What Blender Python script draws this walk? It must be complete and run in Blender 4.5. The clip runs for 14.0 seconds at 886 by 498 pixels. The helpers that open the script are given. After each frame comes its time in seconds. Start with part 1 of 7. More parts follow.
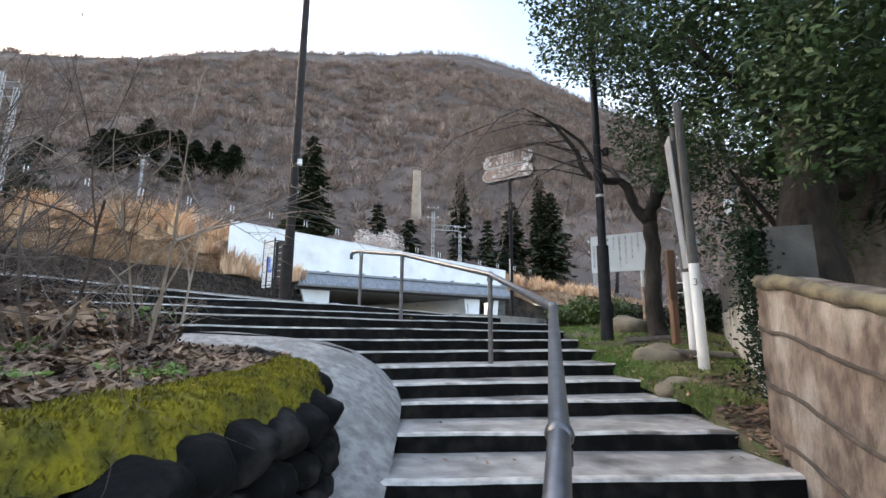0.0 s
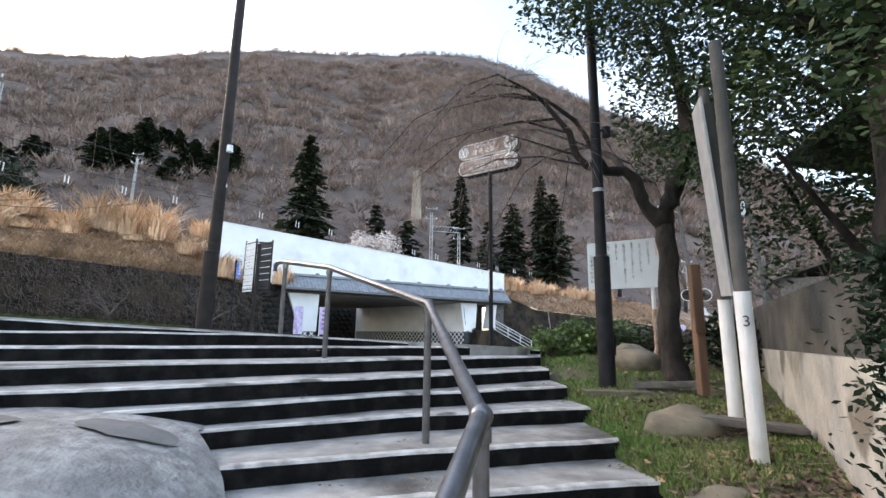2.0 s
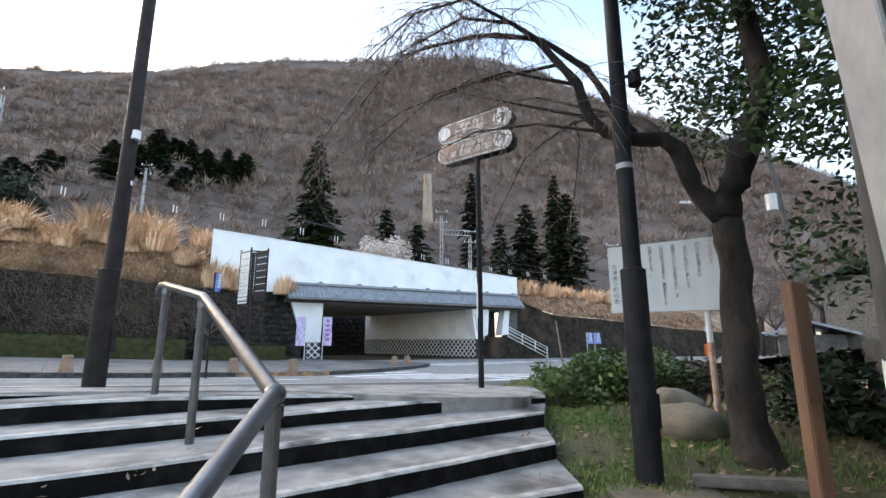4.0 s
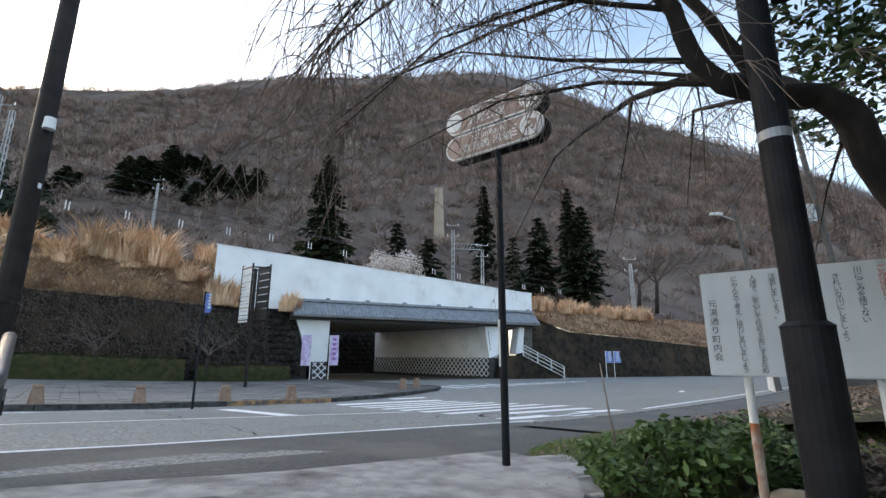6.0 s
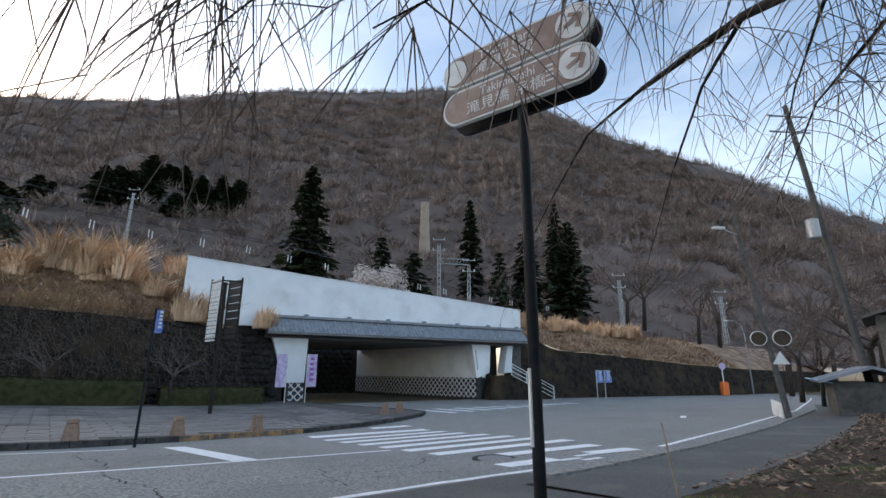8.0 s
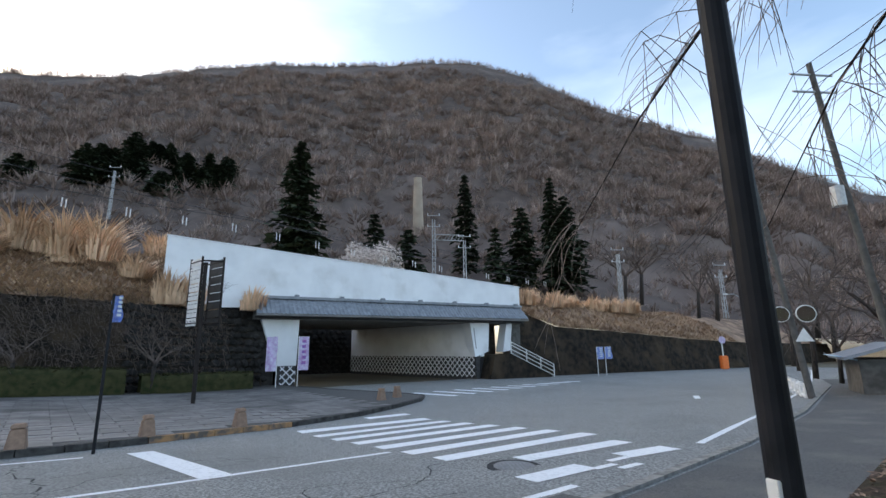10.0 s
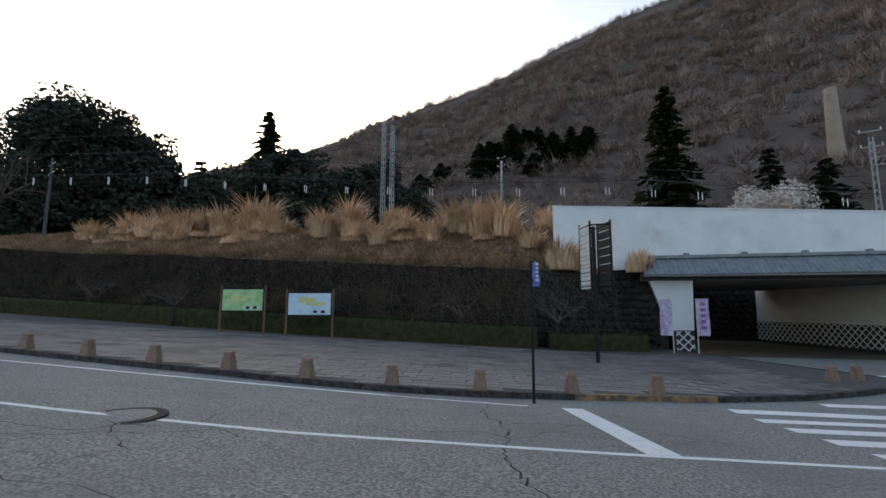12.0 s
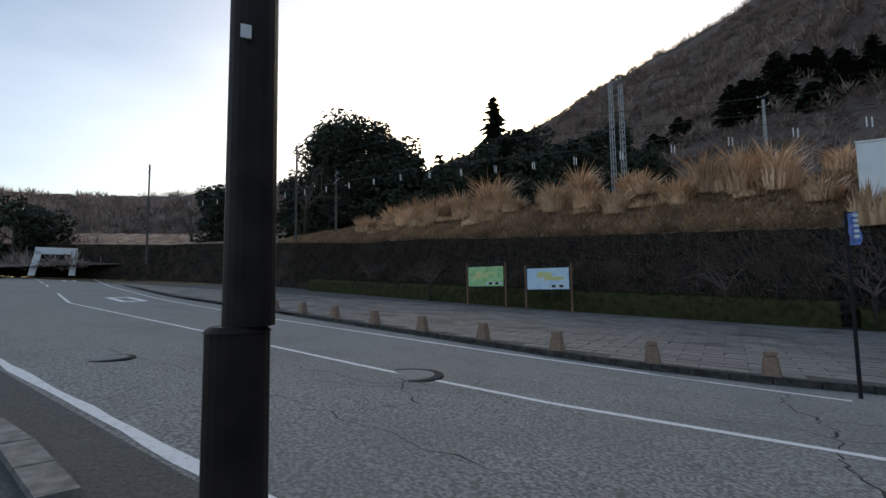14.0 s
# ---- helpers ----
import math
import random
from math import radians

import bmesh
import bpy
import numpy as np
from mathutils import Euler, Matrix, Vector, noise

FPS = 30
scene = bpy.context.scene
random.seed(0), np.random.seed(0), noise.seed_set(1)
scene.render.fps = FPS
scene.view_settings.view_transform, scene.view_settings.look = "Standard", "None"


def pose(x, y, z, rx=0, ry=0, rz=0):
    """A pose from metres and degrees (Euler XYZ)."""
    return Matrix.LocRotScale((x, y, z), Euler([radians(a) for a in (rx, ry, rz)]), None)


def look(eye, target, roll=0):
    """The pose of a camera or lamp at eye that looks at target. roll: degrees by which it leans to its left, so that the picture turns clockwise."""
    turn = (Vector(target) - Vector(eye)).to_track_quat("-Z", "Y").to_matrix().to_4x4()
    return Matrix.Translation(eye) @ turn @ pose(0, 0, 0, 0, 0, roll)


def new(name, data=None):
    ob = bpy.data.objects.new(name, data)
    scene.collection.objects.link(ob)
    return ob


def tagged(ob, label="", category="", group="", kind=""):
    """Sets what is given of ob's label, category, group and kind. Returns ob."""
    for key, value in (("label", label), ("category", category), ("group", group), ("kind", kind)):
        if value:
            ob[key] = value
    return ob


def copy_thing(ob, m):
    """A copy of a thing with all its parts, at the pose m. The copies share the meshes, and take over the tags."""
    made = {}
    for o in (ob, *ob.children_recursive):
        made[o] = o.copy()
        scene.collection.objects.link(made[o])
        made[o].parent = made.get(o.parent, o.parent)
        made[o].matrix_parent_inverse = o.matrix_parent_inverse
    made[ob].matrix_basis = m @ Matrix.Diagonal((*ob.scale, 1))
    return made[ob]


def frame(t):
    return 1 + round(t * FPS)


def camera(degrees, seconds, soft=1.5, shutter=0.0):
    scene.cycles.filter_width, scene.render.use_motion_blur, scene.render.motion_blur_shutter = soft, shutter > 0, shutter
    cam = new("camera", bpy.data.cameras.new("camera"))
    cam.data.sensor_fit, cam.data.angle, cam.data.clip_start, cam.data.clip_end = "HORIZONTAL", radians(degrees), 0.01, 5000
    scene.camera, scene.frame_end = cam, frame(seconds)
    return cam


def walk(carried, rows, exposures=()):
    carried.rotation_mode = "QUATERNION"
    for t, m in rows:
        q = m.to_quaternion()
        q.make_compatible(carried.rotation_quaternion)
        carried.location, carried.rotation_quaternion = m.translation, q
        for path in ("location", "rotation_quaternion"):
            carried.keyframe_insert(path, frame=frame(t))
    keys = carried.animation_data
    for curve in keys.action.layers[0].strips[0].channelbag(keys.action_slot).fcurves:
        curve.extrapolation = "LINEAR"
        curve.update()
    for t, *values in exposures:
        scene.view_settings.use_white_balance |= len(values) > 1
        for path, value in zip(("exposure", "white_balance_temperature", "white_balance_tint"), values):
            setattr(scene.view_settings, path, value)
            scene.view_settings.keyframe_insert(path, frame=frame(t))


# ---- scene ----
cam = camera(87.6, 14.0)
PATH = [
    (0, (-0.653, 1.094, 1.638), (-0.429, 3.047, 2.005), 0.5),
    (0.5, (-0.467, 1.53, 1.744), (-0.232, 3.482, 2.113), 0.3),
    (1, (-0.226, 1.932, 1.846), (0.02, 3.883, 2.21), 0.5),
    (1.5, (-0.069, 2.331, 1.948), (0.164, 4.283, 2.316), 0.6),
    (2, (0.166, 2.68, 2.067), (0.379, 4.634, 2.439), 0.9),
    (2.5, (0.277, 3.079, 2.146), (0.478, 5.032, 2.528), 0.6),
    (3, (0.527, 3.477, 2.256), (0.722, 5.43, 2.639), 0.2),
    (5.5, (0.982, 5.543, 2.747), (1.072, 7.496, 3.168), -0.0),
    (6, (1.0, 5.805, 2.846), (1.099, 7.752, 3.291), 0.1),
    (6.5, (1.007, 6.166, 2.977), (1.114, 8.106, 3.45), 0.3),
    (7, (1.063, 6.525, 3.044), (1.19, 8.459, 3.538), 0.5),
    (7.5, (1.037, 6.948, 3.097), (1.186, 8.876, 3.608), 0.5),
    (10, (0.923, 9.071, 3.454), (1.115, 11.018, 3.865), -0.8),
    (10.5, (0.675, 9.387, 3.55), (0.569, 11.352, 3.907), -0.4),
    (11, (0.368, 9.62, 3.547), (-0.216, 11.508, 3.855), -0.3),
    (11.5, (0.057, 9.735, 3.528), (-1.025, 11.391, 3.819), -0.1),
    (12, (-0.192, 10.005, 3.515), (-1.423, 11.56, 3.775), 0.2),
    (12.5, (-0.326, 10.034, 3.479), (-1.617, 11.542, 3.72), 0.4),
    (13, (-0.512, 9.958, 3.452), (-1.871, 11.408, 3.678), 0.4),
    (13.5, (-0.635, 9.917, 3.454), (-2.217, 11.128, 3.627), 0.4),
    (14, (-0.752, 9.969, 3.422), (-2.577, 10.77, 3.585), -0.8),
]
walk(cam, [(t, look(eye, target, roll)) for t, eye, target, roll in PATH], [(0.0, 2.43, 6950, 13), (3.0, 2.53, 6900, 13), (5.5, 1.84, 6750, 10), (6.5, 1.7, 6700, 10), (7.7, 1.35, 6550, 11), (10.0, 1.55, 6450, 10), (11.0, 1.95, 6850, 11), (12.0, 0.85, 6700, 10), (13.0, 0.6, 6600, 10), (14.0, 0.5, 6500, 10)])

# ---- light ----
SUN_AZ, SUN_EL = -57.0, 15.0
world = bpy.data.worlds.new("sky")
scene.world = world
world.use_nodes = True
wn, wl = world.node_tree.nodes, world.node_tree.links
sky = wn.new("ShaderNodeTexSky")
sky.sky_type = "NISHITA"
sky.sun_disc = False
sky.sun_elevation = radians(SUN_EL)
sky.sun_rotation = radians(SUN_AZ)
sky.air_density, sky.dust_density, sky.ozone_density = 1.0, 2.5, 1.0
# thin high cloud, drawn over the sky as a soft whitening
ctex = wn.new("ShaderNodeTexCoord")
cmap = wn.new("ShaderNodeMapping")
cmap.inputs["Scale"].default_value = (1.2, 1.2, 4.0)
cnoise = wn.new("ShaderNodeTexNoise")
cnoise.inputs["Scale"].default_value = 1.1
cnoise.inputs["Detail"].default_value = 6.0
cramp = wn.new("ShaderNodeValToRGB")
cramp.color_ramp.elements[0].position, cramp.color_ramp.elements[1].position = 0.42, 0.72
cmix = wn.new("ShaderNodeMixRGB")
cmix.inputs[2].default_value = (9.0, 9.4, 10.0, 1)
cfac = wn.new("ShaderNodeMath")
cfac.operation = "MULTIPLY"
cfac.inputs[1].default_value = 0.2
wl.new(ctex.outputs["Generated"], cmap.inputs["Vector"])
wl.new(cmap.outputs[0], cnoise.inputs["Vector"])
wl.new(cnoise.outputs[0], cramp.inputs[0])
wl.new(cramp.outputs[0], cfac.inputs[0])
wl.new(cfac.outputs[0], cmix.inputs[0])
wl.new(sky.outputs[0], cmix.inputs[1])
wl.new(cmix.outputs[0], wn["Background"].inputs[0])
wn["Background"].inputs[1].default_value = 0.15
sun = new("sun", bpy.data.lights.new("sun", "SUN"))
sun.data.energy, sun.data.angle, sun.data.color = 3.0, radians(0.5), (1.0, 0.93, 0.82)
sun.matrix_world = look((0, 0, 0), (-math.sin(radians(SUN_AZ)) * math.cos(radians(SUN_EL)), -math.cos(radians(SUN_AZ)) * math.cos(radians(SUN_EL)), -math.sin(radians(SUN_EL))))

# ---- heights and plan ----
RD, RN, RO = (0.82, 0.57), (-0.57, 0.82), (-2.36, 17.16)   # along the road, across it (away), a point of its centre line


def sn(x, y):
    return (x - RO[0]) * RD[0] + (y - RO[1]) * RD[1], (x - RO[0]) * RN[0] + (y - RO[1]) * RN[1]


def xy(s, n):
    return RO[0] + s * RD[0] + n * RN[0], RO[1] + s * RD[1] + n * RN[1]


def road_z(x, y):
    s, n = sn(x, y)
    return 1.45 - 0.047 * max(min(s, 4), -110) - 0.012 * min(max(s - 4, 0), 60) - 0.0525 * min(max(n, -7), 4.5)


def plaza_z(x, y):
    return 1.868 - 0.047 * sn(x, y)[0]


def lerp(points, x):
    if x <= points[0][0]:
        return points[0][1]
    for (a, va), (b, vb) in zip(points, points[1:]):
        if x <= b:
            return va + (vb - va) * (x - a) / (b - a)
    return points[-1][1]


def nz(x, y, z=0.0, scale=1.0):
    return noise.noise(Vector((x * scale, y * scale, z * scale)))


# ---- materials ----
def material(name, base, other=None, scale=4.0, detail=8.0, rough=0.8, bump=0.2, bump_scale=40.0, metal=0.0, low=0.35, high=0.65, stain=None, stain_scale=0.7, stain_low=0.5, stain_high=0.7, spread=0.0, stretch=(1, 1, 1)):
    m = bpy.data.materials.new(name)
    m.use_nodes = True
    t = m.node_tree
    b = t.nodes["Principled BSDF"]
    b.inputs["Roughness"].default_value = rough
    b.inputs["Metallic"].default_value = metal
    co = t.nodes.new("ShaderNodeTexCoord")
    mp = t.nodes.new("ShaderNodeMapping")
    mp.inputs["Scale"].default_value = stretch
    t.links.new(co.outputs["Object"], mp.inputs["Vector"])

    def fog(size, det):
        n = t.nodes.new("ShaderNodeTexNoise")
        n.inputs["Scale"].default_value, n.inputs["Detail"].default_value = size, det
        t.links.new(mp.outputs[0], n.inputs["Vector"])
        return n.outputs[0]

    def ramp(src, lo, hi):
        r = t.nodes.new("ShaderNodeValToRGB")
        r.color_ramp.elements[0].position, r.color_ramp.elements[1].position = lo, hi
        t.links.new(src, r.inputs[0])
        return r.outputs[0]

    def mix(fac, a, c):
        x = t.nodes.new("ShaderNodeMixRGB")
        t.links.new(fac, x.inputs[0])
        for sock, val in ((x.inputs[1], a), (x.inputs[2], c)):
            if isinstance(val, tuple):
                sock.default_value = (*val, 1)
            else:
                t.links.new(val, sock)
        return x.outputs[0]

    col = mix(ramp(fog(scale, detail), low, high), base, other or tuple(0.8 * c for c in base))
    if stain:
        col = mix(ramp(fog(stain_scale, 5), stain_low, stain_high), col, stain)
    if spread:
        info = t.nodes.new("ShaderNodeObjectInfo")
        geo = t.nodes.new("ShaderNodeNewGeometry")
        add = t.nodes.new("ShaderNodeMath")
        add.operation = "ADD"
        t.links.new(info.outputs["Random"], add.inputs[0])
        t.links.new(geo.outputs["Random Per Island"], add.inputs[1])
        mr = t.nodes.new("ShaderNodeMapRange")
        mr.inputs[1].default_value, mr.inputs[2].default_value = 0.0, 2.0
        mr.inputs[3].default_value, mr.inputs[4].default_value = 1 - spread, 1 + spread
        t.links.new(add.outputs[0], mr.inputs[0])
        hs = t.nodes.new("ShaderNodeHueSaturation")
        t.links.new(col, hs.inputs["Color"])
        t.links.new(mr.outputs[0], hs.inputs["Value"])
        col = hs.outputs[0]
    t.links.new(col, b.inputs["Base Color"])
    if bump:
        bp = t.nodes.new("ShaderNodeBump")
        bp.inputs["Strength"].default_value = bump
        bp.inputs["Distance"].default_value = 0.02
        t.links.new(fog(bump_scale, 6), bp.inputs["Height"])
        t.links.new(bp.outputs[0], b.inputs["Normal"])
    return m


ASPHALT = material("asphalt", (0.13, 0.132, 0.125), (0.36, 0.36, 0.345), 24, 15, 0.85, 0.9, 34, low=0.4, high=0.66, stain=(0.17, 0.17, 0.162), stain_scale=0.35, stain_low=0.48, stain_high=0.8)
ASPHALT_OLD = material("old_asphalt", (0.06, 0.06, 0.058), (0.12, 0.118, 0.112), 30, 10, 0.9, 0.5, 80, stain=(0.135, 0.128, 0.115), stain_scale=0.8)
PAINT = material("road_paint", (0.78, 0.79, 0.8), (0.55, 0.56, 0.57), 14, 8, 0.75, 0.2, 60, low=0.5, high=0.75)
PAVING = material("paving", (0.125, 0.118, 0.112), (0.2, 0.19, 0.18), 2.5, 10, 0.7, 0.25, 40, stain=(0.06, 0.057, 0.055), stain_scale=0.6, stain_low=0.5, stain_high=0.68, spread=0.35)
JOINT = material("joint_earth", (0.09, 0.085, 0.08), None, 8, 4, 0.95, 0.3, 30)
CONCRETE = material("stair_concrete", (0.4, 0.385, 0.365), (0.25, 0.24, 0.228), 5.5, 14, 0.88, 0.7, 50, low=0.36, high=0.64, stain=(0.075, 0.07, 0.064), stain_scale=1.7, stain_low=0.5, stain_high=0.7)
NOSING = material("worn_nosing", (0.62, 0.6, 0.57), (0.36, 0.345, 0.325), 9, 12, 0.85, 0.6, 50, low=0.35, high=0.62, stain=(0.12, 0.112, 0.102), stain_scale=2.6, stain_low=0.56, stain_high=0.68)
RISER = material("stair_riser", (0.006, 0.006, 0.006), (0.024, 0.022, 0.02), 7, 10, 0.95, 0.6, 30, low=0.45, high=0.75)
RAMP = material("ramp_concrete", (0.37, 0.365, 0.352), (0.22, 0.216, 0.208), 14, 15, 0.85, 1.0, 40, low=0.4, high=0.62, stain=(0.19, 0.187, 0.18), stain_scale=2.6, stain_low=0.48, stain_high=0.66)
PATCH = material("mortar_patch", (0.12, 0.12, 0.118), (0.17, 0.17, 0.165), 6, 8, 0.85, 0.3, 40)
KERB = material("kerb_stone", (0.035, 0.034, 0.032), (0.09, 0.085, 0.08), 5, 8, 0.9, 0.4, 40)
FOOTKERB = material("footway_kerb", (0.3, 0.285, 0.26), (0.15, 0.142, 0.13), 6, 10, 0.9, 0.5, 40)
YELLOW = material("kerb_yellow", (0.36, 0.2, 0.09), (0.11, 0.09, 0.075), 4, 8, 0.85, 0.3, 40, low=0.4, high=0.6)
PLASTER = material("white_plaster", (0.8, 0.81, 0.83), (0.72, 0.73, 0.75), 0.8, 8, 0.75, 0.05, 20, stain=(0.6, 0.6, 0.6), stain_scale=0.5, stain_low=0.58, stain_high=0.78)
TILE = material("roof_tile", (0.16, 0.175, 0.2), (0.23, 0.25, 0.28), 3, 6, 0.45, 0.1, 30, spread=0.2)
BLACK = material("dark_cladding", (0.03, 0.03, 0.033), (0.05, 0.05, 0.05), 4, 5, 0.7, 0.1, 30)
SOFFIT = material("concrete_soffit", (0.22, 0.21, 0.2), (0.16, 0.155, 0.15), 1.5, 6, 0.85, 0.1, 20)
STONE = material("wall_stone", (0.045, 0.042, 0.039), (0.02, 0.019, 0.018), 3, 8, 0.9, 0.6, 16, spread=0.4)
MOSSWALL = material("dark_wall", (0.013, 0.012, 0.011), (0.042, 0.032, 0.024), 2.2, 12, 0.95, 0.9, 9, stain=(0.062, 0.045, 0.03), stain_scale=0.6, stain_low=0.5, stain_high=0.7)
POLE_BROWN = material("brown_pole_paint", (0.017, 0.0135, 0.013), (0.03, 0.024, 0.022), 6, 6, 0.55, 0.05, 60)
POLE_DARK = material("dark_pole_paint", (0.011, 0.0115, 0.014), (0.02, 0.02, 0.023), 8, 6, 0.55, 0.05, 60)
STEEL = material("rail_steel", (0.2, 0.205, 0.215), (0.13, 0.13, 0.14), 12, 6, 0.32, 0.05, 60, metal=0.75)
RAILPOST = material("rail_post_paint", (0.09, 0.085, 0.085), (0.14, 0.13, 0.13), 12, 6, 0.5, 0.1, 60, metal=0.3)
GALV = material("galvanised", (0.45, 0.46, 0.47), (0.36, 0.37, 0.38), 8, 6, 0.5, 0.05, 40, metal=0.3)
WHITE = material("white_paint", (0.78, 0.78, 0.77), (0.66, 0.66, 0.64), 4, 6, 0.5, 0.05, 40, stain=(0.5, 0.48, 0.44), stain_scale=2.5, stain_low=0.6, stain_high=0.75)
RUST = material("rust", (0.32, 0.12, 0.05), (0.5, 0.42, 0.36), 9, 8, 0.9, 0.4, 40)
CONCPOLE = material("pole_concrete", (0.1, 0.096, 0.09), (0.065, 0.062, 0.058), 5, 8, 0.85, 0.25, 50)
BOARD = material("board_white", (0.62, 0.66, 0.68), (0.55, 0.59, 0.61), 3, 6, 0.45, 0.02, 30)
INK = material("ink", (0.06, 0.06, 0.07), None, 20, 4, 0.6, 0.0)
VIOLET = material("violet_print", (0.22, 0.1, 0.42), (0.4, 0.16, 0.36), 6, 4, 0.7, 0.0)
INK_RED = material("ink_red", (0.6, 0.13, 0.1), None, 20, 4, 0.6, 0.0)
SIGN_BROWN = material("sign_brown", (0.36, 0.245, 0.19), (0.27, 0.18, 0.14), 6, 8, 0.5, 0.05, 30, stain=(0.45, 0.34, 0.28), stain_scale=4, stain_low=0.6, stain_high=0.7)
SIGN_WHITE = material("sign_white", (0.82, 0.8, 0.77), (0.68, 0.65, 0.62), 9, 8, 0.5, 0.0)
WOOD = material("post_wood", (0.2, 0.11, 0.065), (0.13, 0.07, 0.045), 9, 8, 0.75, 0.3, 30, stretch=(1, 1, 0.15))
GREYWOOD = material("grey_wood", (0.17, 0.15, 0.13), (0.1, 0.088, 0.075), 9, 8, 0.85, 0.3, 30)
BOLLARD = material("bollard_stone", (0.3, 0.2, 0.14), (0.22, 0.145, 0.105), 10, 8, 0.9, 0.3, 60, spread=0.15)
BARK = material("bark", (0.042, 0.033, 0.027), (0.012, 0.009, 0.008), 9, 12, 0.95, 1.0, 22, stretch=(1, 1, 0.45))
TWIG = material("twig", (0.13, 0.098, 0.082), (0.06, 0.045, 0.038), 8, 6, 0.9, 0.1)
SPRAY = material("cherry_twig", (0.25, 0.19, 0.16), (0.12, 0.09, 0.075), 8, 6, 0.85, 0.0)
TWIG_PALE = material("pale_twig", (0.3, 0.24, 0.19), (0.2, 0.15, 0.12), 8, 6, 0.9, 0.1)
LEAF = material("evergreen_leaf", (0.04, 0.075, 0.018), (0.02, 0.043, 0.012), 1.5, 6, 0.6, 0.0, spread=0.4)
LEAF_DARK = material("dark_leaf", (0.014, 0.028, 0.013), (0.008, 0.016, 0.008), 1.2, 6, 0.6, 0.0, spread=0.45)
LEAF_YELLOW = material("bush_leaf", (0.12, 0.19, 0.04), (0.065, 0.11, 0.03), 1.5, 6, 0.5, 0.0, spread=0.4)
CONIFER = material("conifer_needles", (0.022, 0.035, 0.02), (0.04, 0.052, 0.028), 0.8, 6, 0.8, 0.0, spread=0.4)
GRASS = material("grass_blade", (0.085, 0.17, 0.025), (0.17, 0.2, 0.055), 2.0, 6, 0.7, 0.0, spread=0.45)
LITTER = material("leaf_litter", (0.3, 0.2, 0.13), (0.08, 0.05, 0.035), 5, 6, 0.8, 0.0, low=0.42, high=0.62, spread=0.8)
DRYLEAF = material("withered_leaf", (0.1, 0.06, 0.042), (0.045, 0.028, 0.021), 5, 6, 0.85, 0.0, spread=0.6)
SOIL = material("soil", (0.03, 0.022, 0.016), (0.075, 0.052, 0.035), 9, 10, 0.95, 0.8, 25, stain=(0.035, 0.04, 0.015), stain_scale=1.3)
BANK = material("grass_ground", (0.05, 0.07, 0.02), (0.085, 0.07, 0.038), 5, 10, 0.95, 0.8, 30, stain=(0.11, 0.078, 0.05), stain_scale=1.1, stain_low=0.5, stain_high=0.64)
MOSS = material("moss", (0.24, 0.2, 0.006), (0.085, 0.08, 0.006), 10, 12, 0.95, 1.0, 60, stain=(0.06, 0.05, 0.014), stain_scale=2.2, stain_low=0.58, stain_high=0.74)
PEBBLE = material("dark_stone", (0.006, 0.006, 0.006), (0.05, 0.045, 0.041), 6, 12, 0.9, 0.9, 18, low=0.5, high=0.8, stain=(0.06, 0.056, 0.05), stain_scale=1.5, stain_low=0.6, stain_high=0.75, spread=0.6)
ROCK = material("boulder_rock", (0.24, 0.2, 0.14), (0.12, 0.1, 0.075), 4, 8, 0.9, 0.5, 20, spread=0.15)
OLDWALL = material("weathered_wall", (0.26, 0.21, 0.175), (0.11, 0.084, 0.068), 10, 14, 0.95, 1.0, 40, low=0.36, high=0.66, stain=(0.4, 0.365, 0.32), stain_scale=3.5, stain_low=0.5, stain_high=0.72, stretch=(1, 1, 0.6))
WALLJOINT = material("wall_joint", (0.1, 0.078, 0.062), (0.055, 0.043, 0.035), 9, 8, 0.95, 0.6, 30)
COPING = material("mossy_coping", (0.2, 0.17, 0.1), (0.08, 0.064, 0.045), 6, 8, 0.9, 0.5, 30)
GREYWALL = material("grey_wall", (0.12, 0.115, 0.107), (0.07, 0.067, 0.062), 4, 10, 0.9, 0.4, 35, stain=(0.05, 0.047, 0.043), stain_scale=1.4, stain_low=0.5, stain_high=0.68)
LIMEWALL = material("limewash", (0.52, 0.5, 0.46), (0.36, 0.345, 0.31), 4, 10, 0.85, 0.4, 25, stain=(0.19, 0.17, 0.14), stain_scale=2.2, stain_low=0.55, stain_high=0.66)
HEDGE = material("hedge_leaf", (0.022, 0.028, 0.01), (0.055, 0.052, 0.022), 3, 8, 0.85, 0.0, spread=0.5)
DRY = material("dry_slope", (0.32, 0.205, 0.135), (0.13, 0.082, 0.056), 0.9, 12, 0.95, 0.9, 5, stain=(0.44, 0.3, 0.195), stain_scale=0.35)
DRYGRASS = material("flattened_grass", (0.6, 0.42, 0.27), (0.3, 0.19, 0.12), 0.5, 6, 0.85, 0.0, spread=0.5)
FAR_LEAF = material("far_leaf", (0.03, 0.042, 0.024), (0.016, 0.024, 0.014), 0.3, 6, 0.7, 0.0, spread=0.4)
LID = material("lid_studs", (0.3, 0.3, 0.3), (0.22, 0.22, 0.22), 12, 6, 0.7, 0.2, 50)
PAMPAS = material("pampas_grass", (0.8, 0.56, 0.37), (0.55, 0.35, 0.21), 0.6, 6, 0.9, 0.0, spread=0.35)
# distance haze is mixed into these two mountain colours, raised and greyed
MOUNTAIN = material("bare_forest", (0.11, 0.083, 0.07), (0.07, 0.052, 0.045), 0.35, 12, 0.95, 0.0, stain=(0.16, 0.122, 0.105), stain_scale=0.03)
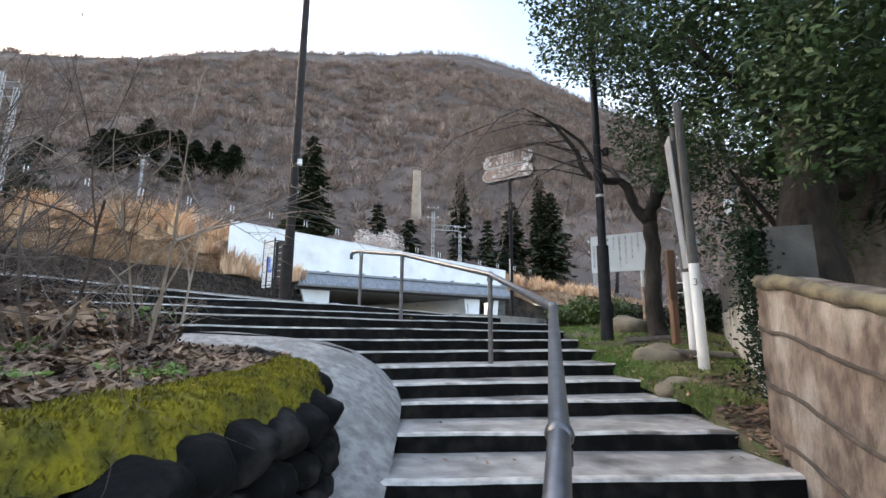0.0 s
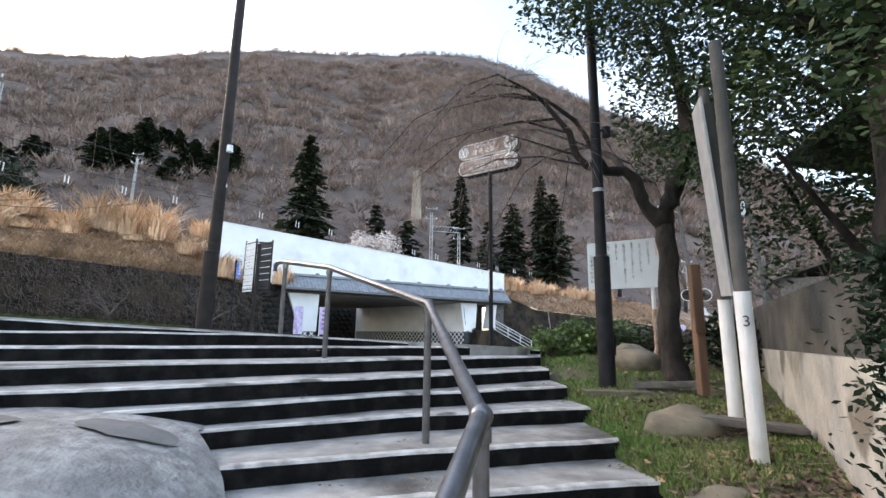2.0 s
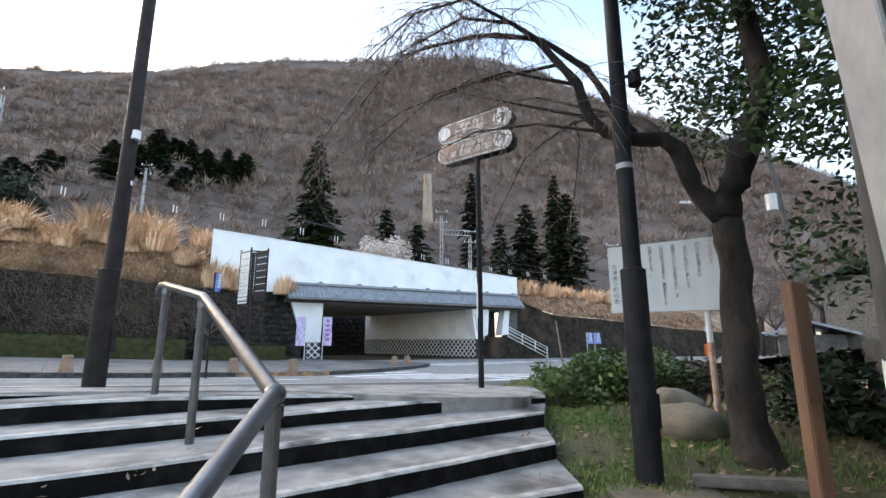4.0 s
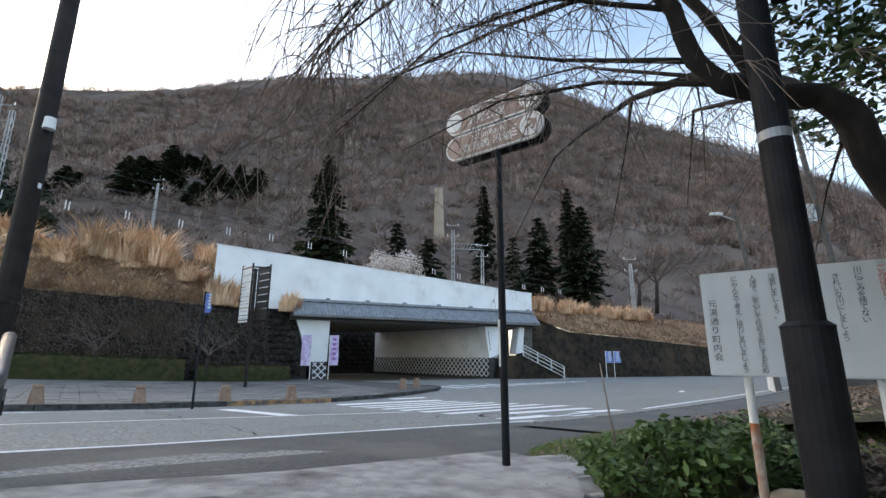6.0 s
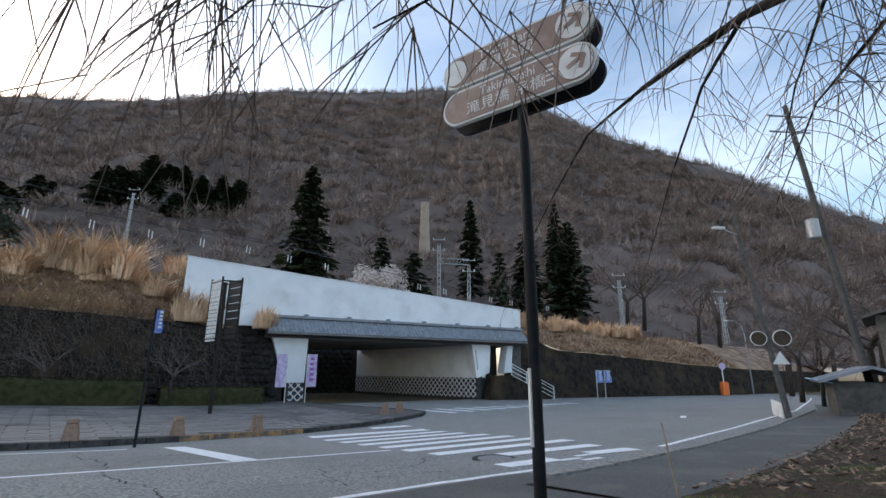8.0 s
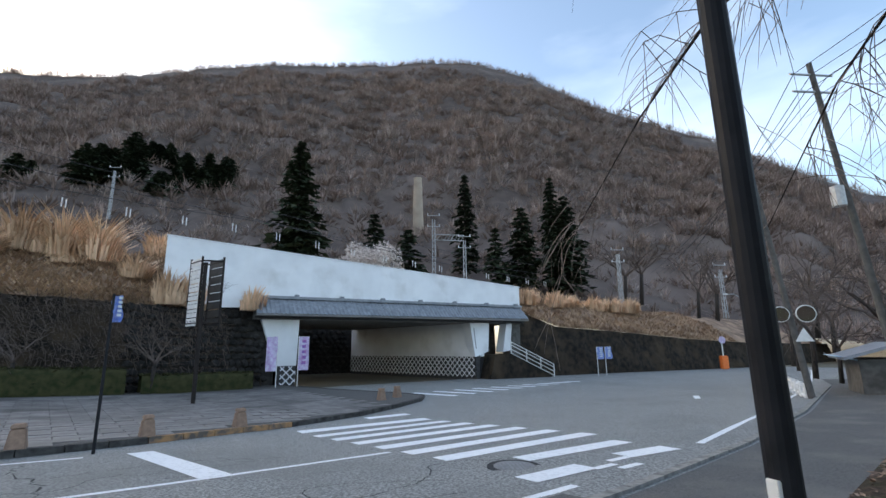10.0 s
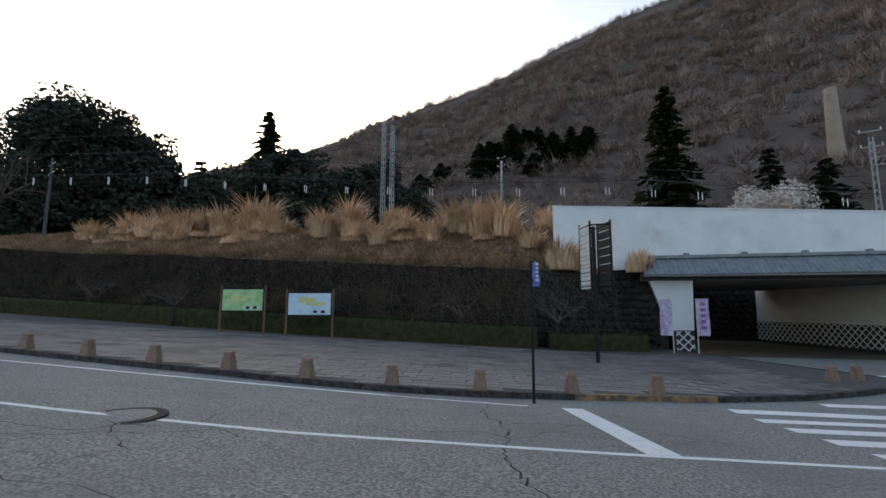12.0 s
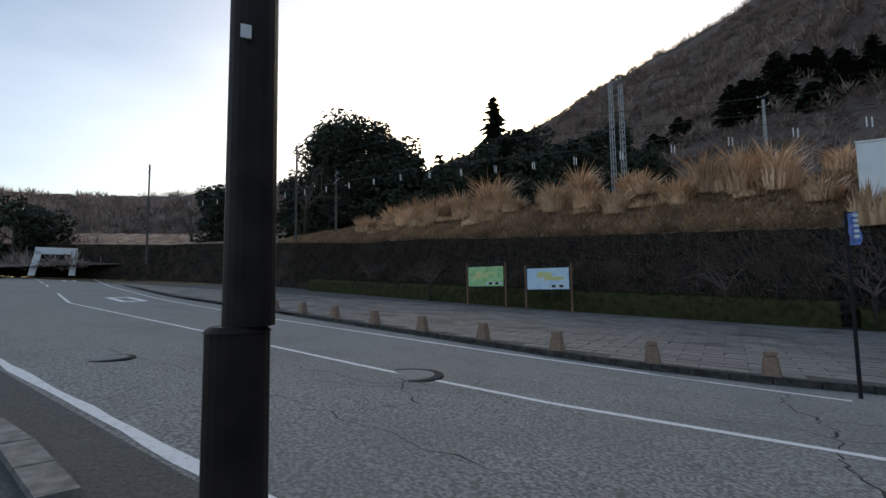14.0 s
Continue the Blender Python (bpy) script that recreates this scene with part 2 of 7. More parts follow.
FOREST_TWIG = material("hazy_forest_crown", (0.34, 0.258, 0.222), (0.17, 0.124, 0.105), 0.12, 3, 0.97, 0.0, low=0.38, high=0.62, stain=(0.39, 0.325, 0.29), stain_scale=0.05, stain_low=0.54, stain_high=0.72)
BLOSSOM = material("blossom", (0.75, 0.68, 0.64), (0.58, 0.5, 0.46), 0.6, 6, 0.85, 0.0, spread=0.3)
GROUND = material("far_ground", (0.13, 0.11, 0.07), (0.09, 0.08, 0.055), 0.5, 8, 0.95, 0.4, 6)
CHIMNEY = material("chimney_concrete", (0.4, 0.33, 0.26), (0.3, 0.24, 0.19), 0.4, 8, 0.9, 0.1)
MAP_GREEN = material("map_green", (0.25, 0.5, 0.2), (0.45, 0.65, 0.35), 2.5, 3, 0.5, 0.0)
MAP_BLUE = material("map_blue", (0.4, 0.6, 0.8), (0.6, 0.72, 0.8), 2, 3, 0.5, 0.0)
MAP_YELLOW = material("map_yellow", (0.62, 0.6, 0.25), (0.5, 0.6, 0.3), 3, 3, 0.5, 0.0)
FLAG_BLUE = material("flag_blue", (0.06, 0.14, 0.5), (0.3, 0.35, 0.6), 5, 3, 0.7, 0.0)
FLAG_PINK = material("flag_cloth", (0.6, 0.58, 0.72), (0.45, 0.3, 0.55), 5, 3, 0.7, 0.0)
ORANGE = material("orange_plastic", (0.8, 0.18, 0.03), None, 5, 3, 0.5, 0.0)
RED_TOY = material("red_paint", (0.5, 0.06, 0.04), None, 5, 3, 0.5, 0.0)
IRON = material("cast_iron", (0.17, 0.168, 0.165), (0.24, 0.235, 0.23), 12, 6, 0.65, 0.3, 50, metal=0.2)
WIRE = material("wire", (0.04, 0.04, 0.045), None, 5, 2, 0.6, 0.0)
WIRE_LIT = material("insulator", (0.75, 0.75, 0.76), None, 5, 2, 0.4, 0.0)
for dull in (PEBBLE, MOSSWALL, STONE, RISER, SOIL, KERB, OLDWALL, HEDGE, CONIFER, LEAF_DARK, POLE_BROWN, POLE_DARK):
    dull.node_tree.nodes["Principled BSDF"].inputs["Specular IOR Level"].default_value = 0.15
MIRROR = bpy.data.materials.new("mirror")
MIRROR.use_nodes = True
MIRROR.node_tree.nodes["Principled BSDF"].inputs["Metallic"].default_value = 1.0
MIRROR.node_tree.nodes["Principled BSDF"].inputs["Roughness"].default_value = 0.05
MIRROR.node_tree.nodes["Principled BSDF"].inputs["Base Color"].default_value = (0.8, 0.8, 0.8, 1)


# ---- builders ----
def thing(name, label, category, at=(0, 0, 0), group="", kind=""):
    ob = new(name)
    ob.location = at
    return tagged(ob, label, category, group, kind)


def mesh(bm, name, mat, smooth=False):
    me = bpy.data.meshes.new(name)
    bm.to_mesh(me)
    bm.free()
    me.materials.append(mat)
    if smooth:
        for f in me.polygons:
            f.use_smooth = True
    return me


def raw(name, verts, faces, mat, smooth=False):
    me = bpy.data.meshes.new(name)
    me.from_pydata(verts, [], faces)
    me.materials.append(mat)
    if smooth:
        for f in me.polygons:
            f.use_smooth = True
    return me


def hang(ob, parent):
    """Makes ob a part of parent and leaves its mesh, which is in world metres, where it is."""
    ob.parent = parent
    if parent.parent is None:
        ob.matrix_parent_inverse = Matrix.Translation(-parent.location)


def part(name, data, mat, parent, label="", smooth=False):
    me = mesh(data, name, mat, smooth) if isinstance(data, bmesh.types.BMesh) else data
    ob = new(name, me)
    hang(ob, parent)
    return tagged(ob, label)


def solo(name, data, mat, label, category, group="", kind="", smooth=False):
    me = mesh(data, name, mat, smooth) if isinstance(data, bmesh.types.BMesh) else data
    return tagged(new(name, me), label, category, group, kind)


def box(bm, size, m=None, bevel=0.0):
    r = bmesh.ops.create_cube(bm, size=1.0, matrix=(m or Matrix()) @ Matrix.Diagonal((*size, 1)))
    if bevel:
        edges = list({e for v in r["verts"] for e in v.link_edges})
        bmesh.ops.bevel(bm, geom=edges, offset=bevel, segments=2, affect="EDGES")
    return bm


def cyl(bm, a, b, r0, r1=None, seg=12):
    a, b = Vector(a), Vector(b)
    d = b - a
    m = Matrix.Translation((a + b) / 2) @ d.to_track_quat("Z", "Y").to_matrix().to_4x4()
    bmesh.ops.create_cone(bm, cap_ends=True, segments=seg, radius1=r0, radius2=r0 if r1 is None else r1, depth=d.length, matrix=m)
    return bm


def prism(bm, outline, z0, z1):
    """An upright prism over an outline of (x, y) points; z0, z1 numbers or functions of x, y."""
    f0 = z0 if callable(z0) else (lambda x, y: z0)
    f1 = z1 if callable(z1) else (lambda x, y: z1)
    lo = [bm.verts.new((x, y, f0(x, y))) for x, y in outline]
    hi = [bm.verts.new((x, y, f1(x, y))) for x, y in outline]
    n = len(outline)
    bm.faces.new(hi)
    bm.faces.new(lo[::-1])
    for i in range(n):
        j = (i + 1) % n
        bm.faces.new((lo[i], lo[j], hi[j], hi[i]))
    bmesh.ops.recalc_face_normals(bm, faces=bm.faces)
    return bm


def tube(verts, faces, path, radii, seg=6):
    """Adds a tapered tube along a path to lists of vertices and faces."""
    start, n = len(verts), len(path)
    for i, p in enumerate(path):
        a, b = path[max(i - 1, 0)], path[min(i + 1, n - 1)]
        d = (Vector(b) - Vector(a)).normalized()
        side = d.cross(Vector((0.3, 0.2, 1)) if abs(d.z) < 0.9 else Vector((1, 0, 0))).normalized()
        up = side.cross(d)
        for k in range(seg):
            q = math.tau * k / seg
            verts.append(tuple(Vector(p) + (side * math.cos(q) + up * math.sin(q)) * radii[i]))
    for i in range(n - 1):
        for k in range(seg):
            a = start + i * seg + k
            b = start + i * seg + (k + 1) % seg
            faces.append((a, b, b + seg, a + seg))
    faces.append(tuple(start + (n - 1) * seg + k for k in range(seg)))
    faces.append(tuple(start + k for k in reversed(range(seg))))


def pipe(name, path, radius, mat, parent, label="", seg=10):
    v, f = [], []
    tube(v, f, path, [radius] * len(path) if not isinstance(radius, list) else radius, seg)
    return part(name, raw(name, v, f, mat, True), mat, parent, label)


def sheet(name, nx, ny, fn, mat, smooth=True):
    """A surface from fn(u, v) for u, v in 0..1."""
    v = [fn(i / nx, j / ny) for j in range(ny + 1) for i in range(nx + 1)]
    f = [(j * (nx + 1) + i, j * (nx + 1) + i + 1, (j + 1) * (nx + 1) + i + 1, (j + 1) * (nx + 1) + i) for j in range(ny) for i in range(nx)]
    return raw(name, v, f, mat, smooth)


def blob(bm, at, size, seed, rough=0.25, sub=2):
    r = bmesh.ops.create_icosphere(bm, subdivisions=sub, radius=1.0)
    for v in r["verts"]:
        k = 1 + rough * noise.noise(v.co * 1.3 + Vector((seed * 7.1, seed * 3.3, 0))) + 0.3 * rough * noise.noise(v.co * 3.5 + Vector((seed, 0, seed)))
        v.co = Vector((v.co.x * size[0] * k, v.co.y * size[1] * k, v.co.z * size[2] * k)) + Vector(at)
    return bm


def leaf_cloud(verts, faces, at, size, count, leaf, rng, droop=0.0):
    """Many small leaves in an uneven lump."""
    for _ in range(count):
        while True:
            p = Vector((rng.uniform(-1, 1), rng.uniform(-1, 1), rng.uniform(-1, 1)))
            if p.length < 1:
                break
        p = Vector((p.x * size[0], p.y * size[1], p.z * size[2])) + Vector(at)
        a = Vector((rng.gauss(0, 1), rng.gauss(0, 1), rng.gauss(0, 0.6) - droop)).normalized()
        b = a.cross(Vector((rng.gauss(0, 1), rng.gauss(0, 1), rng.gauss(0, 1)))).normalized()
        l = leaf * rng.uniform(0.6, 1.3)
        i = len(verts)
        verts.extend((tuple(p - a * l), tuple(p + b * l * 0.42 + a * l * 0.1), tuple(p + a * l), tuple(p - b * l * 0.42 + a * l * 0.1)))
        faces.append((i, i + 1, i + 2, i + 3))


def branch(verts, faces, at, way, length, radius, rng, depth, tips=None, droop=0.0, kids=3, seg=5, wander=0.35, shrink=0.62):
    """A limb that splits into ever thinner ones."""
    path, radii, p, d = [Vector(at)], [radius], Vector(at), Vector(way).normalized()
    steps = 4
    for i in range(steps):
        d = (d + Vector((rng.gauss(0, wander), rng.gauss(0, wander), rng.gauss(0, wander) - droop)) * 0.5).normalized()
        p = p + d * length / steps
        path.append(p)
        radii.append(radius * (1 - 0.6 * (i + 1) / steps))
    tube(verts, faces, path, radii, seg if depth > 1 else 3)
    if tips is not None and depth <= 1:
        tips.append(path[-1])
    if depth > 0:
        for k in range(kids):
            i = rng.randint(2, steps)
            w = (d + Vector((rng.gauss(0, 0.7), rng.gauss(0, 0.7), rng.gauss(0, 0.5)))).normalized()
            branch(verts, faces, path[i], w, length * shrink * rng.uniform(0.75, 1.2), radii[i] * 0.8, rng, depth - 1, tips, droop, kids, seg, wander, shrink)


def writing(name, text, size, mat, parent, m, label="", squash=1.0):
    cu = bpy.data.curves.new(name, "FONT")
    cu.body, cu.size, cu.extrude = text, size, 0.0008
    cu.align_x, cu.align_y = "CENTER", "CENTER"
    ob = new(name, cu)
    ob.matrix_world = m @ Matrix.Diagonal((squash, 1, 1, 1))
    me = bpy.data.meshes.new_from_object(ob.evaluated_get(bpy.context.evaluated_depsgraph_get()))
    mw = ob.matrix_world.copy()
    bpy.data.objects.remove(ob)
    me.materials.clear()
    me.materials.append(mat)
    me.transform(mw)
    o = new(name, me)
    hang(o, parent)
    return tagged(o, label)


# ---- ground, road, pavements ----
def ground_z(x, y):
    s, n = sn(x, y)
    if n < -7.2:
        return -0.4 if s < 2.5 else 1.2 - 0.012 * min(s, 60)
    return road_z(x, y) - 0.12


def ground_sheet(u, v):
    a, b = 2 * u - 1, 2 * v - 1
    x, y = math.copysign(abs(a) ** 3.2 * 2500, a), 10 + math.copysign(abs(b) ** 3.2 * 2500, b)
    return x, y, ground_z(x, y)


tagged(new("ground", sheet("ground", 160, 160, ground_sheet, GROUND)), "bare earth and dry grass ground round the road", "ground", kind="structure")


def centre_bend(s):
    """How far the road has swung aside, well up to the left where it bends."""
    return 0.012 * max(-s - 9, 0) ** 1.55


def road_sheet(u, v):
    s = -125 + 195 * u
    near = lerp([(-6, -7.3), (-3.5, -7.85), (2.6, -7.85), (3.5, -9.5)], s)
    n = near + (20.5 - near) * v
    x, y = xy(s, n)
    return x, y, road_z(x, y)


tagged(new("road", sheet("road", 300, 40, road_sheet, ASPHALT)), "worn grey asphalt road with fine cracks", "road", kind="structure")


def strip(name, pts, width, mat, lift, label, category, kind="structure", wob=0.0, group=""):
    """A painted or laid strip along (s, n) points on the road."""
    v, f = [], []
    rng = random.Random(len(pts) + int(width * 100))
    for i, (s, n) in enumerate(pts):
        a, b = pts[max(i - 1, 0)], pts[min(i + 1, len(pts) - 1)]
        d = Vector((b[0] - a[0], b[1] - a[1])).normalized()
        for side in (-0.5, 0.5):
            w = width * side + rng.uniform(-wob, wob)
            x, y = xy(s - d.y * w, n + d.x * w)
            v.append((x, y, road_z(x, y) + lift))
    for i in range(len(pts) - 1):
        f.append((2 * i, 2 * i + 2, 2 * i + 3, 2 * i + 1))
    return tagged(new(name, raw(name, v, f, mat)), label, category, group, kind)


def run(a, b, n, fn):
    return [(a + (b - a) * i / n, fn(a + (b - a) * i / n)) for i in range(n + 1)]


FAR_LINE = [(-92, 28.0), (-60, 17.0), (-36, 9.9), (-29, 8.4), (-20, 6.6), (-8, 4.9), (-3, 4.35), (-1, 4.2)]
MID_LINE = [(-92, 20.6), (-61, 12.0), (-45, 7.5), (-34, 4.3), (-16.5, 1.6), (-9, 0.35), (-5, -0.1), (0, 0.0), (4.2, 0.3)]
NEAR_LINE = [(-60, -1.0), (-30, -2.4), (-12.6, -4.1), (-6.4, -4.6), (-3, -4.75), (3.1, -4.3), (4.1, -4.3)]
strip("centre_line", run(-45, 4.0, 70, lambda s: lerp(MID_LINE, s)), 0.15, PAINT, 0.006, "white painted centre line, slightly worn", "road marking", wob=0.006)
for i in range(4):
    strip("centre_dash", run(-64 - 11 * i, -58.5 - 11 * i, 4, lambda s: lerp(MID_LINE, s)), 0.15, PAINT, 0.006, "white painted dash of the centre line", "road marking", group="centre dashes")
strip("far_edge_line", run(-90, -1.0, 110, lambda s: lerp(FAR_LINE, s)), 0.13, PAINT, 0.006, "thin white edge line along the far kerb", "road marking", wob=0.02)
strip("near_edge_line", run(-50, 4.1, 90, lambda s: lerp(NEAR_LINE, s)), 0.15, PAINT, 0.006, "worn white edge line on the near side", "road marking", wob=0.025)
strip("right_edge_line", run(8.6, 62, 50, lambda s: lerp([(8.6, -4.2), (15, -3.5), (30, -1.5), (54, 3.4), (70, 7)], s)), 0.15, PAINT, 0.006, "white edge line running down the road", "road marking", wob=0.02)
strip("stop_line", [(0.48, 0.1), (0.02, 4.25)], 0.52, PAINT, 0.009, "broad white stop line across one lane", "road marking")
for i in range(7):
    n0 = 5.25 - 1.075 * i
    strip("zebra_bar", run(4.15, 8.65, 6, lambda s: n0 - 0.09 * (s - 4.15)), 0.5, PAINT, 0.009, "white zebra crossing bar with worn edges", "road marking", group="zebra crossing bars", wob=0.012)
strip("zebra_bar", run(7.1, 8.85, 3, lambda s: 6.35 - 0.03 * (s - 7)), 0.45, PAINT, 0.009, "short white bar at the end of the zebra crossing", "road marking", group="zebra crossing bars")
strip("zebra_bar", run(5.1, 8.0, 4, lambda s: -2.42 - 0.15 * (s - 5.1)), 0.5, PAINT, 0.009, "shortened white zebra bar beside the manhole", "road marking", group="zebra crossing bars")
strip("zebra_bar", run(3.9, 5.3, 3, lambda s: -3.55 - 0.1 * (s - 4)), 0.5, PAINT, 0.009, "short white zebra bar by the kerb", "road marking", group="zebra crossing bars")
strip("zebra_bar", run(6.5, 7.8, 3, lambda s: -3.65 - 0.25 * (s - 6.5)), 0.5, PAINT, 0.009, "short white zebra bar by the kerb", "road marking", group="zebra crossing bars")
for s0, n0 in ((5.2, -3.9), (5.9, -3.75), (5.5, -4.2)):
    strip("line_scrap", run(s0, s0 + 0.55, 2, lambda s: n0 - 0.1 * (s - s0)), 0.16, PAINT, 0.008, "worn scrap of white line", "road marking", group="line scraps")
for i in range(10):
    a = 14.2 + 1.55 * i
    strip("side_zebra_bar", [(a, 13.2 - 0.02 * i), (a + 0.7, 10.3 + 0.2 * i)], 0.5, PAINT, 0.009, "white bar of the crossing over the side road", "road marking", group="side crossing bars")
strip("arrow_shaft", [(20.2, 0.4), (22.0, 1.2)], 0.25, PAINT, 0.009, "white painted lane arrow", "road marking")
for s0, n0, slope in ((-35.9, 8.0, -0.22), (-80.0, 20.6, -0.27)):
    for k, (a0, b0, a1, b1) in enumerate(((-2.4, 0.6, 2.4, 0.6), (-2.4, -0.6, 2.4, -0.6), (-2.1, -0.5, -2.1, 0.5), (2.1, -0.5, 2.1, 0.5))):
        strip("lane_box_side", [(s0 + a0, n0 + b0 + slope * a0), (s0 + a1, n0 + b1 + slope * a1)], 0.35 if k < 2 else 0.6, PAINT, 0.008 + 0.001 * (k > 1), "white painted side of a hollow lane mark", "road marking", group="hollow lane marks")
# cracks and seams in the asphalt
crng = random.Random(5)
CRACK = material("crack_tar", (0.025, 0.025, 0.026), None, 10, 4, 0.9, 0.0)
for pts, w in (([(-1.6, -4.4), (-1.5, -2.6), (-1.9, -0.6), (-1.7, 1.2), (-2.1, 3.0), (-1.9, 4.2)], 0.05), ([(-14, -2.2), (-9, -2.4), (-5, -3.0), (0, -3.2), (3, -3.5)], 0.025), ([(-8, 0.0), (-6.5, -1.5), (-6.9, -2.4)], 0.03), ([(3.4, -4.6), (0, -5.2), (-4, -5.4), (-9, -5.2)], 0.06), ([(-3, 2.4), (-6, 2.9), (-11, 3.4)], 0.025), ([(2.4, 1.0), (0.4, 2.2), (-1.8, 1.9)], 0.03)):
    fine = []
    for (a, b), (c, d) in zip(pts, pts[1:]):
        for k in range(12):
            fine.append((a + (c - a) * k / 12 + crng.gauss(0, 0.04), b + (d - b) * k / 12 + crng.gauss(0, 0.05)))
    strip("road_crack", fine, w * 0.55, CRACK, 0.003, "thin dark crack in the asphalt", "crack", wob=0.012, group="road cracks")
wander = random.Random(31)
for i in range(16):
    a, b, turn = wander.uniform(-16, 4), wander.uniform(-4.0, 4.0), wander.uniform(-0.5, 0.5) + (1.57 if i % 3 == 0 else 0.0)
    pts = [(a, b)]
    for k in range(wander.randint(14, 40)):
        turn += wander.gauss(0, 0.35)
        a, b = a + 0.11 * math.cos(turn), b + 0.11 * math.sin(turn)
        turn *= 0.94
        pts.append((a, b))
    strip("road_crack", pts, wander.uniform(0.01, 0.026), CRACK, 0.003, "thin dark crack in the asphalt", "crack", wob=0.006, group="road cracks")
strip("shoulder", run(-40, 3.6, 60, lambda s: lerp(NEAR_LINE, s) - 1.35), 2.4, ASPHALT_OLD, 0.006, "older rough asphalt shoulder beside the road", "road")
for n0, wide in ((-7.43, 0.84), (-6.75, 0.5)):
    strip("shoulder", run(-5.5, 3.5, 12, lambda s: n0), wide, ASPHALT_OLD, 0.004, "older rough asphalt shoulder beside the landing", "road")


def manhole(s, n, r, label):
    x, y = xy(s, n)
    z = road_z(x, y)
    t = thing("manhole_cover", label, "manhole cover", (x, y, z))
    cyl(bm := bmesh.new(), (x, y, z - 0.03), (x, y, z + 0.008), r * 1.32, seg=28)
    part("collar", bm, CRACK, t, "dark asphalt collar")
    cyl(bm := bmesh.new(), (x, y, z - 0.03), (x, y, z + 0.014), r, seg=28)
    part("lid", bm, IRON, t)
    bm = bmesh.new()
    for i in range(-4, 5):
        for j in range(-4, 5):
            if i * i + j * j < 18:
                box(bm, (r * 0.13, r * 0.13, 0.008), Matrix.Translation((x + i * r * 0.2, y + j * r * 0.2, z + 0.017)))
    part("lid_pattern", bm, LID, t, "raised square studs")


manhole(-7.9, 0.2, 0.5, "round cast iron manhole cover on the centre line")
manhole(-12.7, -2.7, 0.36, "pale worn round manhole cover in the near lane")
manhole(4.55, -2.75, 0.36, "rusty round manhole cover beside the zebra bars")

# far pavement with kerb
KERB_LINE = [(-60, 18.2), (-36, 11.2), (-20, 8.0), (-17.2, 7.45), (-14.5, 6.85), (-11.9, 6.3), (-9.3, 5.8), (-6.8, 5.25), (-4.4, 4.95), (-2.1, 5.0), (0.35, 5.45), (2.8, 6.05), (4.4, 6.35), (7.2, 7.0), (9.6, 8.1), (12.0, 9.5), (13.2, 10.8), (13.0, 12.4), (11.6, 17.0), (10.4, 23.0)]
HEDGE_LINE = [(-135, 3.0), (-104, 21.0), (-80, 31.0), (-60, 33.0), (-40, 27.0), (-20, 22.3), (-8, 20.6), (0, 20.4), (9, 21.0), (10.4, 23.0)]
PAVE = 0.13


def pave_z(x, y):
    return road_z(x, y) + PAVE


pave_v, pave_f = [], []
for i in range(121):
    s = -58 + 71.2 * i / 120
    a, b = lerp(KERB_LINE[:17], s), lerp(HEDGE_LINE, s) + 1.5
    if s > 10:
        b = lerp([(10, 24.0), (11.6, 17.0), (13.0, 12.4), (13.2, 10.8)], s)
    for j in range(9):
        x, y = xy(s, a + (b - a) * j / 8)
        pave_v.append((x, y, pave_z(x, y)))
for i in range(120):
    for j in range(8):
        pave_f.append((i * 9 + j, i * 9 + j + 1, i * 9 + j + 10, i * 9 + j + 9))
far_pavement = tagged(new("pavement", raw("pavement", pave_v, pave_f, JOINT)), "far pavement of worn grey stone slabs", "pavement", kind="structure")


def kerb_run(name, line, mat, label, lift, width=0.16, closed=False):
    """Kerb stones one by one along (s, n) points."""
    t = thing(name, label, "kerb", kind="structure")
    pts = [Vector(p) for p in line]
    for a, b in zip(pts, pts[1:]):
        count = max(1, round((b - a).length / 0.9))
        for k in range(count):
            p, q = a.lerp(b, k / count), a.lerp(b, (k + 1) / count)
            d = (q - p).normalized()
            off = Vector((-d.y, d.x)) * width
            gap = d * 0.012
            bm = bmesh.new()
            corner = [xy(*(p + gap)), xy(*(q - gap)), xy(*(q - gap + off)), xy(*(p + gap + off))]
            prism(bm, corner, lambda x, y: road_z(x, y) - 0.1, lambda x, y: road_z(x, y) + lift)
            part("kerb_stone", bm, mat, t)
    return t


kerb_run("kerb", KERB_LINE[2:11], KERB, "dark weathered concrete kerb", PAVE + 0.02)
kerb_run("yellow_kerb", KERB_LINE[10:13], YELLOW, "kerb with faded yellow paint, dark at the foot", PAVE + 0.02)
kerb_run("corner_kerb", KERB_LINE[12:], KERB, "dark kerb round the pavement corner", PAVE + 0.02)
kerb_run("near_kerb", [(3.4, -5.05), (9, -5.0), (16, -4.4), (30, -2.4)], FOOTKERB, "low grey near kerb, worn and dusty", 0.05)
kerb_run("shoulder_kerb", [(-18, -5.0), (-8.0, -5.42), (-6.6, -5.6)], FOOTKERB, "pale broken concrete kerb beside the shoulder", 0.07, 0.24)

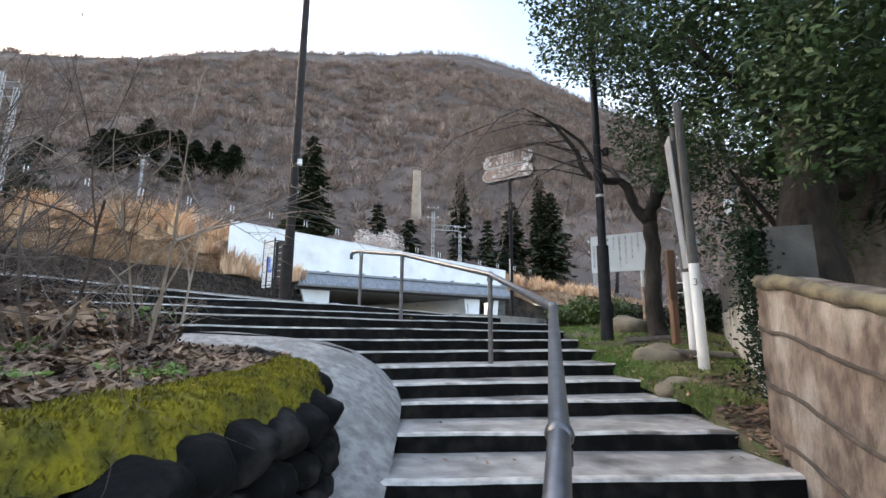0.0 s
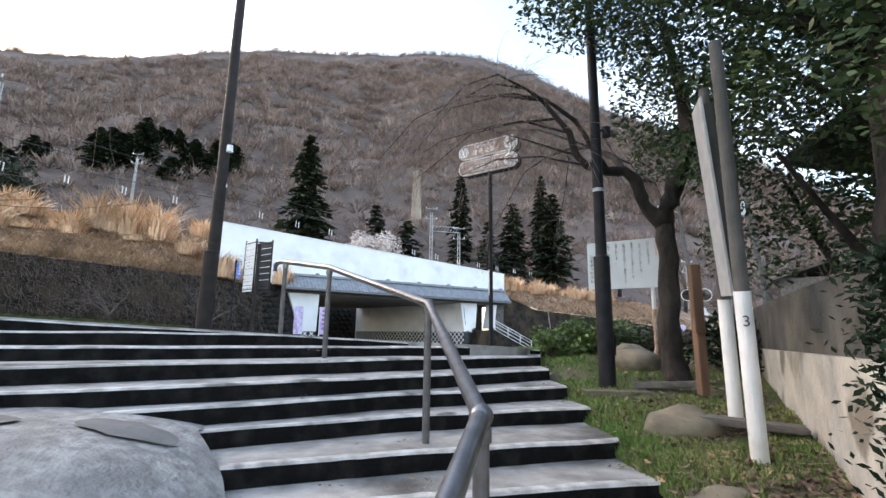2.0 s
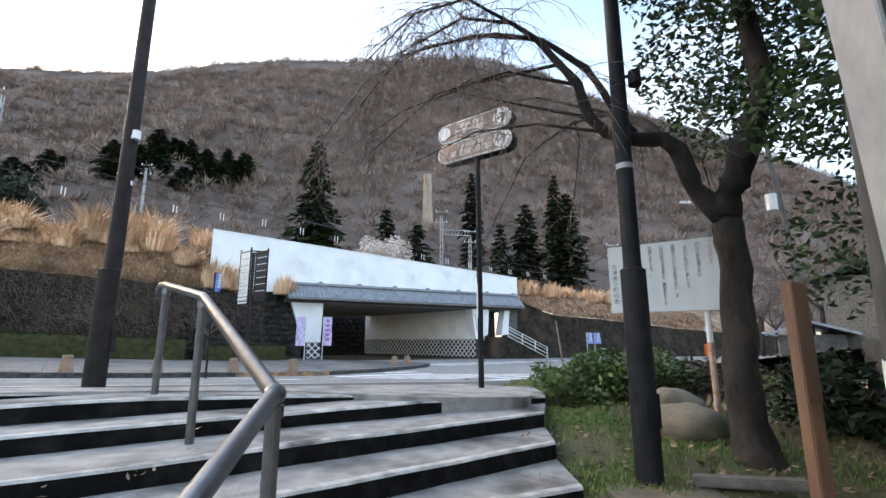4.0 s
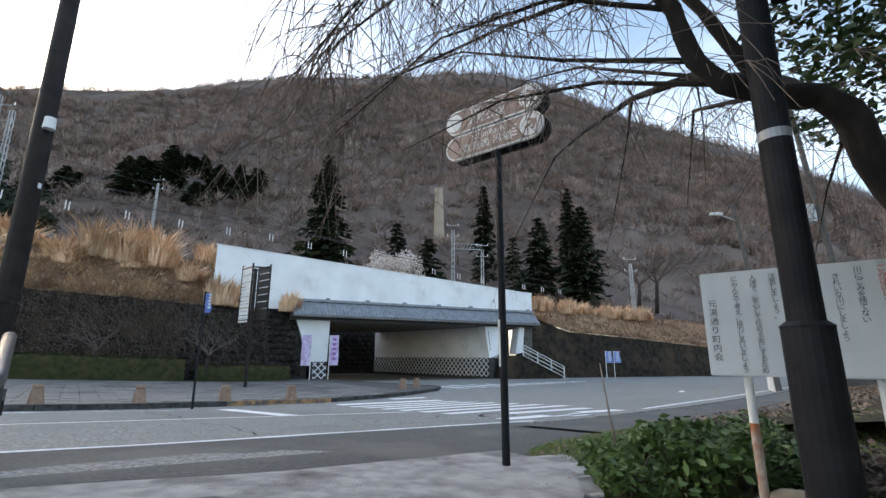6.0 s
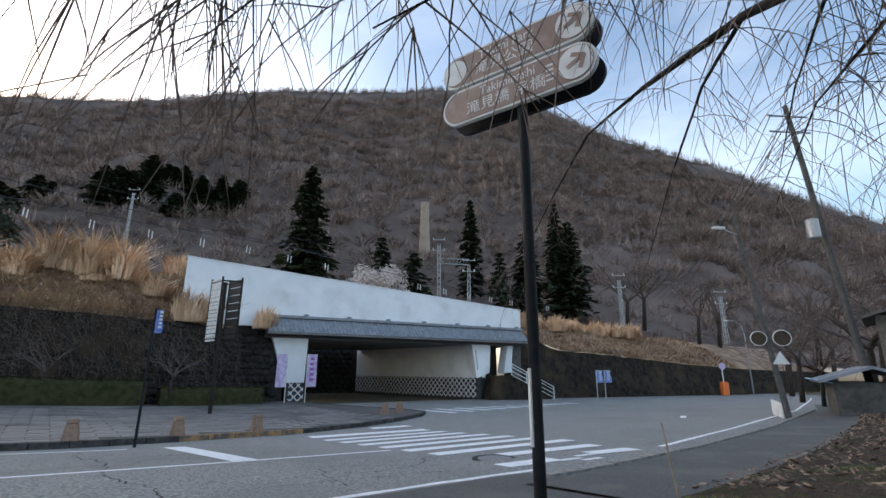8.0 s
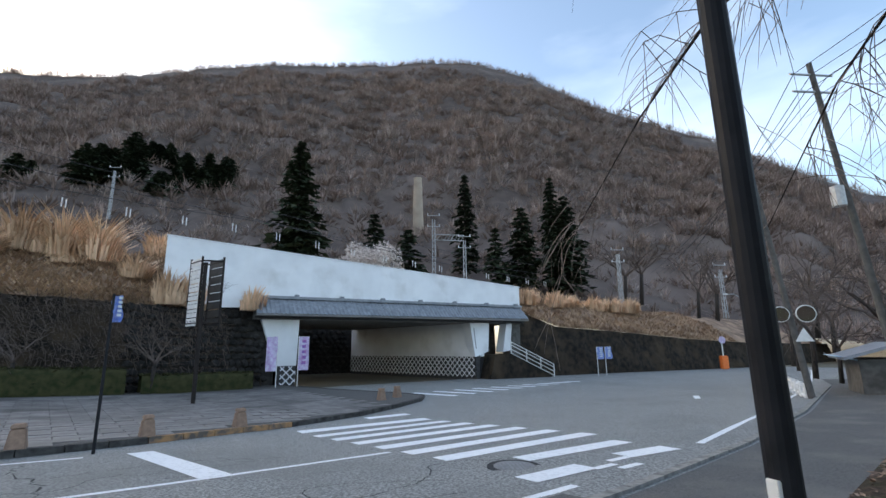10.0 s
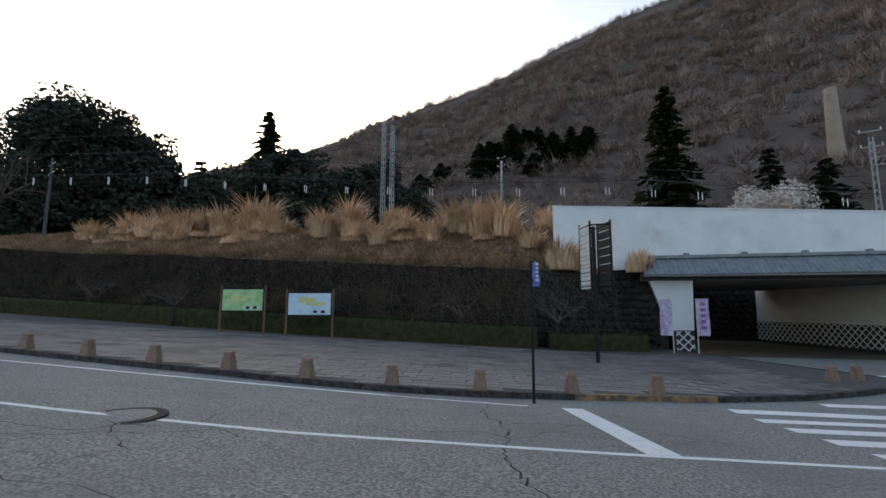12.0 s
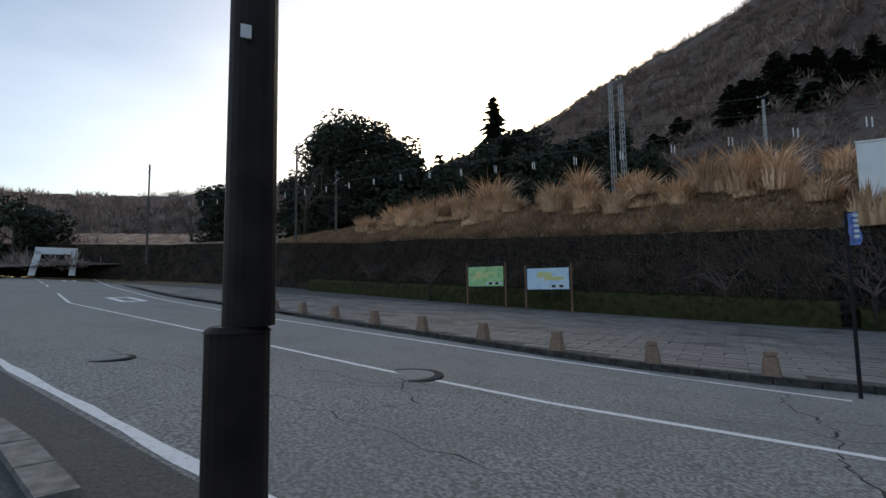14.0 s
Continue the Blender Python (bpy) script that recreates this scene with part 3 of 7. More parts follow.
# near side: footway to the right and the leaf bank beyond
footway_v, footway_f = [], []
for i in range(31):
    s = 2.6 + 36 * i / 30
    k = lerp([(3.4, -5.2), (9, -5.15), (16, -4.55), (30, -2.5), (40, 0)], s)
    for n in (k, k - 1.9, k - 2.2, k - 4, k - 8, k - 16):
        x, y = xy(s, n)
        rise = 0.04 if n > k - 2 else 0.1 + 0.14 * (k - 2 - n) + 0.08 * nz(x, y, 0, 0.8)
        footway_v.append((x, y, road_z(x, y) + rise))
for i in range(30):
    footway_f.append((i * 6, i * 6 + 1, i * 6 + 7, i * 6 + 6))
bank_f = [(i * 6 + j, i * 6 + j + 1, i * 6 + j + 7, i * 6 + j + 6) for i in range(30) for j in range(1, 5)]
tagged(new("footway", raw("footway", footway_v, footway_f, ASPHALT_OLD)), "dark asphalt footway along the near side", "pavement", kind="structure")
tagged(new("leaf_bank", raw("leaf_bank", footway_v, bank_f, SOIL, True)), "rising bank covered in brown fallen leaves", "bank", kind="structure")

# ---- the plaza and the stairs ----
PLAZA = [(-9.0, 4.2), (-5.4, 6.2), (-1.26, 8.62), (-0.65, 9.05), (0.2, 9.75), (1.85, 10.85), (2.35, 10.2), (2.15, 9.2), (2.0, 8.9), (1.0, 8.62), (-0.2, 8.9), (-1.25, 8.45), (-4.0, 6.9), (-7.2, 5.0), (-9.0, 3.9)]


def step_level(k):
    return {8: 1.942, 9: 2.062, 10: 2.24}.get(k, 1.105 + 0.1215 * (k - 1))


# nosing of each step: at its far end, at the handrail, and at the grass
NOSE = {
    -7: ((-1.2, 0.55), (0.0, 0.5), (1.6, 0.45)), -6: ((-1.2, 1.05), (0.0, 1.0), (1.6, 0.95)), -5: ((-1.1, 1.55), (0.0, 1.52), (1.6, 1.45)),
    -4: ((-1.0, 2.1), (0.0, 2.07), (1.6, 1.98)), -3: ((-0.9, 2.65), (0.0, 2.62), (1.7, 2.52)), -2: ((-0.9, 3.2), (0.0, 3.17), (1.8, 3.08)),
    -1: ((-0.9, 3.76), (0.0, 3.74), (1.85, 3.66)), 0: ((-0.9, 4.38), (0.0, 4.37), (1.9, 4.28)), 1: ((-0.9, 4.92), (0.6, 4.97), (2.0, 5.04)),
    2: ((-0.9, 5.1), (0.4, 5.33), (1.87, 5.52)), 3: ((-1.2, 5.36), (0.45, 5.8), (1.86, 6.07)), 4: ((-1.6, 5.6), (0.3, 6.4), (1.95, 6.78)),
    5: ((-2.1, 5.42), (0.1, 6.63), (1.95, 7.33)), 6: ((-2.5, 5.5), (-0.1, 6.72), (2.0, 8.0)), 7: ((-3.2, 5.55), (-0.3, 7.2), (2.1, 8.62)),
    8: ((-8.0, 3.5), (-0.66, 7.71), (2.3, 9.25)), 9: ((-8.2, 3.9), (-0.97, 8.06), (2.45, 9.8)), 10: ((-8.4, 4.3), (-1.25, 8.45), (2.5, 10.3)),
    11: ((-8.6, 4.8), (-1.5, 8.9), (2.55, 10.8)),
}
stairs = thing("staircase", "broad weathered concrete outdoor steps fanning to one side", "stairs", kind="structure")


def nose_point(k, u):
    a, b, c = (Vector(p) for p in NOSE[k])
    return a.lerp(b, u * 2) if u < 0.5 else b.lerp(c, u * 2 - 1)


for k in range(-7, 11):
    cols, v, f = 90, [], []
    z = step_level(k)
    for i in range(cols + 1):
        p, q = nose_point(k, i / cols), nose_point(k + 1, i / cols)
        d = (q - p).normalized()
        back = q + d * 0.06
        wob = 0.008 * nz(p.x * 2, k * 5.0, 0.7)
        chip = 0.016 * max(nz(p.x * 7, k * 3.0, 2.0), 0) + 0.006 * nz(p.x * 19, k * 3.0, 4.0)
        p = p + d * chip
        for c, lift in ((p + d * 0.07, 0.002), (p + d * 0.015, -0.001), (p, -0.016), (p, -0.32)):
            zz = min(z, plaza_z(c.x, c.y)) + wob if k > 6 else z + wob
            v.append((c.x, c.y, zz + lift))
        zb = min(z, plaza_z(back.x, back.y)) if k > 6 else z
        v.append((back.x, back.y, zb + wob))
    tread_f = [(i * 5, i * 5 + 5, i * 5 + 9, i * 5 + 4) for i in range(cols)]
    e = cols * 5
    tread_f += [(e, e + 1, e + 2, e + 3, e + 4), (4, 3, 2, 1, 0)]
    tread = part("step", raw("step", v, tread_f, CONCRETE), CONCRETE, stairs)
    lip_f = [(i * 5 + r + 1, i * 5 + r + 6, i * 5 + r + 5, i * 5 + r) for i in range(cols) for r in (0, 1)]
    part("nosing", raw("nosing", v, lip_f, NOSING), NOSING, tread, "pale worn front edge")
    # riser faces take a near-black colour, far darker than the treads
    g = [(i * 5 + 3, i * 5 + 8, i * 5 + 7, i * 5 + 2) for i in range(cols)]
    part("riser", raw("riser", v, g, RISER), RISER, tread, "near-black riser face")
bm = bmesh.new()
prism(bm, PLAZA, -0.3, lambda x, y: plaza_z(x, y) + 0.012)
tagged(new("plaza", mesh(bm, "plaza", CONCRETE)), "pale worn concrete landing at the top of the steps", "pavement", kind="structure")


# ---- planted bed with mossy stones, and the curved concrete ramp ----
EDGE = [(0.2, -1.15), (2.0, -0.86), (3.0, -0.72), (3.75, -0.64), (4.4, -0.57), (4.95, -0.53), (5.2, -0.58), (5.48, -0.72), (5.8, -0.98)]
WALLX = [(0.2, -2.0), (1.5, -1.75), (2.0, -1.58), (2.5, -1.38), (3.0, -1.24), (3.5, -1.13), (4.0, -1.07)]


def edge_z(y):
    return 1.105 + 0.22 * (y - 4.95) if y < 4.95 else 1.105 + 0.45 * (y - 4.95)


def bed_z(x, y):
    d = max(lerp(WALLX, y) - x, 0)
    return 1.36 + 0.13 * min(d, 2.2) + 0.03 * max(min(y, 6) - 3, 0) + 0.04 * nz(x, y, 0, 1.7) + 0.012 * nz(x, y, 3, 9)


def ramp_z(x, y):
    e, r = edge_z(min(y, 5.9)), max(lerp(EDGE, min(y, 5.8)) - x, 0)
    high = lerp([(3.0, 0.12), (3.8, 0.2), (4.2, 0.5), (5.0, 0.52), (5.9, 0.1)], y)
    return min(e + high * (1 - math.exp(-r / 0.42)), 1.64) + 0.008 * nz(x, y, 0, 3)


def ramp_fn(u, v):
    if v < 0.6:
        y = 0.3 + 5.5 * v / 0.6
        right = lerp(EDGE, y)
        left = lerp([(0.2, -2.3), (4.0, -1.35), (4.4, -2.4), (5.8, -4.5)], y)
        x = right + (left - right) * u
        return x, y, ramp_z(x, y)
    w = (v - 0.6) / 0.4
    x = -0.98 + (-4.5 + 0.98) * u - 4 * w * u
    y = 5.8 + w * (0.9 + 0.25 * u) - 1.1 * u * w
    return x, y, ramp_z(x, 5.8) - 0.1 * w


ramp = tagged(new("concrete_ramp", sheet("concrete_ramp", 40, 70, ramp_fn, RAMP)), "pale grey concrete ramp curling round the steps, cracked and patched", "ramp", kind="structure")
for cx, cy, rx, ry in ((-1.2, 5.45, 0.26, 0.16), (-2.0, 5.3, 0.34, 0.17)):
    ring = [(cx + rx * (1 + 0.2 * nz(k, cx, 1, 0.9)) * math.cos(k / 3), cy + ry * (1 + 0.25 * nz(k, cy, 2, 0.9)) * math.sin(k / 3)) for k in range(19)]
    vv = [(cx, cy, ramp_z(cx, cy) + 0.026)] + [(x, y, ramp_z(x, y) + 0.014) for x, y in ring]
    part("mortar_patch", raw("mortar_patch", vv, [(0, i, i + 1) for i in range(1, 19)] + [(0, 19, 1)], PATCH), PATCH, ramp, "darker grey mortar patch")
tagged(new("planting_bed", sheet("planting_bed", 60, 60, lambda u, v: ((x := lerp(WALLX, 0.2 + 4.6 * v) - 0.02 - (0.5 * max(0, 0.2 + 4.6 * v - 4.0)) - 7 * u ** 1.6), (y := 0.2 + 4.6 * v - 0.4 * u * max(v - 0.7, 0)), bed_z(x, y)), SOIL)), "planting bed of dark soil covered with dead leaves", "soil bed", kind="structure")

srng = random.Random(11)
rim = thing("stone_edging", "dark rounded stones edging the planting bed", "stone wall", (-1.4, 3, 0.4))
for y, row in [(0.6 + 0.27 * i, r) for i in range(13) for r in range(5)]:
    x = lerp(WALLX, y) + 0.03 + 0.035 * row
    top = 1.3 - 0.19 * row
    blob(bm := bmesh.new(), (x + srng.uniform(-0.03, 0.03), y + srng.uniform(-0.05, 0.05) + 0.14 * (row % 2), top - 0.1), (srng.uniform(0.12, 0.17), srng.uniform(0.13, 0.2), srng.uniform(0.09, 0.13)), srng.random() * 90, 0.28, 3)
    part("stone", bm, PEBBLE, rim, smooth=True)
for k in range(5):
    blob(bm := bmesh.new(), (-1.1 - 0.12 * k, 4.12 + 0.11 * k, 1.33 + 0.03 * k), (0.12, 0.11, 0.09), 40 + k, 0.3, 2)
    part("stone", bm, PEBBLE, rim, smooth=True)


def moss_fn(u, v):
    y = 0.5 + 3.75 * v
    w = 0.3 + 0.2 * math.sin(v * 2.6) + 0.05 * nz(0, y, 0, 3)
    x = lerp(WALLX, y) + 0.07 - w * u - 0.12 * max(y - 3.9, 0)
    return x, y, 1.375 + 0.02 * u + 0.05 * math.sin(math.pi * u) + 0.03 * nz(x, y, 1, 4) + 0.02 * nz(x, y, 5, 14) - 0.12 * max(0.15 - u, 0) / 0.15 + 0.03 * max(y - 3, 0)


mv, mf = [], []
mrng = random.Random(17)
for i in range(16000):
    x, y, z = moss_fn(mrng.random(), mrng.random())
    h, a = mrng.uniform(0.008, 0.022), mrng.uniform(0, math.tau)
    i0 = len(mv)
    mv.extend(((x - 0.006 * math.sin(a), y + 0.006 * math.cos(a), z - 0.004), (x + 0.006 * math.sin(a), y - 0.006 * math.cos(a), z - 0.004), (x + math.cos(a) * h * 0.7, y + math.sin(a) * h * 0.7, z + h)))
    mf.append((i0, i0 + 1, i0 + 2))
solo("moss_tufts", raw("moss_tufts", mv, mf, MOSS), MOSS, "fine upright tufts of the yellow-green moss", "moss", kind="stuff")
solo("moss", sheet("moss", 24, 150, moss_fn, MOSS), MOSS, "bright yellow-green moss cushion along the stone edging", "moss", kind="stuff")


# ---- handrail ----
rail = thing("handrail", "steel tube handrail on dark posts up the steps", "handrail", (0.44, 4.14, 0.9))
RAIL = [(-0.85, 0.7, 0.98), (-0.2, 2.33, 1.385), (0.45, 4.14, 1.83), (0.431, 6.018, 2.295), (-0.49, 7.576, 2.76), (-1.16, 8.40, 2.93), (-1.24, 8.5, 2.935), (-1.28, 8.55, 2.9), (-1.28, 8.55, 2.83)]
pipe("tube", RAIL[:5] + RAIL[5:], 0.03, STEEL, rail, seg=14)
for x, y, z, base in ((-0.2, 2.33, 1.385, 0.49), (0.45, 4.14, 1.83, 0.85), (0.431, 6.018, 2.295, 1.34), (-0.49, 7.576, 2.76, 1.83), (-1.11, 8.33, 2.92, 2.05)):
    cyl(bm := bmesh.new(), (x, y, base - 0.05), (x, y, z - 0.01), 0.026)
    part("post", bm, RAILPOST, rail, "dark painted post")
    cyl(bm := bmesh.new(), (x, y, z - 0.075), (x, y, z - 0.035), 0.034)
    part("collar", bm, STEEL, rail)
for x, y, z in RAIL[1:4]:
    blob(bm := bmesh.new(), (x, y, z), (0.039, 0.045, 0.039), 1, 0.0, 2)
    part("joint", bm, STEEL, rail, smooth=True)


# ---- lamp posts ----
def lamp_post(x, y, base, collar, top, r_low, r_mid, r_top, mat, label, bits):
    t = thing("lamp_post", label, "lamp post", (x, y, base))
    ox, oy = (-0.01, -0.035) if mat is POLE_BROWN else (0, 0)
    cyl(bm := bmesh.new(), (x + ox, y + oy, base - 0.08), (x + ox, y + oy, collar), r_low, r_low * 0.97, 20)
    part("base_tube", bm, mat, t)
    cyl(bm := bmesh.new(), (x + ox, y + oy, collar), (x + ox, y + oy, collar + 0.02), r_low * 1.03, r_mid * 1.05, 20)
    part("collar", bm, mat, t)
    cyl(bm := bmesh.new(), (x, y, collar + 0.02), (x, y, top), r_mid, r_top, 20)
    part("pole", bm, mat, t)
    bm = bmesh.new()
    box(bm, (0.012, 0.09, 0.22), Matrix.Translation((x + r_low * 0.98, y, base + 0.45)), 0.004)
    part("hatch", bm, mat, t)
    for kind, bx, by, bz in bits:
        bm = bmesh.new()
        if kind == "sticker":
            box(bm, (0.006, 0.036, 0.05), Matrix.Translation((x + bx, y + by, bz)) @ pose(0, 0, 0, 0, 0, 0), 0.001)
            part("sticker", bm, WHITE, t, "small white sticker")
        elif kind == "band":
            cyl(bm, (x, y, bz - 0.02), (x, y, bz + 0.02), r_mid * 0.98, seg=20)
            part("band", bm, GALV, t, "pale metal band")
        elif kind == "tag":
            cyl(bm, (x, y, bz - 0.045), (x, y, bz + 0.045), r_mid * 0.94, seg=20)
            part("tag", bm, RED_TOY, t, "red and white sticker band")
        else:
            cyl(bm, (x + bx, y + by, bz + 0.05), (x + bx, y + by, bz - 0.06), 0.045, 0.05, 14)
            cyl(bm, (x, y, bz + 0.02), (x + bx, y + by, bz + 0.02), 0.015, seg=8)
            part("camera_housing", bm, WHITE if kind == "white" else POLE_DARK, t, "small housing bracketed to the pole")
    return t


lamp_post(-2.575, 10.0, 2.0, 3.273, 9.3, 0.113, 0.09, 0.066, POLE_BROWN, "tall brown painted steel lamp post beside the road", [("sticker", 0.1, -0.03, 4.34), ("white", 0.1, -0.06, 4.95)])
lamp_post(2.45, 7.483, 1.56, 2.95, 8.6, 0.088, 0.062, 0.045, POLE_DARK, "slim dark lamp post standing in the grass", [("band", 0, 0, 3.72), ("dark", 0.11, -0.05, 4.42), ("tag", 0, 0, 3.86)])
bm = bmesh.new()
prism(bm, [(2.1, 7.2), (2.75, 7.1), (2.85, 7.75), (2.15, 7.8)], 1.2, 1.565)
solo("footing_slab", bm, ROCK, "flat concrete footing slab under the slim post", "slab")

# ---- direction sign ----
sign = thing("direction_sign", "brown direction sign with two rounded plates on a dark post", "sign", (1.76, 10.12, 1.85))
cyl(bm := bmesh.new(), (1.772, 10.095, 1.78), (1.772, 10.095, 5.38), 0.036, 0.034, 16)
part("post", bm, POLE_DARK, sign)
box(bm := bmesh.new(), (0.012, 0.03, 0.42), pose(1.738, 10.085, 2.95, 0, 0, 10), 0.002)
part("label_strip", bm, WHITE, sign, "faded pale label strip")
sdir = Vector((0.752, -0.659, 0))
sfront = Vector((-0.659, -0.752, 0))
SM = Matrix((sdir, Vector((0, 0, 1)), sfront)).transposed().to_4x4()


def capsule(bm, length, height, depth, m):
    r = height / 2
    pts = [(math.copysign(length / 2 - r, math.cos(a)) + r * math.cos(a), r * math.sin(a)) for a in [math.pi * (k + 0.5) / 12 - math.pi / 2 for k in range(24)]]
    lo = [bm.verts.new(m @ Vector((x, y, -depth / 2))) for x, y in pts]
    hi = [bm.verts.new(m @ Vector((x, y, depth / 2))) for x, y in pts]
    bm.faces.new(hi)
    bm.faces.new(lo[::-1])
    for i in range(24):
        bm.faces.new((lo[i], lo[(i + 1) % 24], hi[(i + 1) % 24], hi[i]))
    return bm


for zc, words, kanji, arrow in ((5.285, "Takimi Park", "滝見公園", 0), (4.99, "Takimibashi", "滝見橋 吊橋", 1)):
    for side, off in ((1, 0.075), (-1, -0.075)):
        m = Matrix.Translation(Vector((1.765, 10.15, zc)) + sfront * off) @ SM
        if side < 0:
            m = m @ pose(0, 0, 0, 0, 180, 0)
        bm = capsule(bmesh.new(), 1.15, 0.272, 0.035, m)
        plate = part("plate", bm, POLE_DARK if side < 0 else SIGN_WHITE, sign, "weathered brown plate with white border")
        if side < 0:
            continue
        bm = capsule(bmesh.new(), 1.115, 0.238, 0.004, m @ Matrix.Translation((0, 0, 0.0195)))
        part("face", bm, SIGN_BROWN, plate, "faded brown face")
        cyl(bm := bmesh.new(), m @ Vector((0.44, 0, 0.02)), m @ Vector((0.44, 0, 0.026)), 0.112, seg=24)
        part("arrow_disc", bm, SIGN_WHITE, plate, "white disc")
        bm = bmesh.new()
        am = m @ Matrix.Translation((0.44, 0, 0.028)) @ pose(0, 0, 0, 0, 0, 25)
        box(bm, (0.12, 0.03, 0.003), am)
        box(bm, (0.09, 0.028, 0.003), am @ pose(0.035, 0.03, 0, 0, 0, -45))
        box(bm, (0.09, 0.028, 0.003), am @ pose(0.035, -0.03, 0, 0, 0, 45))
        part("arrow", bm, SIGN_BROWN, plate, "brown arrow")
        writing("lettering", words, 0.1, SIGN_WHITE, plate, m @ Matrix.Translation((-0.04, 0.062, 0.023)), "white lettering", 0.9)
        writing("lettering", kanji, 0.105, SIGN_WHITE, plate, m @ Matrix.Translation((-0.06, -0.045, 0.023)), "white lettering", 1.1)
        if not arrow:
            cyl(bm := bmesh.new(), m @ Vector((-0.46, 0, 0.02)), m @ Vector((-0.46, 0, 0.025)), 0.1, seg=24)
            part("emblem", bm, SIGN_WHITE, plate, "white round emblem")
        else:
            bm = bmesh.new()
            for k in range(4):
                box(bm, (0.05, 0.012, 0.003), m @ Matrix.Translation((0.27, 0.05 - 0.035 * k, 0.023)))
            part("small_writing", bm, SIGN_WHITE, plate, "rows of small white writing")
for zc in (5.285, 4.99):
    for dx in (-0.3, 0.3):
        c = Vector((1.765, 10.15, zc)) + sdir * dx
        box(bm := bmesh.new(), (0.03, 0.03, 0.14), Matrix.Translation(c) @ SM)
        part("bracket", bm, POLE_DARK, sign)

# ---- notice board ----
board = thing("notice_board", "white notice board with handwritten columns on two thin posts", "notice board", (3.2, 8.42, 1.75))
ba, bb = Vector((2.835, 8.715, 0)), Vector((3.575, 8.12, 0))
bd = (bb - ba).normalized()
bn = Vector((-bd.y, bd.x, 0)) * -1
BMx = Matrix((bd, Vector((0, 0, 1)), bd.cross(Vector((0, 0, 1))))).transposed().to_4x4()
bc = (ba + bb) / 2 + Vector((0, 0, 3.04))
bm = bmesh.new()
box(bm, (0.95, 0.64, 0.025), Matrix.Translation(bc) @ BMx, 0.006)
panel = part("panel", bm, BOARD, board)
for k, (col, mat, gap) in enumerate((("ごみは正しく", INK_RED, 0), ("川にごみを捨てない", INK, 0), ("きれいな川にしましょう", INK, 0.03), ("金属や川にごみを捨てない、ま", INK, 0), ("に投げ捨てを見たら、勇気をもって", INK, 0), ("注意しましょう。", INK, 0), ("人達で、安心して住める街にするため", INK, 0), ("にみんなで考え、協力しあいましょう", INK, 0))):
    size = 0.034
    for i, ch in enumerate(col):
        p = Matrix.Translation(bc) @ BMx @ Matrix.Translation((0.4 - 0.098 * k, 0.27 - gap - size * 1.02 * i, 0.0135))
        writing("character", ch, size * 1.15, mat, panel, p)
for i, ch in enumerate("元湯通り町内会"):
    writing("character", ch, 0.05, INK, panel, Matrix.Translation(bc) @ BMx @ Matrix.Translation((-0.42, 0.12 - 0.055 * i, 0.0135)))
for q in (0.2, 0.84):
    p = ba.lerp(bb, q) + BMx.to_3x3() @ Vector((0, 0, -0.042))
    cyl(bm := bmesh.new(), (p.x, p.y, 1.6), (p.x, p.y, 3.3), 0.024)
    leg = part("post", bm, WHITE, board, "white post with peeling rust")
    cyl(bm := bmesh.new(), (p.x, p.y, 1.85), (p.x, p.y, 2.45), 0.0255)
    part("rust_patch", bm, RUST, leg, "bare rusty stretch")

# ---- wooden marker, leaning poles, tall edge-on panel ----
marker = thing("wooden_marker", "brown wooden marker post with a narrow board", "marker post", (3.13, 6.92, 1.6))
bm = bmesh.new()
box(bm, (0.085, 0.085, 1.25), Matrix.Translation((3.13, 6.92, 2.18)), 0.006)
part("post", bm, WOOD, marker)
bm = bmesh.new()
box(bm, (0.15, 0.03, 0.66), Matrix.Translation((3.1, 6.86, 2.46)) @ pose(0, 0, 0, 0, 0, 20), 0.006)
part("board", bm, WOOD, marker, "narrow plain board")

for bx, by, tx, ty, num in ((2.54, 5.58, 2.33, 5.34, "3"), (2.88, 6.2, 2.66, 5.92, "")):
    t = thing("leaning_pole", "grey leaning support pole with white painted foot", "pole", (bx, by, 1.38))
    a, b = Vector((bx, by, 1.25)), Vector((tx, ty, 4.1))
    mid = a.lerp(b, 0.4)
    cyl(bm := bmesh.new(), a, mid, 0.053, 0.051, 18)
    part("painted_foot", bm, WHITE, t, "white painted foot")
    cyl(bm := bmesh.new(), mid, b, 0.046, 0.04, 18)
    part("shaft", bm, CONCPOLE, t)
    if num:
        writing("number", num, 0.1, INK, t, Matrix.Translation(a.lerp(b, 0.33) + Vector((-0.033, -0.052, 0))) @ pose(0, 0, 0, 88, 0, -32), "black number")
tp = thing("tall_panel", "tall narrow white sign panel seen nearly edge-on", "sign panel", (2.5, 5.72, 2.4))
TPM = pose(2.5, 5.74, 3.11, 4, -4, -26)
box(bm := bmesh.new(), (0.075, 0.13, 1.4), TPM @ Matrix.Translation((0.05, -0.02, 0.0)), 0.008)
part("channel", bm, CONCPOLE, tp, "grey channel behind the panel")
box(bm := bmesh.new(), (0.018, 0.32, 1.46), TPM, 0.004)
part("panel", bm, GALV, tp)
for zz in (-0.45, 0.5):
    box(bm := bmesh.new(), (0.12, 0.05, 0.04), TPM @ Matrix.Translation((0.1, 0.02, zz)), 0.006)
    part("bracket", bm, GALV, tp)

# ---- walls on the near right ----
bm = bmesh.new()
W1 = [(1.9, 4.05, 2.06), (1.45, 2.85, 1.8), (1.05, 1.7, 1.55), (0.85, 0.6, 1.33), (0.8, -2.5, 0.7)]


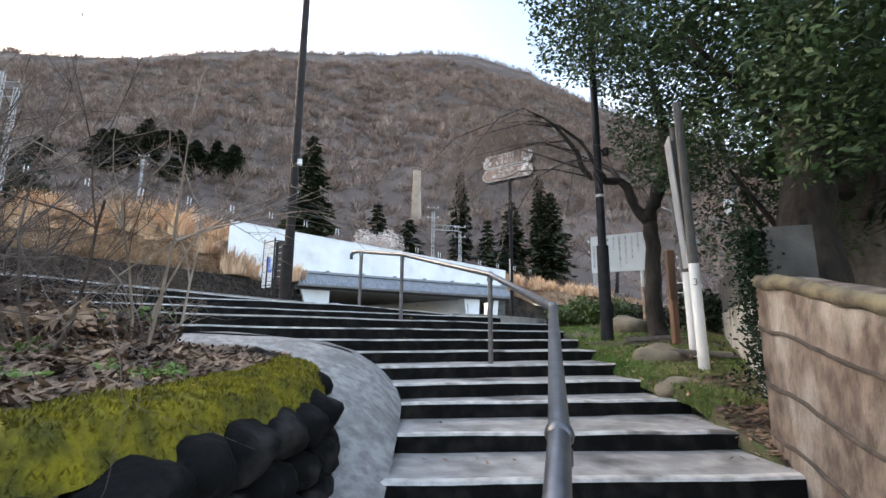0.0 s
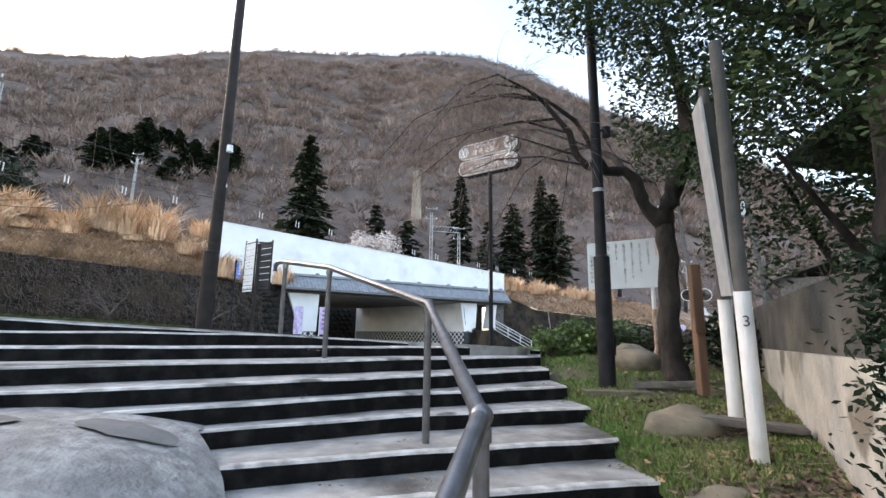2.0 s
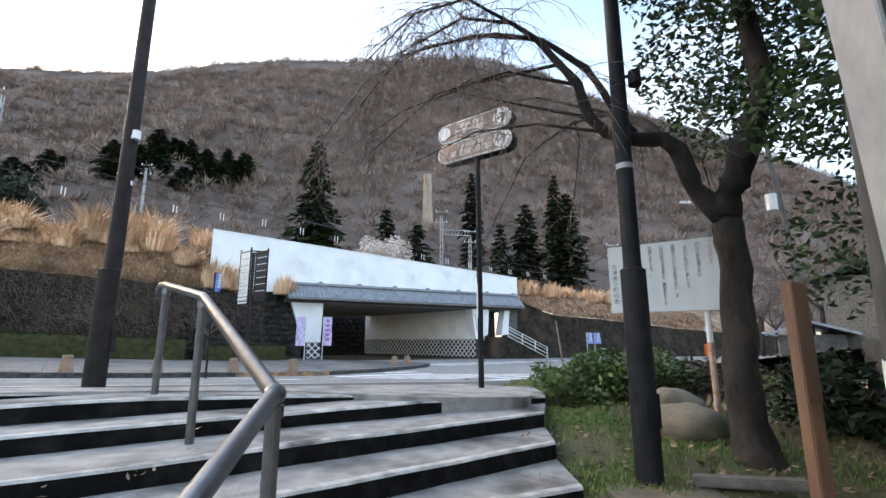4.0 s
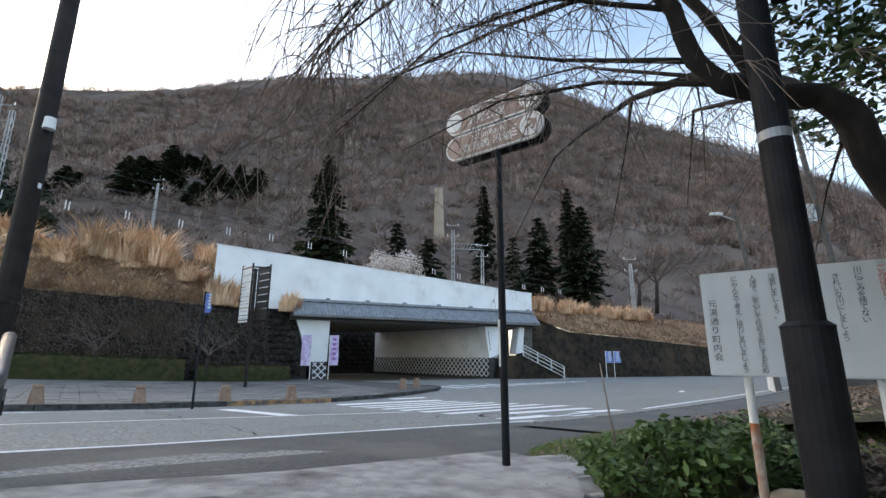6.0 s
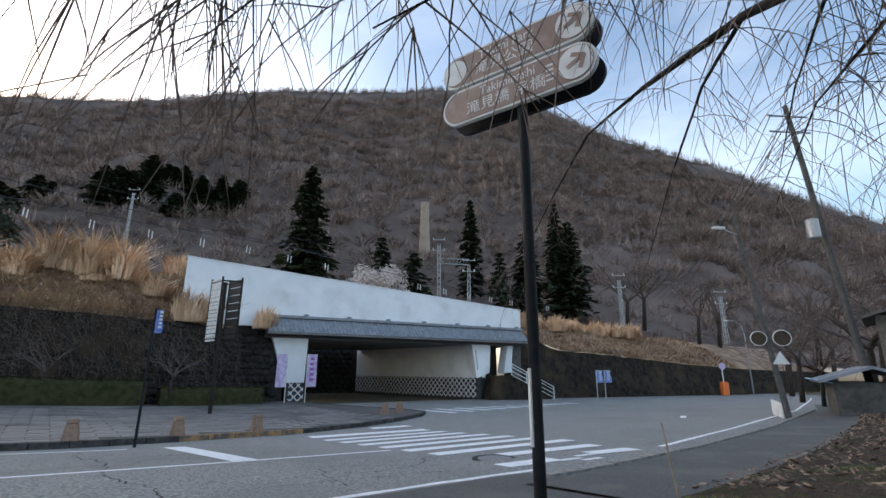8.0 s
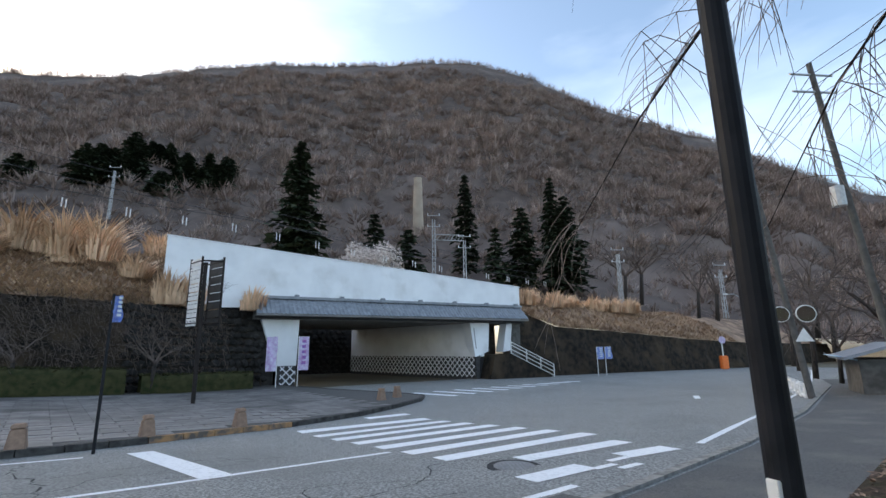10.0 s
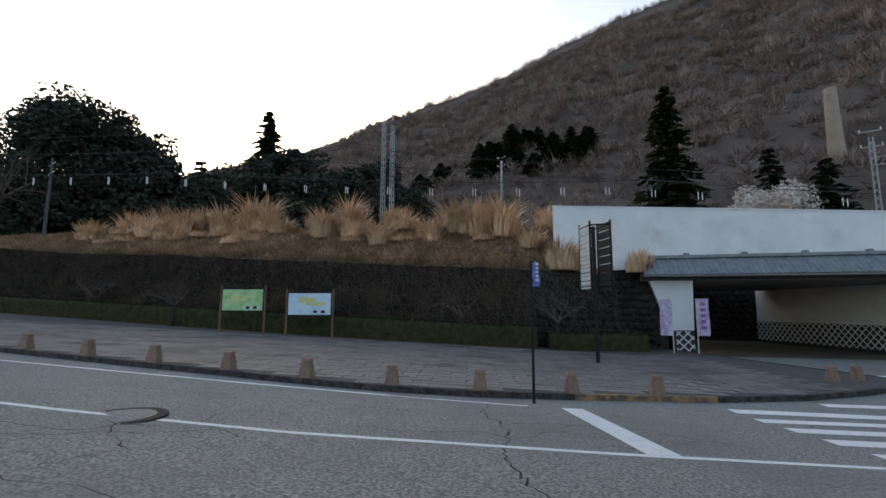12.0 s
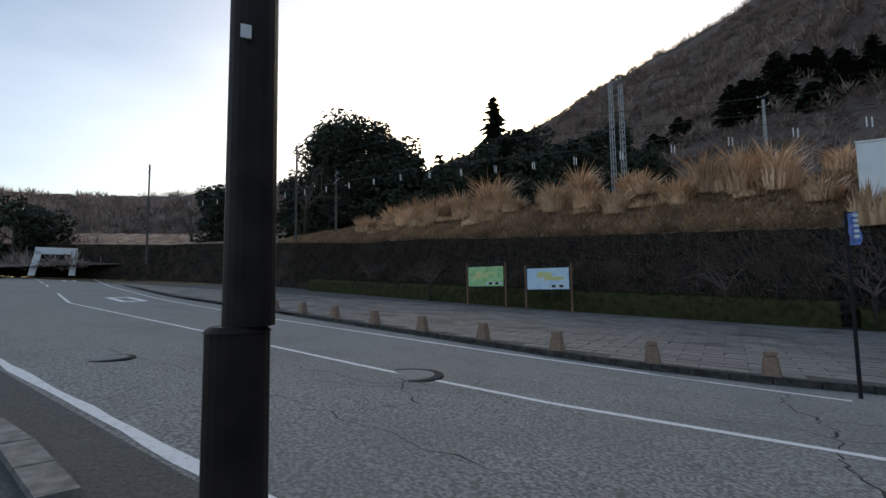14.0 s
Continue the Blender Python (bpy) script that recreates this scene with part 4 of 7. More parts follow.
def wall_run(pts, thick, z_low, name, mat, label):
    bm = bmesh.new()
    side = [Vector(p) for p in pts]
    n = [Vector((1, -0.35, 0)).normalized() * thick for _ in pts]
    rows = []
    for p, o in zip(side, n):
        rows.append([bm.verts.new((p.x, p.y, z_low)), bm.verts.new((p.x, p.y, p.z - 0.05)), bm.verts.new((p.x + o.x * 0.15, p.y + o.y * 0.15, p.z)), bm.verts.new((p.x + o.x * 0.85, p.y + o.y * 0.85, p.z)), bm.verts.new((p.x + o.x, p.y + o.y, p.z - 0.05)), bm.verts.new((p.x + o.x, p.y + o.y, z_low))])
    for a, b in zip(rows, rows[1:]):
        for k in range(5):
            bm.faces.new((a[k], a[k + 1], b[k + 1], b[k]))
    bm.faces.new(rows[0])
    bm.faces.new(rows[-1][::-1])
    bmesh.ops.recalc_face_normals(bm, faces=bm.faces)
    bmesh.ops.subdivide_edges(bm, edges=bm.edges, cuts=5, use_grid_fill=True)
    for v in bm.verts:
        k = 0.02 * nz(v.co.x, v.co.y, v.co.z, 4) + 0.01 * nz(v.co.x, v.co.y, v.co.z, 12)
        v.co += Vector((k, k, k * 0.6))
    return tagged(new(name, mesh(bm, name, mat, True)), label, "wall", kind="structure")


wall_run(W1, 0.34, -0.3, "wall_near", OLDWALL, "weathered brown garden wall with rounded top and pale streaks")
wall_near = bpy.data.objects["wall_near"]
for drop, rad, mat, name in ((-0.34, 0.014, WALLJOINT, "joint"), (-0.7, 0.015, WALLJOINT, "joint"), (-1.02, 0.015, WALLJOINT, "joint"), (-0.02, 0.05, COPING, "coping")):
    v, f, line = [], [], []
    for a, b in zip(W1, W1[1:]):
        for k in range(12):
            q = Vector(a).lerp(Vector(b), k / 12)
            line.append(q + Vector((-0.014 if drop < -0.1 else 0.012, 0, drop + 0.03 * nz(q.y, q.x, 3, 5))))
    tube(v, f, line, [rad * (1 + 0.4 * nz(q.x, q.y, 7, 9)) for q in line], 6)
    part(name, raw(name, v, f, mat, True), mat, wall_near, "mossy rounded coping" if name == "coping" else "dark open joint")
wall_run([(p[0] - 0.012, p[1], p[2] - 0.06) for p in W1], 0.02, 0.0, "wall_near_render", OLDWALL, "flaking render on the garden wall")
W2 = [(2.08, 4.2), (2.86, 5.32), (3.52, 6.36), (3.93, 7.0), (4.6, 8.0)]
for name, mat, z0, z1, off, label in (("wall_lime", LIMEWALL, 0.4, 1.99, 0.0, "limewashed lower retaining wall, chipped and stained"), ("wall_grey", GREYWALL, 1.99, 2.46, 0.03, "grey concrete upper wall with stains")):
    out = [(x + off, y) for x, y in W2] + [(x + 0.32, y - 0.15) for x, y in W2[::-1]]
    bm = bmesh.new()
    prism(bm, out, z0, lambda x, y, z1=z1: z1 + 0.008 * nz(x, y, 0, 5))
    tagged(new(name, mesh(bm, name, mat)), label, "wall", kind="structure")

# ---- grassy bank with rocks ----


def bank_z(x, y):
    return 1.2 + 0.14 * (min(y, 8.9) - 5) + 0.05 * (x - 1.9) + 0.03 * nz(x, y, 0, 2.2) - (0.18 * max(4.8 - y, 0)) - 0.05 * max(y - 9.3, 0)


def bank_fn(u, v):
    y = 3.7 + 11 * v
    left = lerp([(3.6, 1.75), (4.3, 1.82), (5.0, 1.88), (5.5, 1.8), (6.1, 1.8), (6.8, 1.88), (7.4, 1.9), (8.0, 1.95), (8.6, 2.02), (9.2, 2.12), (10.2, 2.25), (10.9, 1.95), (11.6, 2.4), (13.0, 4.2), (14.7, 6.6)], y)
    right = lerp([(3.6, 1.95), (4.2, 2.3), (6.3, 3.6), (8.0, 6.0), (10.0, 9.5), (11.6, 11.5), (14.7, 13)], y)
    x = left + (right - left) * u
    z = bank_z(x, y)
    t = min(max((y - 9.6) / 2.2, 0), 1)
    z = z * (1 - t) + t * (road_z(x, y) + 0.05 + 0.13 * max(-6.9 - sn(x, y)[1], 0))
    return x, y, z - 0.1 * max(0, 0.04 - u) / 0.04


tagged(new("grass_bank", sheet("grass_bank", 60, 90, bank_fn, BANK)), "grassy bank with moss, soil and fallen leaves", "bank", kind="structure")
for x, y, z, size, seed, label in ((3.43, 8.87, 1.8, (0.3, 0.26, 0.2), 3, "rounded pale boulder in the grass"), (3.22, 8.25, 1.78, (0.3, 0.24, 0.17), 5, "rounded grey boulder beside the tree"), (2.43, 6.2, 1.4, (0.3, 0.19, 0.16), 8, "long low mossy rock in the grass"), (1.99, 5.22, 1.17, (0.2, 0.14, 0.1), 12, "small broken stone by the steps"), (3.0, 9.7, 1.75, (0.2, 0.18, 0.12), 15, "small stone behind the shrub")):
    blob(bm := bmesh.new(), (x, y, z), size, seed, 0.3, 3)
    solo("rock", bm, ROCK, label, "rock", "rocks on the bank", smooth=True)
bm = bmesh.new()
box(bm, (0.75, 0.14, 0.05), pose(2.8, 6.0, 1.47, 4, 3, -28), 0.01)
solo("plank", bm, GREYWOOD, "weathered dark plank lying in the grass", "plank")
bm = bmesh.new()
box(bm, (0.6, 0.1, 0.06), pose(2.95, 7.25, 1.62, 0, 4, 150), 0.01)
solo("log", bm, GREYWOOD, "short grey log edging the bank", "log")


# ---- railway bridge ----
BO, BU, BV = Vector((-8.37, 40.42, 0)), Vector((0.908, 0.418, 0)), Vector((-0.418, 0.908, 0))


def br(u, w, z):
    return BO + BU * u + BV * w + Vector((0, 0, z))


def slab(outline, w0, w1):
    """A slab with an outline of (u, z) points in the bridge's face, from depth w0 to w1."""
    bm = bmesh.new()
    a = [bm.verts.new(br(u, w0, z)) for u, z in outline]
    b = [bm.verts.new(br(u, w1, z)) for u, z in outline]
    bm.faces.new(a)
    bm.faces.new(b[::-1])
    for i in range(len(a)):
        j = (i + 1) % len(a)
        bm.faces.new((a[i], b[i], b[j], a[j]))
    bmesh.ops.recalc_face_normals(bm, faces=bm.faces)
    return bm


bridge = thing("railway_bridge", "white plastered railway bridge with a tiled eave and lattice base", "bridge", tuple(br(2.3, 0.5, 0.9)), kind="structure")
part("parapet", slab([(-5.33, 6.0), (22.42, 6.6), (22.45, 8.57), (-5.33, 10.42)], 0.35, 0.85), PLASTER, bridge, "long white parapet wall, sloping top")
part("parapet_cap", slab([(-5.38, 10.42), (22.5, 8.57), (22.5, 8.65), (-5.38, 10.5)], 0.3, 0.9), PLASTER, bridge)
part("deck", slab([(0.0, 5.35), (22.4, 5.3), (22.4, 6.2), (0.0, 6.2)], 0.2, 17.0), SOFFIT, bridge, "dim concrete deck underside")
part("fascia", slab([(0.05, 5.42), (22.4, 5.35), (22.4, 5.62), (0.05, 5.66)], -0.2, 0.2), BLACK, bridge, "dark beam under the eave")
# tiled eave: pan and roll tiles in rows
ev, ef = [], []
ROWS, COLS = 6, 78
for r in range(ROWS):
    for c in range(COLS):
        u0, u1 = 0.0 + 22.4 * c / COLS, 0.0 + 22.4 * (c + 1) / COLS
        f0, f1 = r / ROWS, (r + 1.12) / ROWS
        base = len(ev)
        for q in range(5):
            u = u0 + (u1 - u0) * q / 4
            hump = 0.045 * math.sin(math.pi * min(q / 2.2, 1)) if q < 3 else -0.012
            for f, drop in ((f0, 0.0), (f1, 0.035)):
                p = br(u, 0.38 - 1.2 * f, 6.74 - 1.12 * f + hump + 0.06 - drop + 0.05)
                ev.append(tuple(p))
        for q in range(4):
            ef.append((base + 2 * q, base + 2 * q + 2, base + 2 * q + 3, base + 2 * q + 1))
tiles = part("eave_tiles", raw("eave_tiles", ev, ef, TILE), TILE, bridge, "blue-grey glazed roof tiles")
tagged(tiles, kind="stuff")
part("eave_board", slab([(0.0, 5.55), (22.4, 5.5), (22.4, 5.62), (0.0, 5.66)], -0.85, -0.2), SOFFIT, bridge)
cap = slab([(-0.1, 6.74), (22.5, 6.74), (22.5, 6.92), (-0.1, 6.92)], 0.1, 0.42)
part("ridge_cap", cap, TILE, bridge, "row of ridge tiles")
for k in range(7):
    part("ridge_knob", slab([(2.5 + 3.2 * k, 6.92), (2.85 + 3.2 * k, 6.92), (2.8 + 3.2 * k, 7.05), (2.55 + 3.2 * k, 7.05)], 0.1, 0.4), TILE, bridge)
part("pier", slab([(0.45, 5.42), (2.97, 5.42), (2.88, 2.3), (1.55, 2.3)], 0.3, 3.5), PLASTER, bridge, "flared white pier")
part("pier_foot", slab([(1.58, 2.3), (2.86, 2.3), (2.82, 0.7), (1.88, 0.7)], 0.36, 3.5), BLACK, bridge, "black pier foot")


def lattice(a, b, z0, z1, step, name_parent, label):
    """White diagonal laths on a face from a to b (plan), one mesh of many crossing laths."""
    a, b = Vector(a), Vector(b)
    d = (b - a)
    L, H = d.length, z1 - z0
    d.normalize()
    nrm = Vector((d.y, -d.x, 0))
    v, f = [], []
    for sgn in (1, -1):
        k = -int(H / step) - 1
        while k * step < L + H:
            pts = []
            x0, x1 = (k * step, k * step + H) if sgn > 0 else (k * step + H, k * step)
            za, zb, xa, xb = z0, z1, x0, x1
            def clip(x, xo, zo, xe, ze):
                t = (x - xo) / (xe - xo)
                return x, zo + (ze - zo) * t
            if max(xa, xb) > 0 and min(xa, xb) < L:
                A, B = (xa, za), (xb, zb)
                if A[0] < 0: A = clip(0, *A, *B)
                if B[0] < 0: B = clip(0, *A, *B)
                if A[0] > L: A = clip(L, *A, *B)
                if B[0] > L: B = clip(L, *A, *B)
                i = len(v)
                wv = 0.05
                for X, Z in (A, B):
                    for sd in (-1, 1):
                        p = a + d * X + nrm * 0.03
                        v.append((p.x, p.y, Z + sd * wv))
                        v.append((p.x + nrm.x * 0.03, p.y + nrm.y * 0.03, Z + sd * wv))
                f.extend([(i, i + 2, i + 6, i + 4), (i + 1, i + 5, i + 7, i + 3), (i, i + 4, i + 5, i + 1), (i + 2, i + 3, i + 7, i + 6)])
            k += 1
    o = part("lattice", raw("lattice", v, f, PLASTER), PLASTER, name_parent, label)
    return tagged(o, kind="stuff")


lattice(br(1.85, 0.34, 0), br(2.85, 0.34, 0), 0.95, 2.25, 0.52, bridge, "white diagonal lattice")
F, K = br(17.45, 0.4, 0), br(12.76, 17.7, 0)
fd = (K - F).normalized()
fn = Vector((fd.y, -fd.x, 0))
bm = bmesh.new()
prism(bm, [tuple(F.xy), tuple(K.xy), tuple((K + fn * 1.2).xy), tuple((F + fn * 1.2).xy)] if fn.x > 0 else [tuple(F.xy), tuple(K.xy), tuple((K - fn * 1.2).xy), tuple((F - fn * 1.2).xy)], 2.55, 5.5)
part("abutment", bm, PLASTER, bridge, "white abutment wall inside the underpass")
off = fn if fn.x > 0 else -fn
bm = bmesh.new()
prism(bm, [tuple((F + off * 0.06).xy), tuple((K + off * 0.06).xy), tuple((K + off * 1.2).xy), tuple((F + off * 1.2).xy)], 0.4, 2.55)
part("abutment_foot", bm, BLACK, bridge, "black foot of the abutment")
lattice(tuple(K - off * 0.0) , tuple(F), 0.95, 2.55, 0.55, bridge, "white diagonal lattice")
part("front_pillar", slab([(16.9, 5.4), (18.87, 5.4), (18.7, 2.97), (17.5, 2.55), (17.35, 2.55)], 0.2, 1.4), PLASTER, bridge, "white end pillar")
part("front_pillar_foot", slab([(17.4, 2.55), (17.9, 2.7), (17.7, 0.5), (17.5, 0.5)], 0.25, 1.4), BLACK, bridge)
part("crack", slab([(17.25, 4.9), (17.3, 4.9), (17.5, 3.2), (17.45, 3.2)], 0.185, 0.2), BLACK, bridge, "dark downpipe on the pillar")
part("passage_wall", slab([(18.6, 2.6), (21.5, 2.6), (21.5, 5.4), (18.6, 5.4)], 3.0, 3.3), GREYWALL, bridge, "grey wall in the stair passage")
part("side_pier", slab([(20.25, 2.9), (20.75, 5.4), (21.35, 5.4), (21.05, 3.0)], 0.2, 1.2), PLASTER, bridge, "slim flared white pier")
part("side_wall", slab([(21.1, 2.2), (21.35, 5.4), (22.4, 5.4), (22.3, 2.0)], 0.4, 1.4), GREYWALL, bridge)
stairbase = part("stair_base", slab([(18.0, 0.5), (18.6, 2.7), (20.3, 2.75), (24.6, 0.9), (24.8, 0.4)], -0.9, 0.6), MOSSWALL, bridge, "dark stone base of the side stairs")
srail = thing("stair_railing", "white tube railing down the side stairs", "railing", tuple(br(20.4, -0.9, 2.7)))
for dz in (0.05, 0.4, 0.75, 1.0):
    pipe("bar", [br(20.3, -0.85, 2.72 + dz), br(25.0, -0.85, 0.75 + dz)], 0.035, WHITE, srail, seg=6)
for q in (0, 0.35, 0.68, 1.0):
    p = br(20.3 + 4.7 * q, -0.85, 2.72 - 1.97 * q)
    cyl(bm := bmesh.new(), p - Vector((0, 0, 0.25)), p + Vector((0, 0, 1.05)), 0.05, seg=8)
    part("post", bm, WHITE, srail)

# ---- retaining walls and embankments ----
WALL_TOP = [(-135, 13.0), (-104, 11.7), (-61, 10.2), (-34, 7.9), (-26, 7.6), (-18, 7.05), (-7, 6.45), (0, 6.2), (5, 5.9), (10, 5.7)]


def wall_n(s):
    return lerp(HEDGE_LINE, s) + 1.7


def left_wall(u, v):
    s = -135 + 144.2 * u
    n0 = wall_n(s)
    top = lerp(WALL_TOP, s)
    x, y = xy(s, n0)
    base = pave_z(x, y) - 0.1
    z = base + (top - base) * v
    n = n0 + 0.9 * v + 0.28 * nz(s * 0.8, z * 0.8, 2) + 0.14 * nz(s * 2.5, z * 2.5, 7)
    x, y = xy(s, n)
    return x, y, z


tagged(new("retaining_wall", sheet("retaining_wall", 330, 22, left_wall, MOSSWALL)), "dark stone retaining wall overgrown with dry creepers", "wall", kind="structure")


def bank_left(u, v):
    s = -135 + 141.5 * u
    n0 = wall_n(s) + 0.85
    top = lerp(WALL_TOP, s)
    n = n0 + 34 * v ** 1.5
    d = n - n0
    z = top - 0.05 + (10.1 - 0.02 * s - top) * min(d / 6.5, 1) ** 0.8 + (0.25 * nz(s * 0.4, n * 0.4, 1) + 0.1 * nz(s * 1.6, n * 1.6, 4)) * min(d, 1) + max(d - 14, 0) * 0.22
    x, y = xy(s, n)
    return x, y, z


tagged(new("embankment", sheet("embankment", 240, 40, bank_left, DRY)), "railway embankment of dry brown grass", "embankment", kind="structure")


def right_top(u):
    return lerp([(22.4, 6.7), (24.5, 6.0), (27.5, 5.1), (35, 4.75), (48, 3.9), (60, 3.4), (80, 3.0)], u)


def right_wall(a, v):
    u = 22.2 + 62 * a
    z = 0.3 + (right_top(u) - 0.3) * v
    w = 0.3 + 0.8 * v + 0.25 * nz(u * 0.8, z * 0.8, 5) + 0.12 * nz(u * 2.4, z * 2.4, 9)
    return tuple(br(u, w, z))


tagged(new("retaining_wall_right", sheet("retaining_wall_right", 170, 18, right_wall, MOSSWALL)), "dark retaining wall beside the bridge", "wall", kind="structure")


def right_bank(a, v):
    u = 22.3 + 60 * a
    w = 1.0 + 26 * v ** 1.4
    z = right_top(u) + (8.4 - 0.03 * (u - 22) - right_top(u)) * min((w - 1) / 7, 1) ** 0.8 + 0.25 * nz(u * 0.4, w * 0.4, 3) * min(w - 1, 1)
    return tuple(br(u, w, z))


tagged(new("embankment_right", sheet("embankment_right", 110, 26, right_bank, DRY)), "embankment of straw-coloured dry grass", "embankment", kind="structure")
wing = slab([(-6.5, 0.4), (1.5, 0.4), (1.5, 2.3), (0.55, 5.45), (0.0, 6.3), (-6.5, 6.6)], 0.75, 3.4)
tagged(new("wing_wall", mesh(wing, "wing_wall", STONE)), "dark rough stone wing wall beside the white pier", "wall", kind="structure")
part_road = slab([(-4, 0.0), (14, 0.0), (14, 6.2), (-4, 6.2)], 19.0, 19.6)
tagged(new("underpass_wall", mesh(part_road, "underpass_wall", STONE)), "dark stone wall seen through the underpass", "wall", kind="structure")


def stones_on(fn, a0, a1, b0, b1, cols, rows, name, label, seed):
    """Rounded wall stones, one lump each, set into a wall surface."""
    rng = random.Random(seed)
    v, f = [], []
    for r in range(rows):
        for c in range(cols):
            u = a0 + (a1 - a0) * (c + 0.5 * (r % 2) + rng.uniform(-0.15, 0.15)) / cols
            w = b0 + (b1 - b0) * (r + 0.5) / rows
            p, q = Vector(fn(u, w)), Vector(fn(u + 0.002, w))
            d = (q - p).normalized()
            nr = Vector((d.y, -d.x, 0.1))
            bm = bmesh.new()
            bmesh.ops.create_icosphere(bm, subdivisions=1, radius=1)
            i = len(v)
            sx, sz = 0.34 * rng.uniform(0.7, 1.1), 0.27 * rng.uniform(0.7, 1.1)
            for vv in bm.verts:
                k = 1 + 0.2 * rng.uniform(-1, 1)
                o = p + d * vv.co.x * sx * k + Vector((0, 0, vv.co.z * sz * k)) + nr * vv.co.y * 0.2
                v.append(tuple(o))
            f.extend(tuple(i + x.index for x in fc.verts) for fc in bm.faces)
            bm.free()
    return solo(name, raw(name, v, f, STONE, False), STONE, label, "stone wall", kind="stuff")


stones_on(lambda a, b: tuple(br(-5.5 + (6.9 - 0.9 * b) * a, 0.75, 0.7 + 5.4 * b)), 0, 1, 0, 1, 13, 10, "wing_stones", "rough dark stones of the wing wall beside the pier", 6)
stones_on(left_wall, 0.947, 1.0, 0.0, 1.0, 17, 11, "wall_stones", "rough dark wall stones beside the bridge pier", 3)
stones_on(lambda a, b: tuple(br(-3 + 16 * a, 18.9, 0.5 + 5.4 * b)), 0, 1, 0, 1, 22, 10, "underpass_stones", "rough dark stones beyond the underpass", 4)

# ---- mountain with bare forest ----
RIDGE = [(-125, 8.0), (-110, 9.0), (-100, 9.6), (-92, 10.8), (-75, 12.8), (-66, 14.9), (-58, 17.6), (-51, 20.3), (-44.6, 23.0), (-40, 24.9), (-35, 26.2), (-30, 27.7), (-24, 30.0), (-16, 32.1), (-8, 32.9), (-1, 33.4), (3, 33.9), (9, 33.6), (11.3, 33.4), (18, 31.4), (25.5, 27.5), (30, 25.2), (37.4, 21.6), (44.4, 16.6), (49.8, 13.0), (60, 9.0), (75, 6.0), (95, 4.0)]


def mountain_point(az, f):
    r0, r1 = lerp([(-125, 95), (-60, 88), (-30, 78), (20, 80), (60, 95), (95, 120)], az), lerp([(-125, 420), (-60, 400), (0, 440), (40, 360), (95, 420)], az)
    r = r0 + (r1 - r0) * f
    e = lerp(RIDGE, az)
    H = r1 * math.tan(radians(e)) + 3.4
    base = lerp([(-125, 6), (-60, 11), (-10, 11), (25, 7.5), (60, 1), (95, -1)], az)
    if f <= 1:
        z = base + (H - base) * (0.88 * f + 0.12 * f * f)
    else:
        z = H - (r - r1) * 0.5
    a = radians(az)
    x, y = r * math.sin(a), 10 + r * math.cos(a)
    g = min(f * 5, 1) * min(abs(1 - f) * 6 + 0.12, 1)
    z += g * (9 * nz(x, y, 0, 0.018) + 5 * nz(x, y, 4, 0.05))
    z += (1.6 * nz(x, y, 8, 0.16) + 1.1 * nz(x, y, 1, 0.4)) * min(f * 8, 1)
    return x, y, z


tagged(new("mountain", sheet("mountain", 420, 130, lambda u, v: mountain_point(-125 + 220 * u, 1.15 * v), MOUNTAIN)), "steep mountainside of leafless brown forest", "mountain", kind="structure")
frng = random.Random(21)
# each crown a puff of fine twigs fanning out of one fork
nrng = np.random.default_rng(5)
twig_v = []
for i in range(17500):
    ridge_tree = i < 1900
    if ridge_tree:
        az, f = frng.uniform(-100, 60), frng.uniform(0.985, 1.005)
    else:
        az, f = frng.uniform(-112, 72), max((0.03 + 0.97 * frng.random()) ** 0.62 - 0.12, 0.0)
    x, y, z = mountain_point(az, f)
    w = frng.uniform(2.6, 5.6) * (0.5 + 0.5 * min(f * 4, 1))
    h = w * (frng.uniform(1.2, 2.2) if ridge_tree else frng.uniform(0.9, 1.4))
    count = 22 if ridge_tree else 40
    a = nrng.uniform(0, math.tau, count)
    e = np.arcsin(nrng.uniform(0.05, 1.0, count))
    way = np.stack([w * np.cos(a) * np.cos(e), w * np.sin(a) * np.cos(e), h * np.sin(e)], 1)
    fork = np.array([x, y, z - 0.25 * h])
    o = fork + way * nrng.uniform(0.25, 0.7, (count, 1))
    tip = fork + way * nrng.uniform(0.85, 1.15, (count, 1)) + nrng.normal(0, 0.14 * w, (count, 3))
    side = np.stack([-np.sin(a), np.cos(a), nrng.uniform(-0.8, 0.8, count)], 1) * w * (0.028 if ridge_tree else 0.05)
    twig_v.append(np.stack([o + side, o - side, tip], 1))
tw = np.concatenate(twig_v).reshape(-1, 3)
solo("forest", raw("forest", tw.tolist(), np.arange(len(tw)).reshape(-1, 3).tolist(), FOREST_TWIG), FOREST_TWIG, "countless bare brown tree crowns on the mountainside", "forest", kind="stuff")


